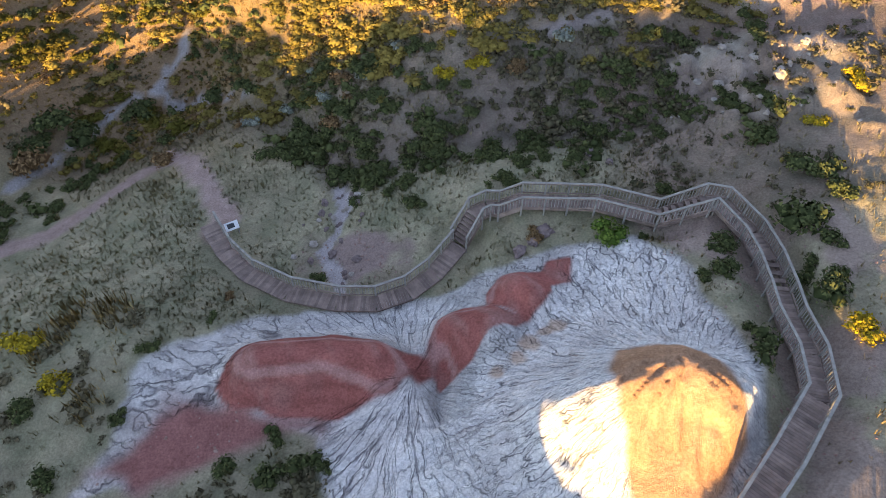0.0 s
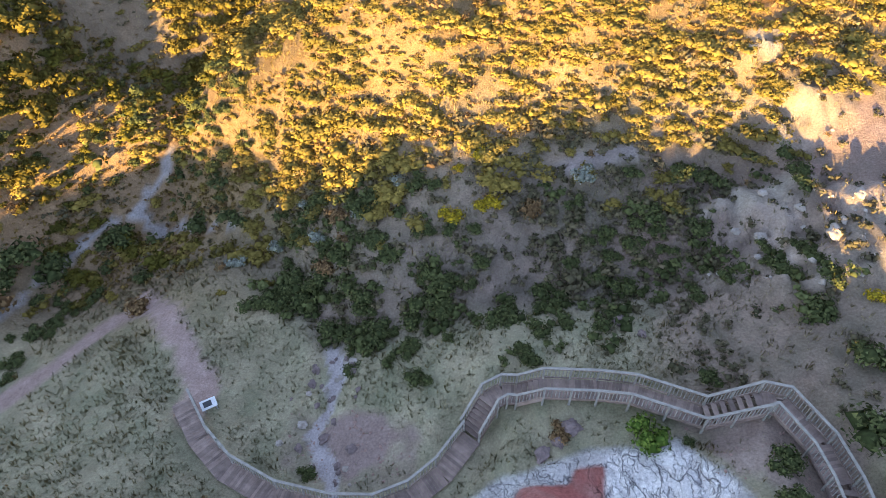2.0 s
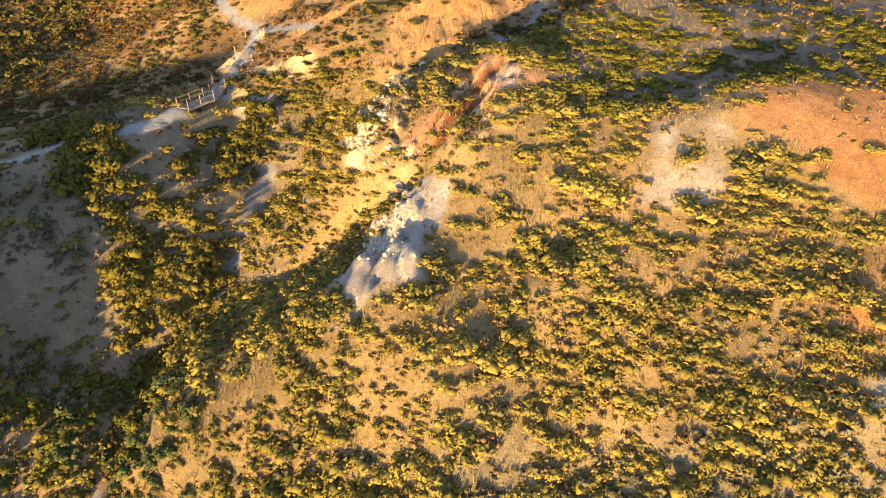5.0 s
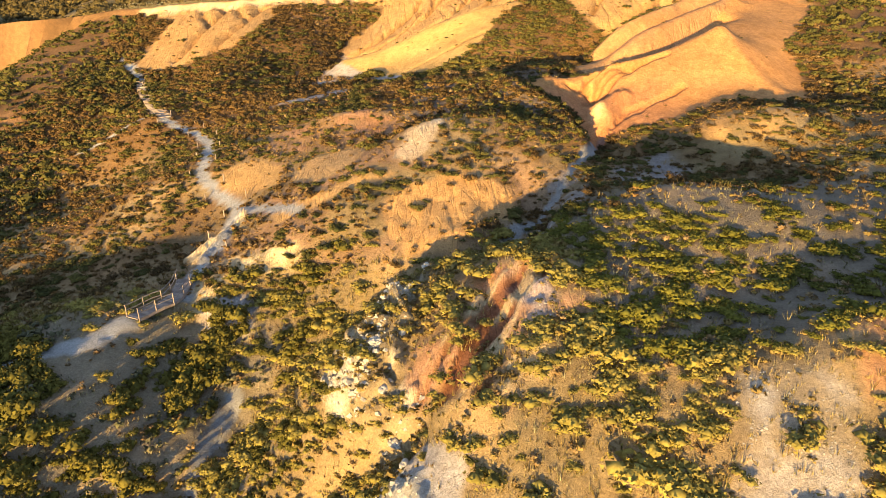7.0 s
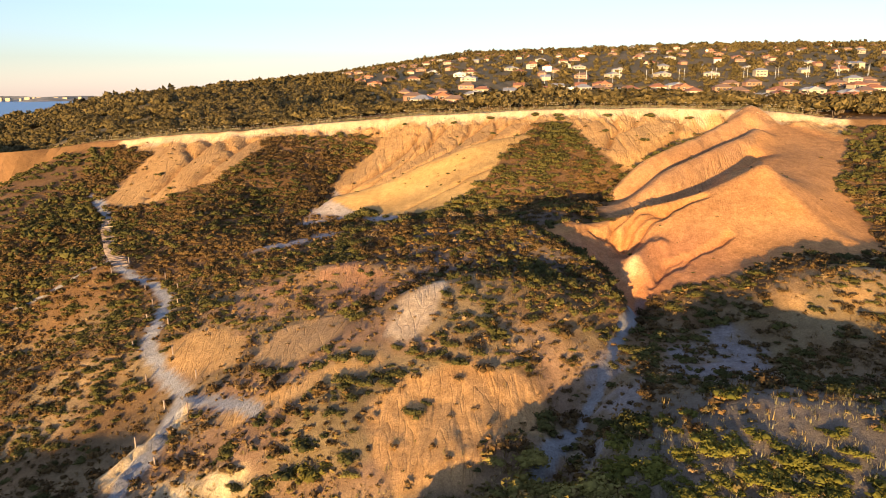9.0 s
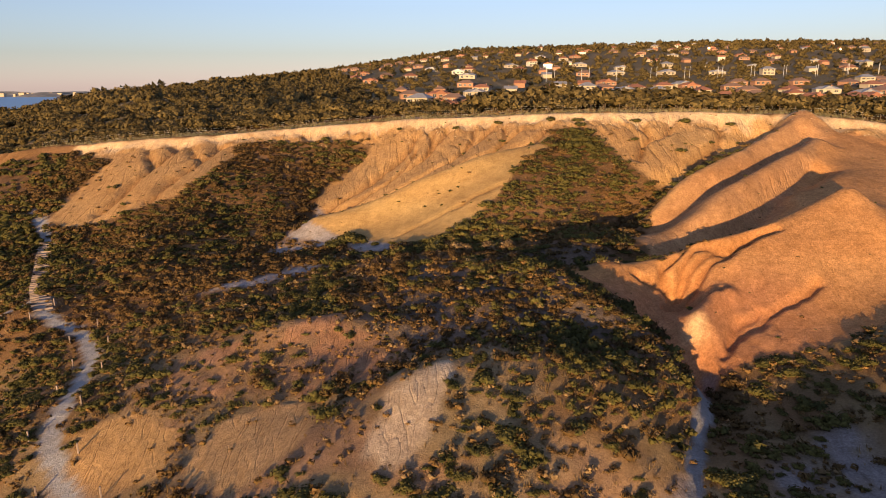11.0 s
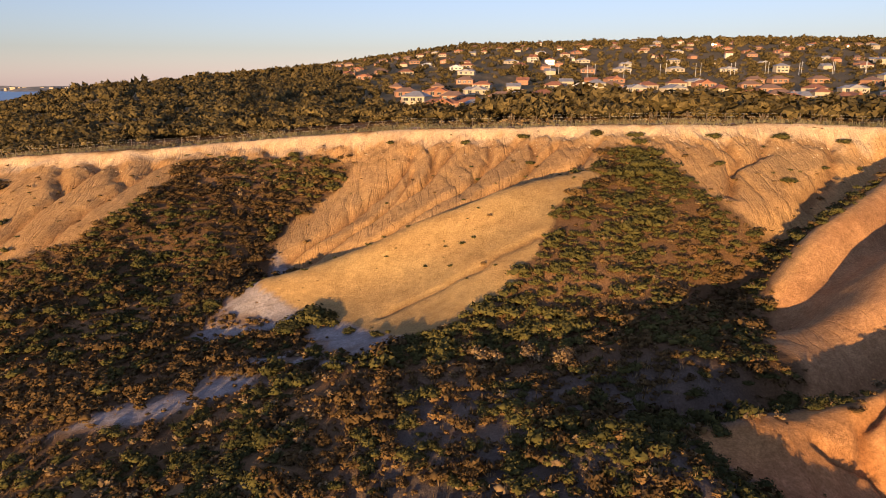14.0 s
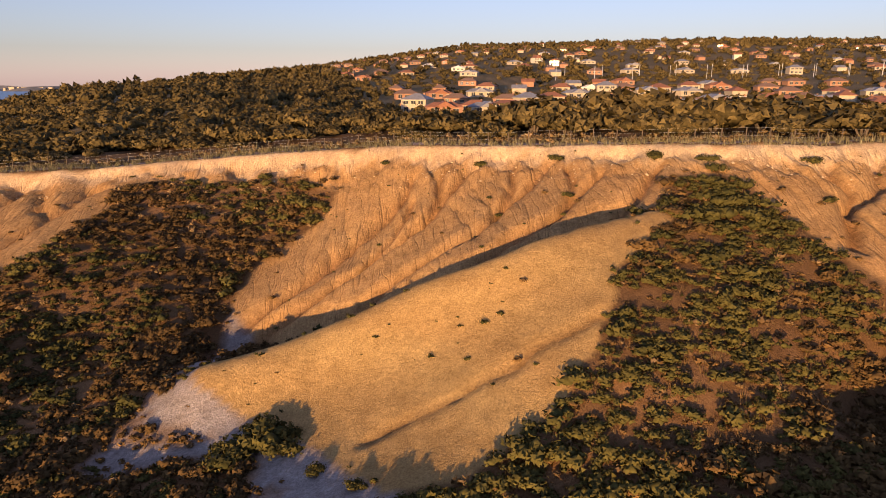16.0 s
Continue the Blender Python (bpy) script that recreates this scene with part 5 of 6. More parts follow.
def tuft_shape(rng, blades, lean=0.5, width=0.05):
    """A tuft of upright blades one metre high."""
    a = rng.uniform(0, 6.28, blades)
    r = rng.uniform(0, 0.35, blades)
    foot = np.column_stack([np.cos(a) * r, np.sin(a) * r, np.zeros(blades)])
    tip = foot + np.column_stack([np.cos(a), np.sin(a), np.zeros(blades)]) * rng.uniform(0, lean, blades)[:, None]
    tip[:, 2] = rng.uniform(0.5, 1.0, blades)
    side = np.column_stack([-np.sin(a), np.cos(a), np.zeros(blades)]) * width
    verts = np.stack([foot - side, foot + side, tip], 1).reshape(-1, 3)
    return verts, np.arange(blades * 3).reshape(-1, 3), np.repeat(rng.uniform(0, 1, blades), 3), np.repeat(np.column_stack([np.cos(a) * 0.6, np.sin(a) * 0.6, np.full(blades, 0.8)]), 3, 0)


def stone_shape(rng):
    """A broken stone of half a metre."""
    v = np.array([(1, 0, 0), (0, 1, 0), (-1, 0, 0), (0, -1, 0), (0, 0, 1), (0, 0, -1), (0.6, 0.6, 0.5), (-0.6, 0.5, 0.5)], float)
    v = v * rng.uniform(0.6, 1.15, (8, 3)) * 0.5
    f = np.array([(0, 6, 4), (6, 1, 4), (1, 7, 4), (7, 2, 4), (2, 3, 4), (3, 0, 4), (0, 1, 6), (1, 2, 7), (1, 0, 5), (2, 1, 5), (3, 2, 5), (0, 3, 5)])
    return v, f, rng.uniform(0, 1, 8), None


def low_slope(x, y):
    return scrub_cover(x, y) * smooth(104, 96, y) * (1 - 0.88 * west_of_ravine(x, y)) * (1 - 0.72 * smooth(-14, -18, x) * smooth(66, 62, y)) * creek_side(x, y)


def high_ground(x, y):
    return scrub_cover(x, y) * smooth(96, 104, y)


def grass_cover(x, y):
    clump = smooth(-0.3, 0.4, fbm(x * 0.25, y * 0.25, 3, 113))
    return plants_at(x, y) ** 2 * (0.2 + 0.8 * clump) * (rim_gap(x, y) > 0.5)


def outer_cover(x, y):
    core = smooth(-58, -50, x) * smooth(52, 44, x) * smooth(-4, 8, y)
    return (1 - core) * smooth(-0.25, 0.25, fbm(x * 0.05, y * 0.05, 4, 197)) * (rim_gap(x, y) > 2) * (plants_at(x, y) > 0.5) * (ground_at(x, y) > SEA + 2)


def side_cover(x, y):
    clump = smooth(-0.3, 0.2, fbm(x * 0.08, y * 0.08, 3, 201))
    return plants_at(x, y) ** 2 * (0.45 + 0.55 * clump) * (rim_gap(x, y) > 1.5) * (ground_at(x, y) > SEA + 2) * np.maximum(smooth(-56, -66, x), smooth(46, 54, x))


def slope_grass(x, y):
    return np.clip(plants_at(x, y), 0, 1) * (1 - smooth(-18, -23, x) * smooth(70, 66, y)) * smooth(46, 54, y - 0.1 * x) * smooth(106, 98, y) * (1 - west_of_ravine(x, y)) * (1 - 0.9 * behind_ridge(x, y))


def on_sand(x, y):
    out = np.zeros(x.shape)
    for o, share in ((SAND_SPUR, 0.8), (SAND_FACE, 0.45), (TWIN_SPURS, 0.35), (BIG_MOUND, 0.12), (EAST_WALL, 0.6), (WEST_SAND, 0.4), (RIM_BAND, 0.35)):
        out = np.maximum(out, share * area(x, y, o, 1.5, 1.0))
    return out * smooth(-0.35, 0.3, fbm(x * 0.2, y * 0.2, 3, 127))


def rim_grass(x, y):
    d = -rim_gap(x, y)
    return smooth(0.2, 1.0, d) * smooth(9, 4, d)


def stones_on(outlines):
    def cover(x, y):
        out = np.zeros(x.shape)
        for o in outlines:
            out = np.maximum(out, area(x, y, o, 1.5, 1.0))
        return out * smooth(-0.25, 0.35, fbm(x * 0.5, y * 0.5, 3, 117))
    return cover


rng = np.random.RandomState(11)
SHRUBS = [shrub_shape(rng, 84, 4, 0.85, 0.118, 0.6) for _ in range(8)]
LIGHT_SHRUBS = [shrub_shape(rng, 42, 3, 0.85, 0.155) for _ in range(8)]
FINE = [shrub_shape(rng, 30, 3, 0.85, 0.175) for _ in range(8)]
OUTER = [shrub_shape(rng, 20, 3, 0.85, 0.24) for _ in range(5)]
BUSHES = [shrub_shape(rng, 210, 8, 0.8, 0.088, 0.6) for _ in range(10)]
TWIGGY = [shrub_shape(rng, 120, 6, 1.0, 0.10, 1.6) for _ in range(8)]
DRY = [shrub_shape(rng, 24, 2, 0.8, 0.13, 1.2) for _ in range(5)]
LOW_DRY = [shrub_shape(rng, 16, 1, 0.8, 0.22, 0.9) for _ in range(6)]
TUFTS = [tuft_shape(rng, 7) for _ in range(6)]
STONES = [stone_shape(rng) for _ in range(8)]
SADDLE_PLACES = scatter(11000, (-72, 62, 96, 152), high_ground, 1, (0.28, 0.95), (0.6, 0.95))
BROWN = fbm(SADDLE_PLACES[:, 0] * 0.12, SADDLE_PLACES[:, 1] * 0.12, 3, 221) + 0.35 * np.sin(np.arange(len(SADDLE_PLACES)) * 2.4) > 0.05
many("saddle_scrub", BUSHES, SADDLE_PLACES[~BROWN], LEAF_BASIN, "low olive-green scrub on the saddle in front of the basin", "shrubs")
many("saddle_heath", TWIGGY, SADDLE_PLACES[BROWN] * np.array((1, 1, 1, 0.85, 0.95, 1, 1)), LEAF_HEATH, "rust-brown twiggy heath on the saddle in front of the basin", "shrubs")
many("crest_scrub", LIGHT_SHRUBS, scatter(1300, (-10, 26, 106, 154), lambda x, y: plants_at(x, y) ** 2 * smooth(0, 4, x) * smooth(18, 16, x) * smooth(114, 119, y) * smooth(147, 142, y), 49, (0.3, 0.9), (0.75, 1.1)), LEAF_BASIN, "olive-brown bushes on the brow above the bowl", "shrubs")
BASIN_PLACES = scatter(21000, (-76, 62, 152, 214), high_ground, 1, (0.34, 1.2), (0.6, 0.95))
BROWN = fbm(BASIN_PLACES[:, 0] * 0.09, BASIN_PLACES[:, 1] * 0.09, 3, 223) + 0.35 * np.sin(np.arange(len(BASIN_PLACES)) * 2.4) > 0.3 * smooth(-24, -6, BASIN_PLACES[:, 0]) - 0.15
many("basin_scrub", SHRUBS, BASIN_PLACES[~BROWN], LEAF_BASIN, "dense low olive-green scrub on the basin slopes", "shrubs")
many("basin_heath", SHRUBS, BASIN_PLACES[BROWN], LEAF_HEATH, "dense low rust-brown heath on the basin slopes", "shrubs")
SLOPE_PLACES = scatter(7600, (-52, 44, 40, 104), low_slope, 6, (0.42, 1.45), (0.5, 0.8))
ON_FLAT = behind_ridge(SLOPE_PLACES[:, 0], SLOPE_PLACES[:, 1]) > 0.5
many("slope_scrub", BUSHES, SLOPE_PLACES[~ON_FLAT], LEAF_GREEN, "sunlit golden-olive scrub on the dry hillside", "shrubs")
many("ridge_scrub", BUSHES, SLOPE_PLACES[ON_FLAT] * np.array((1, 1, 1, 0.85, 0.8, 1, 1)), LEAF_PLATEAU, "olive-green bushes on the shaded flat behind the ridge", "shrubs")
many("dry_scrub", DRY, scatter(11000, (-78, 66, 42, 214), scrub_cover, 2, (0.25, 0.7), (0.7, 1.1)), LEAF_DRY, "brown dry twiggy scrub between the green bushes", "shrubs")
CREEK_SHRUBS = scatter(2600, (-40, 30, 30, 75), valley_cover, 3, (0.5, 1.2), (0.7, 1.0))
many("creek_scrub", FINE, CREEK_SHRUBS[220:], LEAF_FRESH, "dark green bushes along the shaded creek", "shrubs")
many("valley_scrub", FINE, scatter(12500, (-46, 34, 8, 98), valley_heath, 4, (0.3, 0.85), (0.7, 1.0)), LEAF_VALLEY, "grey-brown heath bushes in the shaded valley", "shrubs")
WEST_PLACES = scatter(900, (-52, -16, 42, 68), lambda x, y: plants_at(x, y) * smooth(-17, -22, x) * smooth(43, 47, y) * creek_side(x, y) * smooth(-0.3, 0.2, fbm(x * 0.2, y * 0.2, 3, 217)), 45, (0.4, 1.25), (0.6, 0.9))
many("west_scrub", BUSHES, WEST_PLACES, LEAF_PLATEAU, "scattered olive-green bushes on the western bank", "shrubs")
many("west_understorey", LOW_DRY, scatter(5200, (-52, -16, 40, 68), lambda x, y: plants_at(x, y) * smooth(-16, -22, x) * smooth(43, 48, y) * creek_side(x, y), 54, (0.2, 0.55), (0.5, 0.9)), LEAF_GOLD, "golden-brown dry heath on the western bank", "shrubs")
many("outer_scrub", OUTER, scatter(6500, (-170, 150, -60, 215), outer_cover, 46, (0.6, 1.8), (0.6, 1.0)), LEAF_BASIN, "scattered olive-brown bushes on the surrounding slopes", "shrubs")
many("west_hill_scrub", OUTER, scatter(4800, (-135, -52, 96, 218), side_cover, 47, (0.6, 1.4), (0.6, 1.0)), LEAF_BASIN, "olive-brown scrub on the western hillside", "shrubs")
many("east_hill_scrub", OUTER, scatter(3600, (44, 125, 92, 192), side_cover, 48, (0.6, 1.4), (0.6, 1.0)), LEAF_BASIN, "olive-brown scrub on the eastern hillside", "shrubs")
TREES_CREST = [(-43, 94), (-36, 93), (-29.1, 84.5), (-27.6, 80), (-31.3, 80)]
TREES_BANK = [(-28.8, 79.5), (-26.1, 84), (-21.8, 81.5), (-20.4, 77), (-22, 70), (-25.5, 68.4), (-28.2, 72)]
TALL_CREST = [(-46, 53), (-46, 68), (-38, 69), (-34, 64), (-33, 58), (-36, 53)]
TREES_HEAD = [(-26.2, 84.6), (-25.3, 92.5), (-19.5, 97), (-18.7, 91), (-21.5, 87)]


def ravine_trees(x, y):
    return np.maximum(np.maximum(area(x, y, TREES_CREST, 2.0, 1.5), area(x, y, TREES_BANK, 2.0, 1.5)), area(x, y, TREES_HEAD, 2.0, 1.5) * 0.9)


# tall bushes added on the crest to throw shade towards the ravine
many("west_crest_scrub", BUSHES, scatter(330, (-50, -28, 48, 72), lambda x, y: plants_at(x, y) * area(x, y, TALL_CREST, 3.0, 2.0), 57, (0.9, 1.9), (0.8, 1.1)), LEAF_RAVINE, "tall golden-green bushes added along the western crest to shade the ravine", "shrubs")
many("ravine_scrub", BUSHES, scatter(2100, (-46, -13, 62, 100), ravine_trees, 44, (0.6, 1.5), (0.8, 1.2)), LEAF_RAVINE, "tall golden-green bushes on the banks of the ravine", "shrubs")
many("bank_scrub", BUSHES, scatter(700, (-27, -6, 79, 102), lambda x, y: plants_at(x, y) ** 2 * smooth(0.0, 0.3, 0.2 + fbm(x * 0.2, y * 0.2, 3, 225)), 56, (0.4, 1.2), (0.6, 0.9)), LEAF_RAVINE, "golden-olive bushes on the bank below the stairs", "shrubs")
many("grass_tufts", TUFTS, scatter(26000, (-45, 30, 8, 100), grass_cover, 7, (0.25, 0.6), (0.6, 1.1)), GRASS, "dry pale grass tufts on the valley slopes", "grass")
many("slope_understorey", LOW_DRY, scatter(19000, (-46, 44, 48, 104), lambda x, y: slope_grass(x, y) * smooth(-0.3, 0.2, fbm(x * 0.2, y * 0.2, 3, 215)), 53, (0.25, 0.65), (0.4, 0.75)), LEAF_GOLD, "golden-brown dry heath between the bushes on the hillside", "shrubs")
many("slope_grass", TUFTS, scatter(20000, (-46, 42, 46, 106), slope_grass, 37, (0.3, 0.8), (0.5, 0.9)), GRASS_GOLD, "golden dry grass between the bushes on the hillside", "grass")
many("sand_bushes", LIGHT_SHRUBS, scatter(2600, (-62, 60, 126, 208), on_sand, 38, (0.1, 0.4), (0.6, 0.9)), LEAF_BASIN, "small dark bushes dotted over the bare sand", "shrubs")
many("heath_understorey", LOW_DRY, scatter(26000, (-78, 66, 98, 214), lambda x, y: scrub_cover(x, y) ** 0.5 * (y > 98), 52, (0.25, 0.6), (0.45, 0.8)), LEAF_RUST, "rust-brown dry heath between the dark bushes", "shrubs")
many("heath_grass", TUFTS, scatter(26000, (-70, 50, 98, 185), grass_cover, 27, (0.25, 0.65), (0.5, 1.0)), GRASS_BROWN, "brown dry grass between the heath bushes", "grass")
many("cliff_grass", TUFTS, scatter(30000, (-80, 70, 178, 226), rim_grass, 8, (0.35, 0.9), (0.6, 1.2)), GRASS, "tall dry grass along the cliff edge", "grass")
many("meadow_grass", TUFTS, scatter(24000, (-32, 22, 20, 46), grass_cover, 17, (0.2, 0.45), (0.5, 0.9)), GRASS_GREEN, "low grey-green grass around the boardwalk", "grass")
many("golden_tussocks", TUFTS, scatter(2600, (-30, -16, 8, 30), lambda x, y: np.maximum(area(x, y, GOLD_WEST, 1.5, 1.0), area(x, y, GOLD_EAST, 1.5, 1.0)), 55, (0.5, 0.95), (0.9, 1.4)), GRASS_GOLD, "tall golden grass tussocks beside the white clay", "grass")
many("lit_tussocks", TUFTS, scatter(2200, (14, 32, -2, 22), lambda x, y: area(x, y, GOLD_LOW, 1.5, 1.0), 58, (0.4, 0.8), (0.9, 1.4)), GRASS_GOLD, "tall golden grass tussocks beside the raised boardwalk", "grass")
many("rim_scrub", DRY, scatter(4200, (-85, 75, 182, 228), lambda x, y: smooth(2.5, 5, -rim_gap(x, y)) * smooth(15, 9, -rim_gap(x, y)), 18, (0.4, 0.9), (0.6, 1.0)), LEAF_DRY, "low brown heath along the cliff top", "shrubs")
many("pale_stones", STONES, scatter(5200, (-15, 30, 28, 100), stones_on([WHITE_ROCK, PALE_OUTCROP, CHALK_RIB, ROCK_SHELF, ROCK_STEP, ROCK_SLAB]), 9, (0.12, 0.7), (0.5, 0.9)), ROCK_PALE, "pale broken stones on the rocky banks", "stones")
many("rib_stones", STONES, scatter(9000, (-12, -1, 60, 98), stones_on([CHALK_EDGE, CHALK_RIB]), 29, (0.12, 0.8), (0.5, 1.0)), ROCK_PALE, "pale broken rocks along the shrubby rib", "stones")
many("rim_rocks", STONES, scatter(9000, (-80, 70, 176, 214), lambda x, y: smooth(-0.5, 0.3, rim_gap(x, y)) * smooth(7, 2, rim_gap(x, y)) * smooth(0, 0.5, 1 - plants_at(x, y)), 39, (0.08, 0.42), (0.5, 0.9)), ROCK_CREAM, "cream rocks broken from the cliff edge", "stones")
many("scree_stones", STONES, scatter(9000, (0, 22, 64, 92), stones_on([PALE_SCREE, SPUR_GRAVEL]), 19, (0.06, 0.26), (0.5, 0.9)), ROCK_PALE, "pale loose gravel and stones on the slope", "stones")
many("red_stones", STONES, scatter(9000, (-20, 26, 8, 31), stones_on([RED_SCREE, PINK_BANK, SCOUR]), 10, (0.05, 0.3), (0.5, 0.9)), ROCK_RED, "small red and pink stones on the clay banks", "stones")

# ---- building blocks ----
def block(sx, sy, sz, bevel=0.0):
    """A box centred on its place, with chamfered upright edges where bevel is given. Verts and quads or triangles."""
    x, y, z = sx / 2, sy / 2, sz / 2
    if not bevel:
        v = [(-x, -y, -z), (x, -y, -z), (x, y, -z), (-x, y, -z), (-x, -y, z), (x, -y, z), (x, y, z), (-x, y, z)]
        f = [(0, 3, 2, 1), (4, 5, 6, 7), (0, 1, 5, 4), (1, 2, 6, 5), (2, 3, 7, 6), (3, 0, 4, 7)]
        return v, f
    b = bevel
    ring = [(-x + b, -y), (x - b, -y), (x, -y + b), (x, y - b), (x - b, y), (-x + b, y), (-x, y - b), (-x, -y + b)]
    v = [(px, py, -z) for px, py in ring] + [(px, py, z) for px, py in ring]
    f = [tuple(range(7, -1, -1)), tuple(range(8, 16))] + [(k, (k + 1) % 8, 8 + (k + 1) % 8, 8 + k) for k in range(8)]
    return v, f


def join(pieces):
    """Several (verts, faces, matrix) as one verts and faces."""
    vs, fs = [], []
    for v, f, m in pieces:
        base = len(vs)
        vs += [tuple(m @ Vector(p)) for p in v]
        fs += [tuple(i + base for i in face) for face in f]
    return vs, fs


def data(name, shape, material):
    me = bpy.data.meshes.new(name)
    me.from_pydata(shape[0], [], shape[1])
    me.materials.append(material)
    return me


def part(name, shape, material, parent, label="", m=None):
    me = shape if isinstance(shape, bpy.types.Mesh) else data(name, shape, material)
    ob = new(name, me)
    ob.parent = parent
    if m is not None:
        ob.matrix_basis = m
    return tagged(ob, label)


def at(x, y, z, rz=0.0, ry=0.0, rx=0.0):
    return Matrix.LocRotScale((x, y, z), Euler((rx, ry, rz)), None)


def beam(a, b, w, h):
    """A straight timber from a to b: verts, faces, matrix."""
    a, b = Vector(a), Vector(b)
    d = b - a
    v, f = block(d.length + w * 0.5, w, h)
    yaw, pitch = math.atan2(d.y, d.x), -math.asin(max(-1, min(1, d.z / d.length)))
    return v, f, at(*((a + b) / 2), yaw, pitch)


def height(x, y):
    return float(ground_at(np.array([x], float), np.array([y], float))[0])


# ---- boardwalk ----
def along(line, step):
    """Places every step metres along a line: place, direction in plan, slope."""
    out, left = [], 0.0
    for a, b in zip(line, line[1:]):
        a, b = Vector(a), Vector(b)
        d = b - a
        flat = math.hypot(d.x, d.y)
        s = left
        while s < flat:
            out.append((a + d * (s / flat), math.atan2(d.y, d.x), d.z / flat))
            s += step
        left = s - flat
    return out


def offset(line, side):
    """The line moved to its left in plan, mitred at the corners."""
    out = []
    for k, p in enumerate(line):
        a = Vector(line[max(k - 1, 0)][:2])
        b = Vector(line[min(k + 1, len(line) - 1)][:2])
        d = (b - a).normalized()
        out.append((p[0] - d.y * side, p[1] + d.x * side, p[2]))
    return out


def build_boardwalk(name, line, stairs, sides, width, label):
    thing = tagged(new(name), label, "boardwalk")
    board = data("board", block(0.155, width, 0.045), WOOD)
    tread = data("tread", block(0.27, width * 0.93, 0.05), WOOD)
    for k, (a, b) in enumerate(zip(line, line[1:])):
        if k in stairs:
            n = stairs[k]
            for i in range(n):
                p = Vector(a).lerp(Vector(b), (i + 0.6) / n)
                p.z = a[2] + (b[2] - a[2]) * (i + 1) / n
                part("tread", tread, None, thing, m=at(*p, math.atan2(b[1] - a[1], b[0] - a[0])))
            for side in (-width / 2, width / 2):
                la, lb = offset([a, b], side)
                part("stringer", join([beam((la[0], la[1], la[2] - 0.1), (lb[0], lb[1], lb[2] - 0.1), 0.06, 0.24)]), WOOD, thing)
        else:
            for p, yaw, slope in along([a, b], 0.168):
                part("board", board, None, thing, m=at(*p, yaw, -math.atan(slope)))
    for side in sides:
        edge = offset(line, side * (width / 2 + 0.02))
        posts = []
        for a, b in zip(edge, edge[1:]):
            n = max(1, round(math.dist(a[:2], b[:2]) / 1.6))
            posts += [tuple(Vector(a).lerp(Vector(b), i / n)) for i in range(n)]
        posts.append(edge[-1])
        for p in posts:
            low = min(height(p[0], p[1]) - 0.2, p[2] - 0.3)
            v, f = block(0.11, 0.11, p[2] + 1.0 - low, 0.012)
            part("post", (v, f), RAIL, thing, m=at(p[0], p[1], (p[2] + 1.0 + low) / 2))
        for a, b in zip(posts, posts[1:]):
            part("handrail", join([beam((a[0], a[1], a[2] + 1.02), (b[0], b[1], b[2] + 1.02), 0.14, 0.05)]), RAIL, thing, "sun-bleached grey handrail")
            part("lower_rail", join([beam((a[0], a[1], a[2] + 0.14), (b[0], b[1], b[2] + 0.14), 0.05, 0.09)]), WOOD, thing)
            part("upper_rail", join([beam((a[0], a[1], a[2] + 0.92), (b[0], b[1], b[2] + 0.92), 0.05, 0.09)]), WOOD, thing)
            n = max(2, round(math.dist(a, b) / 0.2))
            slats = []
            for i in range(1, n):
                p = Vector(a).lerp(Vector(b), i / n)
                slats.append((*block(0.035, 0.035, 0.78), at(p.x, p.y, p.z + 0.53)))
            part("baluster_panel", join(slats), RAIL, thing)["kind"] = "stuff"
    for side in (-width * 0.42, width * 0.42):
        e = offset(line, side)
        for a, b in zip(e, e[1:]):
            part("bearer", join([beam((a[0], a[1], a[2] - 0.13), (b[0], b[1], b[2] - 0.13), 0.07, 0.18)]), WOOD, thing)
    return thing


build_boardwalk("boardwalk", offset(WALK_LOW, -0.17), {}, (1,), 1.18, "weathered timber boardwalk with one handrail over grass")
build_boardwalk("raised_boardwalk", WALK_HIGH, {0: 8, 3: 5, 7: 7, 11: 4}, (-1, 1), 1.25, "raised weathered timber boardwalk with stairs and railings")


def build_stair():
    """Timber stairs with open rails that climb the pale bank."""
    line = [(-27.1, 93.7), (-26.2, 95.6), (-25.2, 97.2), (-25.2, 99.5), (-25.4, 102)]
    line = [(p.x, p.y, height(p.x, p.y) + 0.3) for p, _, _ in along([(x, y, 0) for x, y in line], 0.9)]
    thing = tagged(new("timber_stairs"), "grey timber stairs with open handrails up a pale bank", "stairs")
    tread = data("tread", block(0.3, 1.3, 0.06), WOOD)
    for p, yaw, slope in along(line, 0.34):
        part("tread", tread, None, thing, m=at(*p, yaw))
    for side in (-0.7, 0.7):
        e = offset(line, side)
        for a, b in zip(e, e[1:]):
            part("stringer", join([beam((a[0], a[1], a[2] - 0.12), (b[0], b[1], b[2] - 0.12), 0.07, 0.25)]), WOOD, thing)
            for rise in (0.95, 0.5):
                part("handrail", join([beam((a[0], a[1], a[2] + rise), (b[0], b[1], b[2] + rise), 0.05, 0.07)]), WOOD, thing)
        for p, yaw, slope in along(e, 1.8):
            low = max(height(p.x, p.y) - 0.2, p.z - 0.8)
            part("post", block(0.075, 0.075, p.z + 1.0 - low, 0.01), WOOD, thing, m=at(p.x, p.y, (p.z + 1.0 + low) / 2))


build_stair()


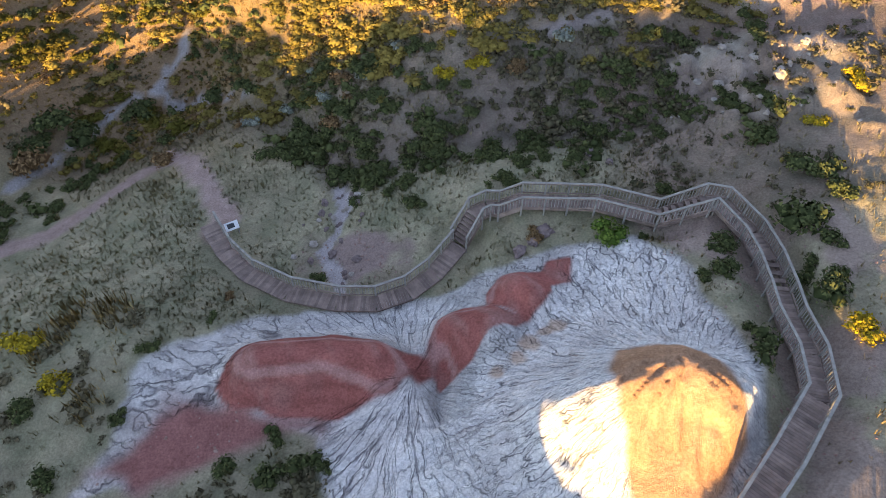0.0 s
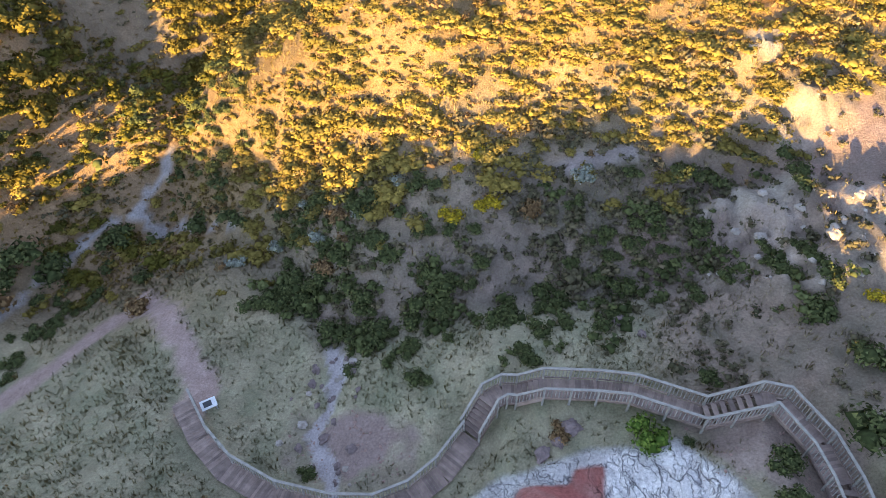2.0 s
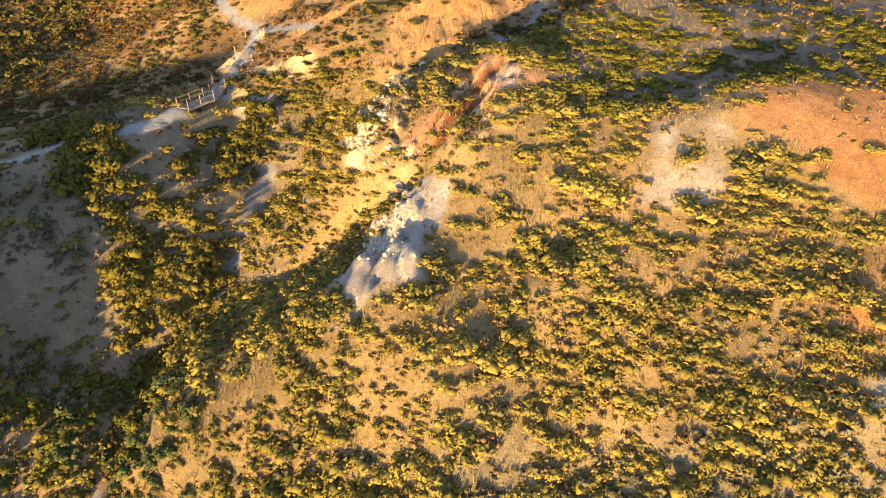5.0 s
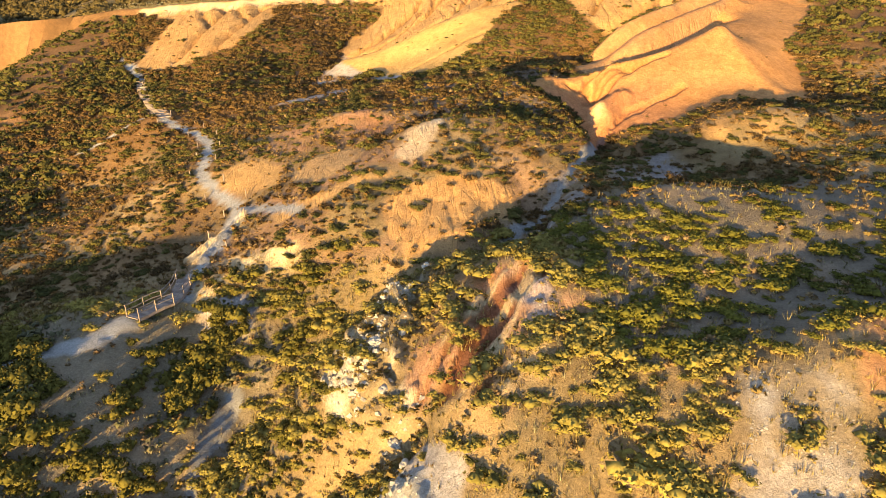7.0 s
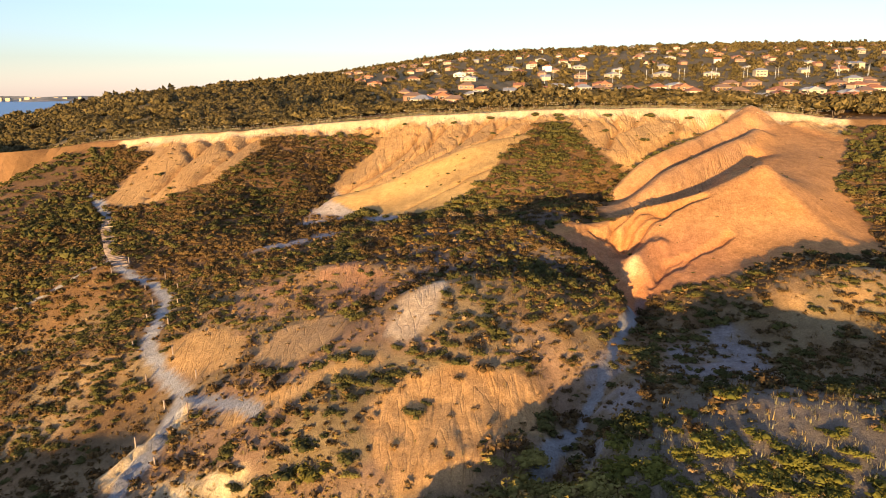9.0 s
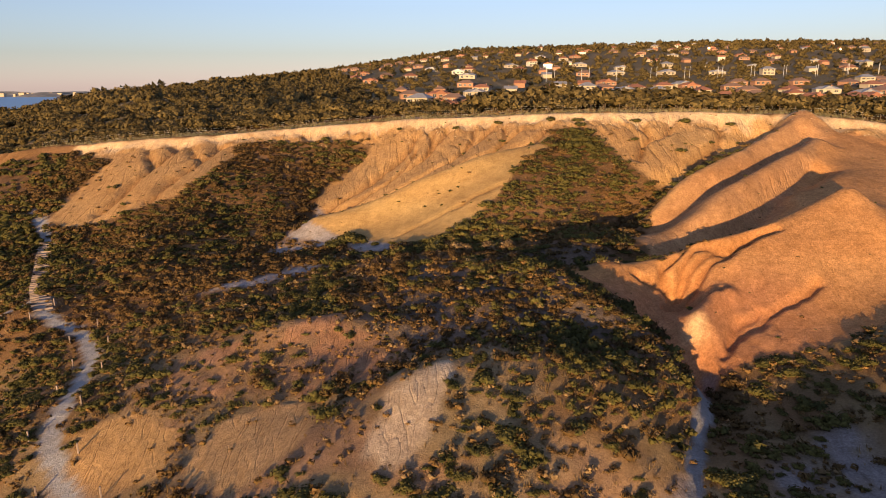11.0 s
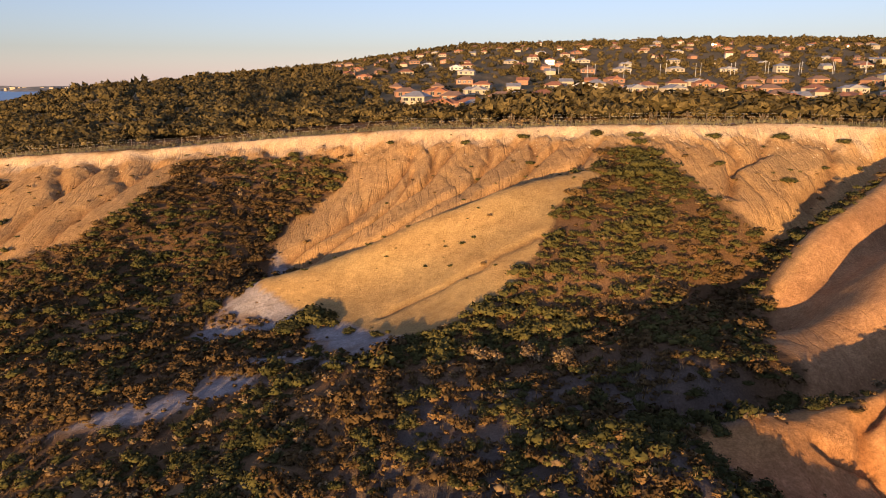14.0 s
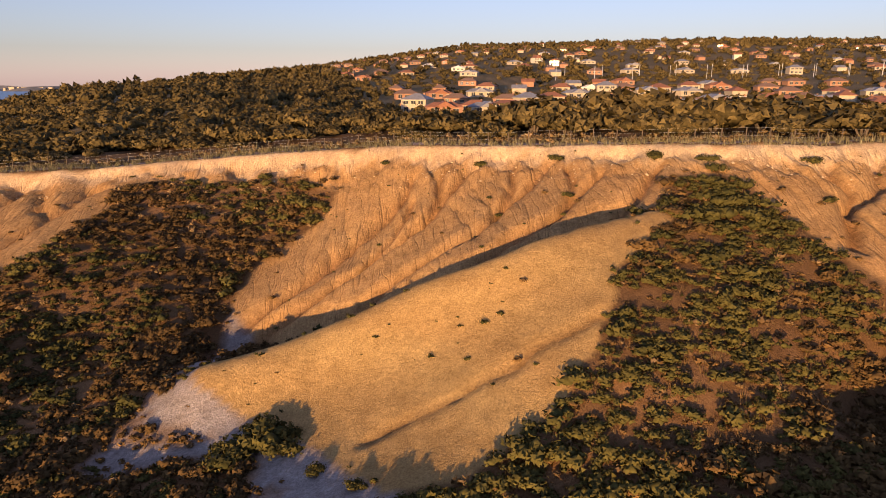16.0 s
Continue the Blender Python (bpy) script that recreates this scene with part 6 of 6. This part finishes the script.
def build_sign():
    x, y = -14.75, 31.2
    z = height(x, y)
    thing = tagged(new("information_sign"), "low tilted white information sign beside the path", "sign")
    part("panel", block(0.95, 0.6, 0.04), SIGN_FACE, thing, "white panel", at(x, y, z + 0.85, 0.5, 0.0, 0.6))
    part("picture", block(0.5, 0.34, 0.01), GLASS, thing, "dark picture bar", at(x - 0.05, y - 0.03, z + 0.882, 0.5, 0.0, 0.6))
    for side in (-0.35, 0.35):
        part("leg", block(0.07, 0.07, 0.95, 0.008), STEEL, thing, m=at(x + side * math.cos(0.5), y + side * math.sin(0.5), z + 0.38))


build_sign()


# ---- single shrubs and trees ----
def plant_data(name, shape, material):
    v, f, shade, normal = shape
    me = mesh_from(name, v, f, material, True, normal)
    a = me.attributes.new("tint", "FLOAT", "POINT")
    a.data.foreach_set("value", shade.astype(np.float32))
    return me


def limb(points, r0, r1, sides=6):
    """A tapered, bent round limb through points."""
    vs, fs = [], []
    n = len(points)
    for k, p in enumerate(points):
        r = r0 + (r1 - r0) * k / (n - 1)
        for s in range(sides):
            a = 2 * math.pi * s / sides
            vs.append((p[0] + r * math.cos(a), p[1] + r * math.sin(a), p[2]))
    for k in range(n - 1):
        for s in range(sides):
            t = (s + 1) % sides
            fs.append((k * sides + s, k * sides + t, (k + 1) * sides + t, (k + 1) * sides + s))
    fs.append(tuple(range((n - 1) * sides, n * sides)))
    return vs, fs


def stems(rng, count, high):
    out = []
    for _ in range(count):
        a, lean = rng.uniform(0, 6.28), rng.uniform(0.15, 0.55)
        pts = [(0.05 * math.cos(a), 0.05 * math.sin(a), -0.12)]
        for k in range(1, 4):
            pts.append((lean * k / 3 * math.cos(a) + rng.normal(0, 0.04), lean * k / 3 * math.sin(a) + rng.normal(0, 0.04), high * k / 3))
        out.append((*limb(pts, 0.055, 0.02), Matrix.Identity(4)))
    return join(out)


rng = np.random.RandomState(21)
BIG_LEAVES = [shrub_shape(rng, 480, 9, 0.85, 0.08) for _ in range(4)]
SHRUB_KINDS = {
    "green": ([plant_data("foliage", s, LEAF_FRESH) for s in BIG_LEAVES], "rounded dark green shrub on the slope"),
    "bright": ([plant_data("foliage", BIG_LEAVES[0], LEAF_BRIGHT)], "bright green rounded shrub at the head of the white clay"),
    "olive": ([plant_data("foliage", s, LEAF_BASIN) for s in BIG_LEAVES], "rounded olive-brown shrub on the bare sand"),
    "yellow": ([plant_data("foliage", s, LEAF_YELLOW) for s in BIG_LEAVES[:2]], "shrub with yellow flowers in dry grass"),
    "dry": ([plant_data("foliage", s, LEAF_DRY) for s in BIG_LEAVES[2:]], "leafless brown twiggy shrub"),
    "silver": ([plant_data("foliage", s, LEAF_SILVER) for s in BIG_LEAVES[1:3]], "silver-grey leaved shrub in the valley"),
}
STEMS = [data("branching_stem", stems(rng, 6, 0.55), BARK) for _ in range(3)]


def build_shrub(x, y, r, kind, tall=0.9):
    meshes, label = SHRUB_KINDS[kind]
    thing = tagged(new("shrub"), label, "shrub", "single shrubs")
    k = int(abs(x * 7 + y * 3))
    thing.matrix_basis = Matrix.LocRotScale((x, y, height(x, y) - 0.04), Euler((0, 0, x * 1.7 + y)), (r, r, r * tall))
    part("foliage", meshes[k % len(meshes)], None, thing)
    part("branching_stem", STEMS[k % 3], None, thing)


SHRUBS_GREEN = [(4.6, 31.9, 0.7), (9.9, 35.3, 0.7), (-8.3, 26.9, 0.6), (13.9, 29.6, 0.7), (20, 25.1, 1.6), (15.9, 24.4, 0.9), (19.9, 20.1, 1.2), (19.4, 21.8, 0.8), (19.9, 22.7, 0.6), (21.1, 23.6, 0.8), (20.7, 21.3, 0.5), (15, 18.2, 0.4), (15.3, 16.9, 1.0), (15.1, 22.4, 0.8), (14.1, 22, 0.5), (12, 26.1, 0.4), (-16.9, 20.4, 0.6), (-20.8, 13.1, 0.8), (-9, 15.2, 0.6), (-7.2, 13.5, 0.8), (-8.8, 13, 0.9), (-11.4, 13.5, 0.7), (-6, 13.2, 0.5), (-17.7, 16.3, 0.6), (-23.3, 17, 0.8), (-14, 22.9, 0.4)]
SHRUBS_VALLEY = [(22.1, 29, 1.3), (22.7, 27.2, 0.9), (21.3, 29.9, 0.7), (-11.8, 41, 1.0), (-5.7, 38.1, 0.9), (-4, 41, 1.0), (-24.1, 44.9, 0.8), (-32.6, 47, 1.9), (-28.8, 50.4, 1.6), (-35, 47.2, 1.9), (-20.8, 50.2, 1.3), (-17.2, 48.6, 1.2), ]
SHRUBS_BASIN = [(-7, 159.8, 0.6), (-9.4, 162.2, 0.6), (-14.7, 181.4, 0.9), (-13.1, 166.2, 1.9), (-14.6, 164.8, 1.5), (-11.9, 164.9, 1.3), (-13.9, 166.9, 0.9), (-12.2, 166.3, 0.9), (-15.4, 165.8, 0.8), (20, 135, 0.4), (12, 141, 0.6), (-30, 206, 0.9), (-22, 207.5, 0.8), (-8, 204.4, 0.7), (2, 199, 0.9), (9, 195, 0.8), (17, 190, 1.0), (21, 187.6, 0.8), (30, 187.4, 0.9), (38, 187.6, 1.1), (45, 187, 0.8), (28, 181, 0.7), (34, 178, 0.8), (40, 182, 0.6), (3, 190, 0.5), (9, 188.5, 0.6)]
for x, y, r in SHRUBS_GREEN + SHRUBS_VALLEY:
    build_shrub(x, y, r, "green", 0.85)
for p in CREEK_SHRUBS[:220]:
    build_shrub(float(p[0]), float(p[1]), float(p[3]), "green", 0.85)
build_shrub(10, 26.4, 1.1, "bright", 0.85)
for x, y, r in SHRUBS_BASIN:
    build_shrub(x, y, r, "olive", 0.8)
for x, y, r in [(20.4, 17.9, 0.9), (-25, 21.3, 1.1), (-21.6, 18.1, 0.9), (3.3, 44.5, 0.8), (2.2, 44.3, 0.7), (0.2, 43.6, 0.9), (0.6, 47.5, 0.5), (2.2, 48.6, 0.7), (23.5, 33, 0.7), (26.5, 36, 0.9)]:
    build_shrub(x, y, r, "yellow", 0.8)
for x, y, r in [(-35.3, 42, 1.8), (-23, 40.6, 1.1), (5.7, 27.4, 0.7), (-9, 42, 1.0), (5.8, 43.6, 0.9), (-13.5, 24.8, 0.4), (1, 152.5, 1.1), (6, 150.5, 1.0), (4.2, 152.5, 1.0), (-8.5, 46, 0.9)]:
    build_shrub(x, y, r, "dry", 1.0)
for x, y, r in [(-9.5, 44.5, 0.8), (-13, 45.5, 0.8), (-16, 44, 0.7), (-6.5, 45.5, 0.7), (-3.5, 47.3, 0.7), (9.3, 45.5, 1.0), (-11, 48, 0.6)]:
    build_shrub(x, y, r, "silver", 1.0)


def rock_shape(seed, rough=0.3):
    """A weathered boulder of one metre: a rounded block broken by noise."""
    bm = bmesh.new()
    bmesh.ops.create_icosphere(bm, subdivisions=3, radius=0.5)
    for v in bm.verts:
        n = noise.fractal(v.co * 2.2 + Vector((seed, 0, 0)), 0.8, 2.1, 4)
        v.co *= 1 + rough * n + 0.16 * noise.cell(v.co * 2.6 + Vector((seed, 3, 1)))
        v.co.z *= 0.75
    me = bpy.data.meshes.new("boulder")
    bm.to_mesh(me)
    bm.free()
    return me


PALE_BOULDERS = [rock_shape(k * 5.3) for k in range(3)]
DARK_BOULDERS = [rock_shape(k * 7.1 + 40, 0.45) for k in range(3)]
for me in PALE_BOULDERS:
    me.materials.append(ROCK_PALE)
for me in DARK_BOULDERS:
    me.materials.append(ROCK_DARK)


def build_boulder(x, y, size, dark, k):
    ob = tagged(new("boulder", (DARK_BOULDERS if dark else PALE_BOULDERS)[k % 3]), "dark weathered boulder on the grassy bank" if dark else "pale weathered boulder on the rocky bank", "boulder", "boulders")
    ob.matrix_basis = Matrix.LocRotScale((x, y, height(x, y) + 0.15 * size), Euler((0, 0, k * 2.1)), (size * 0.8, size * 0.6, size * 0.6))


for k, (x, y, size) in enumerate([(6.3, 27.6, 1.3), (5.6, 26.9, 0.9), (4.7, 26.3, 1.2), (10.2, 34.5, 1.1), (11.2, 33.3, 0.7), (-7.6, 29.2, 0.9), (-5.8, 28.2, 0.8), (-9, 28.6, 0.7), (-6.6, 27.4, 0.6)]):
    build_boulder(x, y, size, True, k)
brng = np.random.RandomState(61)
for k in range(34):
    y = brng.uniform(25.8, 35)
    x = float(np.interp(y, [25.4, 26.9, 29.5, 31.2, 33.7, 35.5], [-6.5, -6.9, -8.4, -7.4, -7.1, -7.8])) + brng.normal(0, 1.0)
    build_boulder(x, y, brng.uniform(0.25, 0.8), k % 3 > 0, k)
for k, (x, y, size) in enumerate([(19.6, 39.5, 1.1), (21.8, 40.5, 0.9), (22.6, 37.8, 1.4), (18.5, 40.6, 0.8), (17, 37.6, 0.9), (23.4, 38.6, 0.7), (20.2, 42.3, 0.8), (21, 36.2, 0.6), (24.6, 40, 1.0), (18.9, 37.9, 0.6), (-4.6, 78, 1.2), (-5.4, 80.5, 1.0), (-6.1, 84, 1.3), (-5.2, 87.5, 0.9), (-3.9, 75.3, 0.9), (-6.8, 88.8, 1.0), (-3.6, 91.6, 1.2), (-2.8, 94, 1.1)]):
    build_boulder(x, y, size, False, k)


def build_tree_kinds():
    kinds = []
    trng = np.random.RandomState(33)
    for _ in range(6):
        crown = shrub_shape(trng, 560, 12, 0.62, 0.09)
        crown[0][:, 2] += 0.18
        limbs = []
        for _ in range(5):
            a, lean = trng.uniform(0, 6.28), trng.uniform(0.2, 0.6)
            limbs.append((*limb([(0, 0, -0.15), (0.1 * math.cos(a), 0.1 * math.sin(a), 0.15), (lean * math.cos(a), lean * math.sin(a), 0.45 + 0.2 * trng.rand())], 0.05, 0.015), Matrix.Identity(4)))
        kinds.append((plant_data("crown", crown, LEAF_TREE), data("trunk", join(limbs), BARK)))
    return kinds


TREE_KINDS = build_tree_kinds()


def build_tree(x, y, r, tall, k):
    thing = tagged(new("tree"), "low spreading coastal tree with a domed crown", "tree", "trees behind the cliff edge")
    thing.matrix_basis = Matrix.LocRotScale((x, y, height(x, y) - 0.05), Euler((0, 0, k * 1.9)), (r, r, tall))
    part("crown", TREE_KINDS[k % 6][0], None, thing)
    part("trunk", TREE_KINDS[k % 6][1], None, thing)


trng = np.random.RandomState(5)
for k in range(150):
    x = -95 + 190 * (k + trng.rand()) / 150
    back = trng.uniform(8, 34)
    y = float(np.interp(x, RIM_X, RIM_Y)) + back + (6 if x < -10 else 0)
    r = trng.uniform(1.3, 2.6) * (1 + back / 45) * (1.0 if x < 8 else 1.45)
    build_tree(x, y, r, r * trng.uniform(0.75, 1.05), k)


# ---- country beyond: woods, houses, road, railway masts, coast ----
def suburb(x, y):
    """Share of built-up ground, 0 to 1."""
    d = np.maximum(y - 130, 1)
    t = x / d
    return smooth(-0.16, -0.02, t + 0.0 * d) * smooth(175, 215, d) + smooth(-0.22, -0.14, t) * smooth(600, 800, d)


def woods(x, y):
    built = np.clip(suburb(x, y), 0, 1)
    clump = smooth(-0.45, 0.25, fbm(x * 0.03, y * 0.03, 3, 131))
    return (1 - 0.42 * built) * (0.45 + 0.55 * clump) * (ground_at(x, y) > SEA + 3) * (-rim_gap(x, y) > 26)


def fan_scatter(count, d0, d1, t0, t1, cover, seed, size, tall):
    r = np.random.RandomState(seed)
    d = np.sqrt(r.uniform(d0 ** 2, d1 ** 2, count))
    x, y = d * r.uniform(t0, t1, count), 130 + d
    ok = r.uniform(0, 1, count) < cover(x, y)
    x, y = x[ok], y[ok]
    n = len(x)
    s = r.uniform(size[0], size[1], n) * (1 - 0.35 * np.clip(suburb(x, y), 0, 1) * smooth(1450, 1250, y))
    return np.column_stack([x, y, ground_at(x, y) - 0.1 * s, s, s * r.uniform(tall[0], tall[1], n), r.uniform(0, 6.28, n), np.clip(r.normal(0.5, 0.28, n), 0, 1)])


FAR_CROWNS = [shrub_shape(rng, 80, 6, 0.95, 0.14, 0.4) for _ in range(6)]
DISTANT = [shrub_shape(rng, 26, 3, 0.95, 0.24, 0.0) for _ in range(6)]
many("near_woods", FAR_CROWNS, fan_scatter(2600, 85, 260, -1.0, 0.85, woods, 41, (1.4, 3.8), (0.7, 1.0)), LEAF_TREE, "dense olive-brown coastal woodland behind the cliff", "trees")
many("far_woods", FAR_CROWNS, fan_scatter(3800, 250, 620, -1.0, 0.8, woods, 42, (2.2, 6.0), (0.8, 1.1)), LEAF_TREE, "olive-brown woodland around the houses", "trees")
many("hill_woods", DISTANT, fan_scatter(8800, 600, 1650, -0.75, 0.8, woods, 43, (3.5, 9.5), (0.8, 1.3)), LEAF_TREE, "far trees among the houses on the hill", "trees")


def hip_roof(w, d, h, over=0.5):
    x, y = w / 2 + over, d / 2 + over
    r = max(0.1, x - y)
    v = [(-x, -y, 0), (x, -y, 0), (x, y, 0), (-x, y, 0), (-r, 0, h), (r, 0, h), (-x, -y, -0.2), (x, -y, -0.2), (x, y, -0.2), (-x, y, -0.2)]
    f = [(0, 1, 5, 4), (1, 2, 5), (2, 3, 4, 5), (3, 0, 4), (0, 6, 7, 1), (1, 7, 8, 2), (2, 8, 9, 3), (3, 9, 6, 0), (9, 8, 7, 6)]
    return v, f


def gable_roof(w, d, h, over=0.5):
    x, y = w / 2 + over, d / 2 + over
    v = [(-x, -y, 0), (x, -y, 0), (x, y, 0), (-x, y, 0), (0, -y, h), (0, y, h), (-x, -y, -0.2), (x, -y, -0.2), (x, y, -0.2), (-x, y, -0.2)]
    f = [(0, 4, 5, 3), (1, 2, 5, 4), (0, 1, 4), (2, 3, 5), (0, 6, 7, 1), (1, 7, 8, 2), (2, 8, 9, 3), (3, 9, 6, 0), (9, 8, 7, 6)]
    return v, f


def build_house(w, d, h, wall, roof, gable, label):
    thing = tagged(new("house"), label, "house", "houses on the hillside")
    part("wall", block(w, d, h + 1.5), wall, thing, m=at(0, 0, (h - 1.5) / 2))
    part("roof", gable_roof(w * 0.5, d, 2.0) if gable else hip_roof(w, d, 2.2), roof, thing, m=at(0, 0, h + 0.2))
    if gable:
        part("side_roof", hip_roof(w, d * 0.7, 1.6), roof, thing, m=at(0, 0.6, h + 0.2))
    storeys = 2 if h > 4 else 1
    for s in range(storeys):
        for k in range(3):
            x = (k - 1) * w * 0.3
            tall = 1.3 if (k or s) else 2.0
            win = part("window", block(1.9, 0.08, tall), GLASS, thing, m=at(x, -d / 2 - 0.03, 1.5 + 2.7 * s))
            part("frame", join([(*block(2.1, 0.06, 0.12), at(0, -0.04, tall / 2)), (*block(2.1, 0.06, 0.12), at(0, -0.04, -tall / 2)), (*block(0.1, 0.06, tall), at(0, -0.04, 0))]), WHITE_WALL, win)
    part("chimney", block(0.7, 0.7, 1.6), BRICK_WALL, thing, m=at(w * 0.22, d * 0.2, h + 1.8))
    thing.matrix_basis = at(0, 0, -900)
    return thing


HOUSES = [
    build_house(11.5, 8, 2.7, CREAM_WALL, TERRACOTTA, False, "cream rendered house with a terracotta tiled roof"),
    build_house(13, 8, 2.7, BRICK_WALL, TERRACOTTA, True, "brown brick house with an orange tiled roof"),
    build_house(10.5, 8, 5.2, CREAM_WALL, GREY_ROOF, False, "two-storey cream house with a grey roof"),
    build_house(12, 8, 2.7, WHITE_WALL, PALE_ROOF, True, "white house with a pale metal roof"),
    build_house(12, 7.5, 2.7, BRICK_WALL, BROWN_ROOF, False, "brick house with a dark brown tiled roof"),
    build_house(10, 8, 5.2, WHITE_WALL, TERRACOTTA, True, "two-storey white house with a red tiled roof"),
    build_house(14, 8, 2.7, CREAM_WALL, GREY_ROOF, True, "long cream house with a grey sheet roof"),
]
hrng = np.random.RandomState(77)
used = []
for d in (248, 275, 305, 335, 372, 410, 450, 560, 605, 650, 700, 755, 815, 880, 950, 1020, 1100, 1190, 1290, 1400):
    step = 19 if d < 500 else 24 + d * 0.016
    t0 = -0.10 if d < 500 else -0.17
    x = t0 * d
    while x < 0.72 * d:
        x += step * hrng.uniform(0.85, 1.5)
        y = 130 + d + hrng.uniform(-0.03, 0.03) * d
        if hrng.rand() < (0.15 if d < 500 else 0.25) or (480 < d < 540) or fbm(np.array([x * 0.012]), np.array([y * 0.012]), 2, 211)[0] < -0.4:
            continue
        turn = hrng.choice([0.0, 0.25, -0.3, 1.45]) + hrng.uniform(-0.15, 0.15)
        k = int(hrng.choice(7, p=[0.22, 0.2, 0.05, 0.04, 0.28, 0.01, 0.2]))
        spot = at(x, y, height(x, y) - 0.1, turn) @ Matrix.Scale(1.0, 4)
        if HOUSES[k].name in used:
            copy_thing(HOUSES[k], spot)
        else:
            HOUSES[k].matrix_basis = spot
            used.append(HOUSES[k].name)


def ribbon(line, half, lift):
    """A paved strip that follows the ground along a line in plan."""
    pts = [p for p, _, _ in along([(x, y, 0) for x, y in line], 3.0)]
    vs, fs = [], []
    for k, p in enumerate(pts):
        q = pts[min(k + 1, len(pts) - 1)] - pts[max(k - 1, 0)]
        n = Vector((-q.y, q.x, 0)).normalized() * half
        for e in (p - n, p + n):
            vs.append((e.x, e.y, height(e.x, e.y) + lift))
    for k in range(len(pts) - 1):
        fs.append((2 * k, 2 * k + 1, 2 * k + 3, 2 * k + 2))
    return vs, fs


tagged(new("road", data("road", ribbon([(24, 352), (30, 372), (40, 400), (56, 430), (66, 470), (60, 520)], 4.5, 0.25), ASPHALT)), "grey asphalt street between the houses", "road", kind="structure")


def build_hall():
    x, y = 22.0, 345.0
    z = height(x, y)
    thing = tagged(new("hall"), "long low white hall with a red roof", "building")
    part("wall", block(11, 7, 4.2), WHITE_WALL, thing, m=at(x, y, z + 1.7))
    part("roof", hip_roof(11, 7, 1.2), TERRACOTTA, thing, m=at(x, y, z + 4.0))
    for k in range(4):
        part("window", block(1.8, 0.1, 1.3), GLASS, thing, m=at(x - 4.2 + 2.8 * k, y - 3.52, z + 2.0))


build_hall()


def build_mast(x, y):
    z = height(x, y)
    thing = tagged(new("railway_mast"), "pale steel railway mast with a short arm", "mast", "railway masts")
    part("pole", block(0.32, 0.32, 10.5, 0.08), STEEL, thing, m=at(x, y, z + 4.7))
    part("arm", block(0.12, 1.6, 0.12), STEEL, thing, m=at(x, y - 1.2, z + 9.0))


for k in range(14):
    build_mast(90 + 29 * k, 632 + 3.5 * k)
    build_mast(99 + 29 * k, 645 + 3.5 * k)


def build_fence():
    thing = tagged(new("fence"), "low post and wire fence along the cliff top", "fence")
    line = [(x, y + 4.2, 0) for x, y, z in RIM[1:-1]]
    post = data("post", block(0.09, 0.09, 1.4, 0.012), BARK)
    tops = []
    for p, yaw, _ in along(line, 2.4):
        z = height(p.x, p.y)
        part("post", post, None, thing, m=at(p.x, p.y, z + 0.55, yaw))
        tops.append((p.x, p.y, z))
    for rise in (0.45, 0.85, 1.2):
        part("wire", join([beam((a[0], a[1], a[2] + rise), (b[0], b[1], b[2] + rise), 0.006, 0.006) for a, b in zip(tops, tops[1:])]), STEEL, thing)


build_fence()


def build_path_posts():
    """Short marker posts beside the pale track."""
    post = data("marker_post", block(0.12, 0.12, 0.9, 0.015), WOOD)
    for side in (-1.5, 1.5):
        line = offset([(x, y, 0) for x, y in TRACK_TOP[0][4:13]], side)
        for p, yaw, _ in along(line, 6.5):
            ob = tagged(new("marker_post", post), "short timber marker post beside the pale track", "post", "track posts")
            ob.matrix_basis = at(p.x, p.y, height(p.x, p.y) + 0.4, yaw)


build_path_posts()


def build_path_steps():
    """Sleepers laid across the steep end of the track."""
    thing = tagged(new("path_steps"), "timber sleeper steps across the steep pale track", "steps")
    sleeper = data("sleeper", block(0.2, 2.0, 0.22), WOOD)
    for p, yaw, _ in along([(x, y, 0) for x, y in TRACK_TOP[0][1:5]], 0.85):
        part("sleeper", sleeper, None, thing, m=at(p.x, p.y, height(p.x, p.y) + 0.06, yaw))


build_path_steps()


def build_coast():
    """The low far shore with its pale buildings."""
    crng = np.random.RandomState(9)
    vs, fs = [], []
    n = 60
    for k in range(n + 1):
        x = -3700 + 2600 * k / n
        y = 4550 + 120 * math.sin(k * 0.4)
        high = SEA + 26 + 8 * vnoise(np.array([k * 0.35]), np.array([0.5]), 3)[0] + 8 * k / n
        vs += [(x, y, SEA - 1), (x, y + 30, SEA + 6), (x, y + 160, high)]
    for k in range(n):
        for j in range(2):
            a = k * 3 + j
            fs.append((a, a + 3, a + 4, a + 1))
    tagged(new("far_shore", data("far_shore", (vs, fs), FAR_SHORE)), "low far shore across the bay", "shore", kind="structure")
    for k in range(42):
        x = -3550 + 1900 * crng.rand()
        w, h = crng.uniform(14, 45), crng.uniform(5, 14)
        ob = tagged(new("distant_building", data("distant_building", block(w, 20, h + 12, 2.0), CREAM_WALL)), "pale distant building on the far shore", "building", "buildings on the far shore")
        ob.matrix_basis = at(x, 4560 + 40 * crng.rand(), SEA + 8 + h / 2)


build_coast()
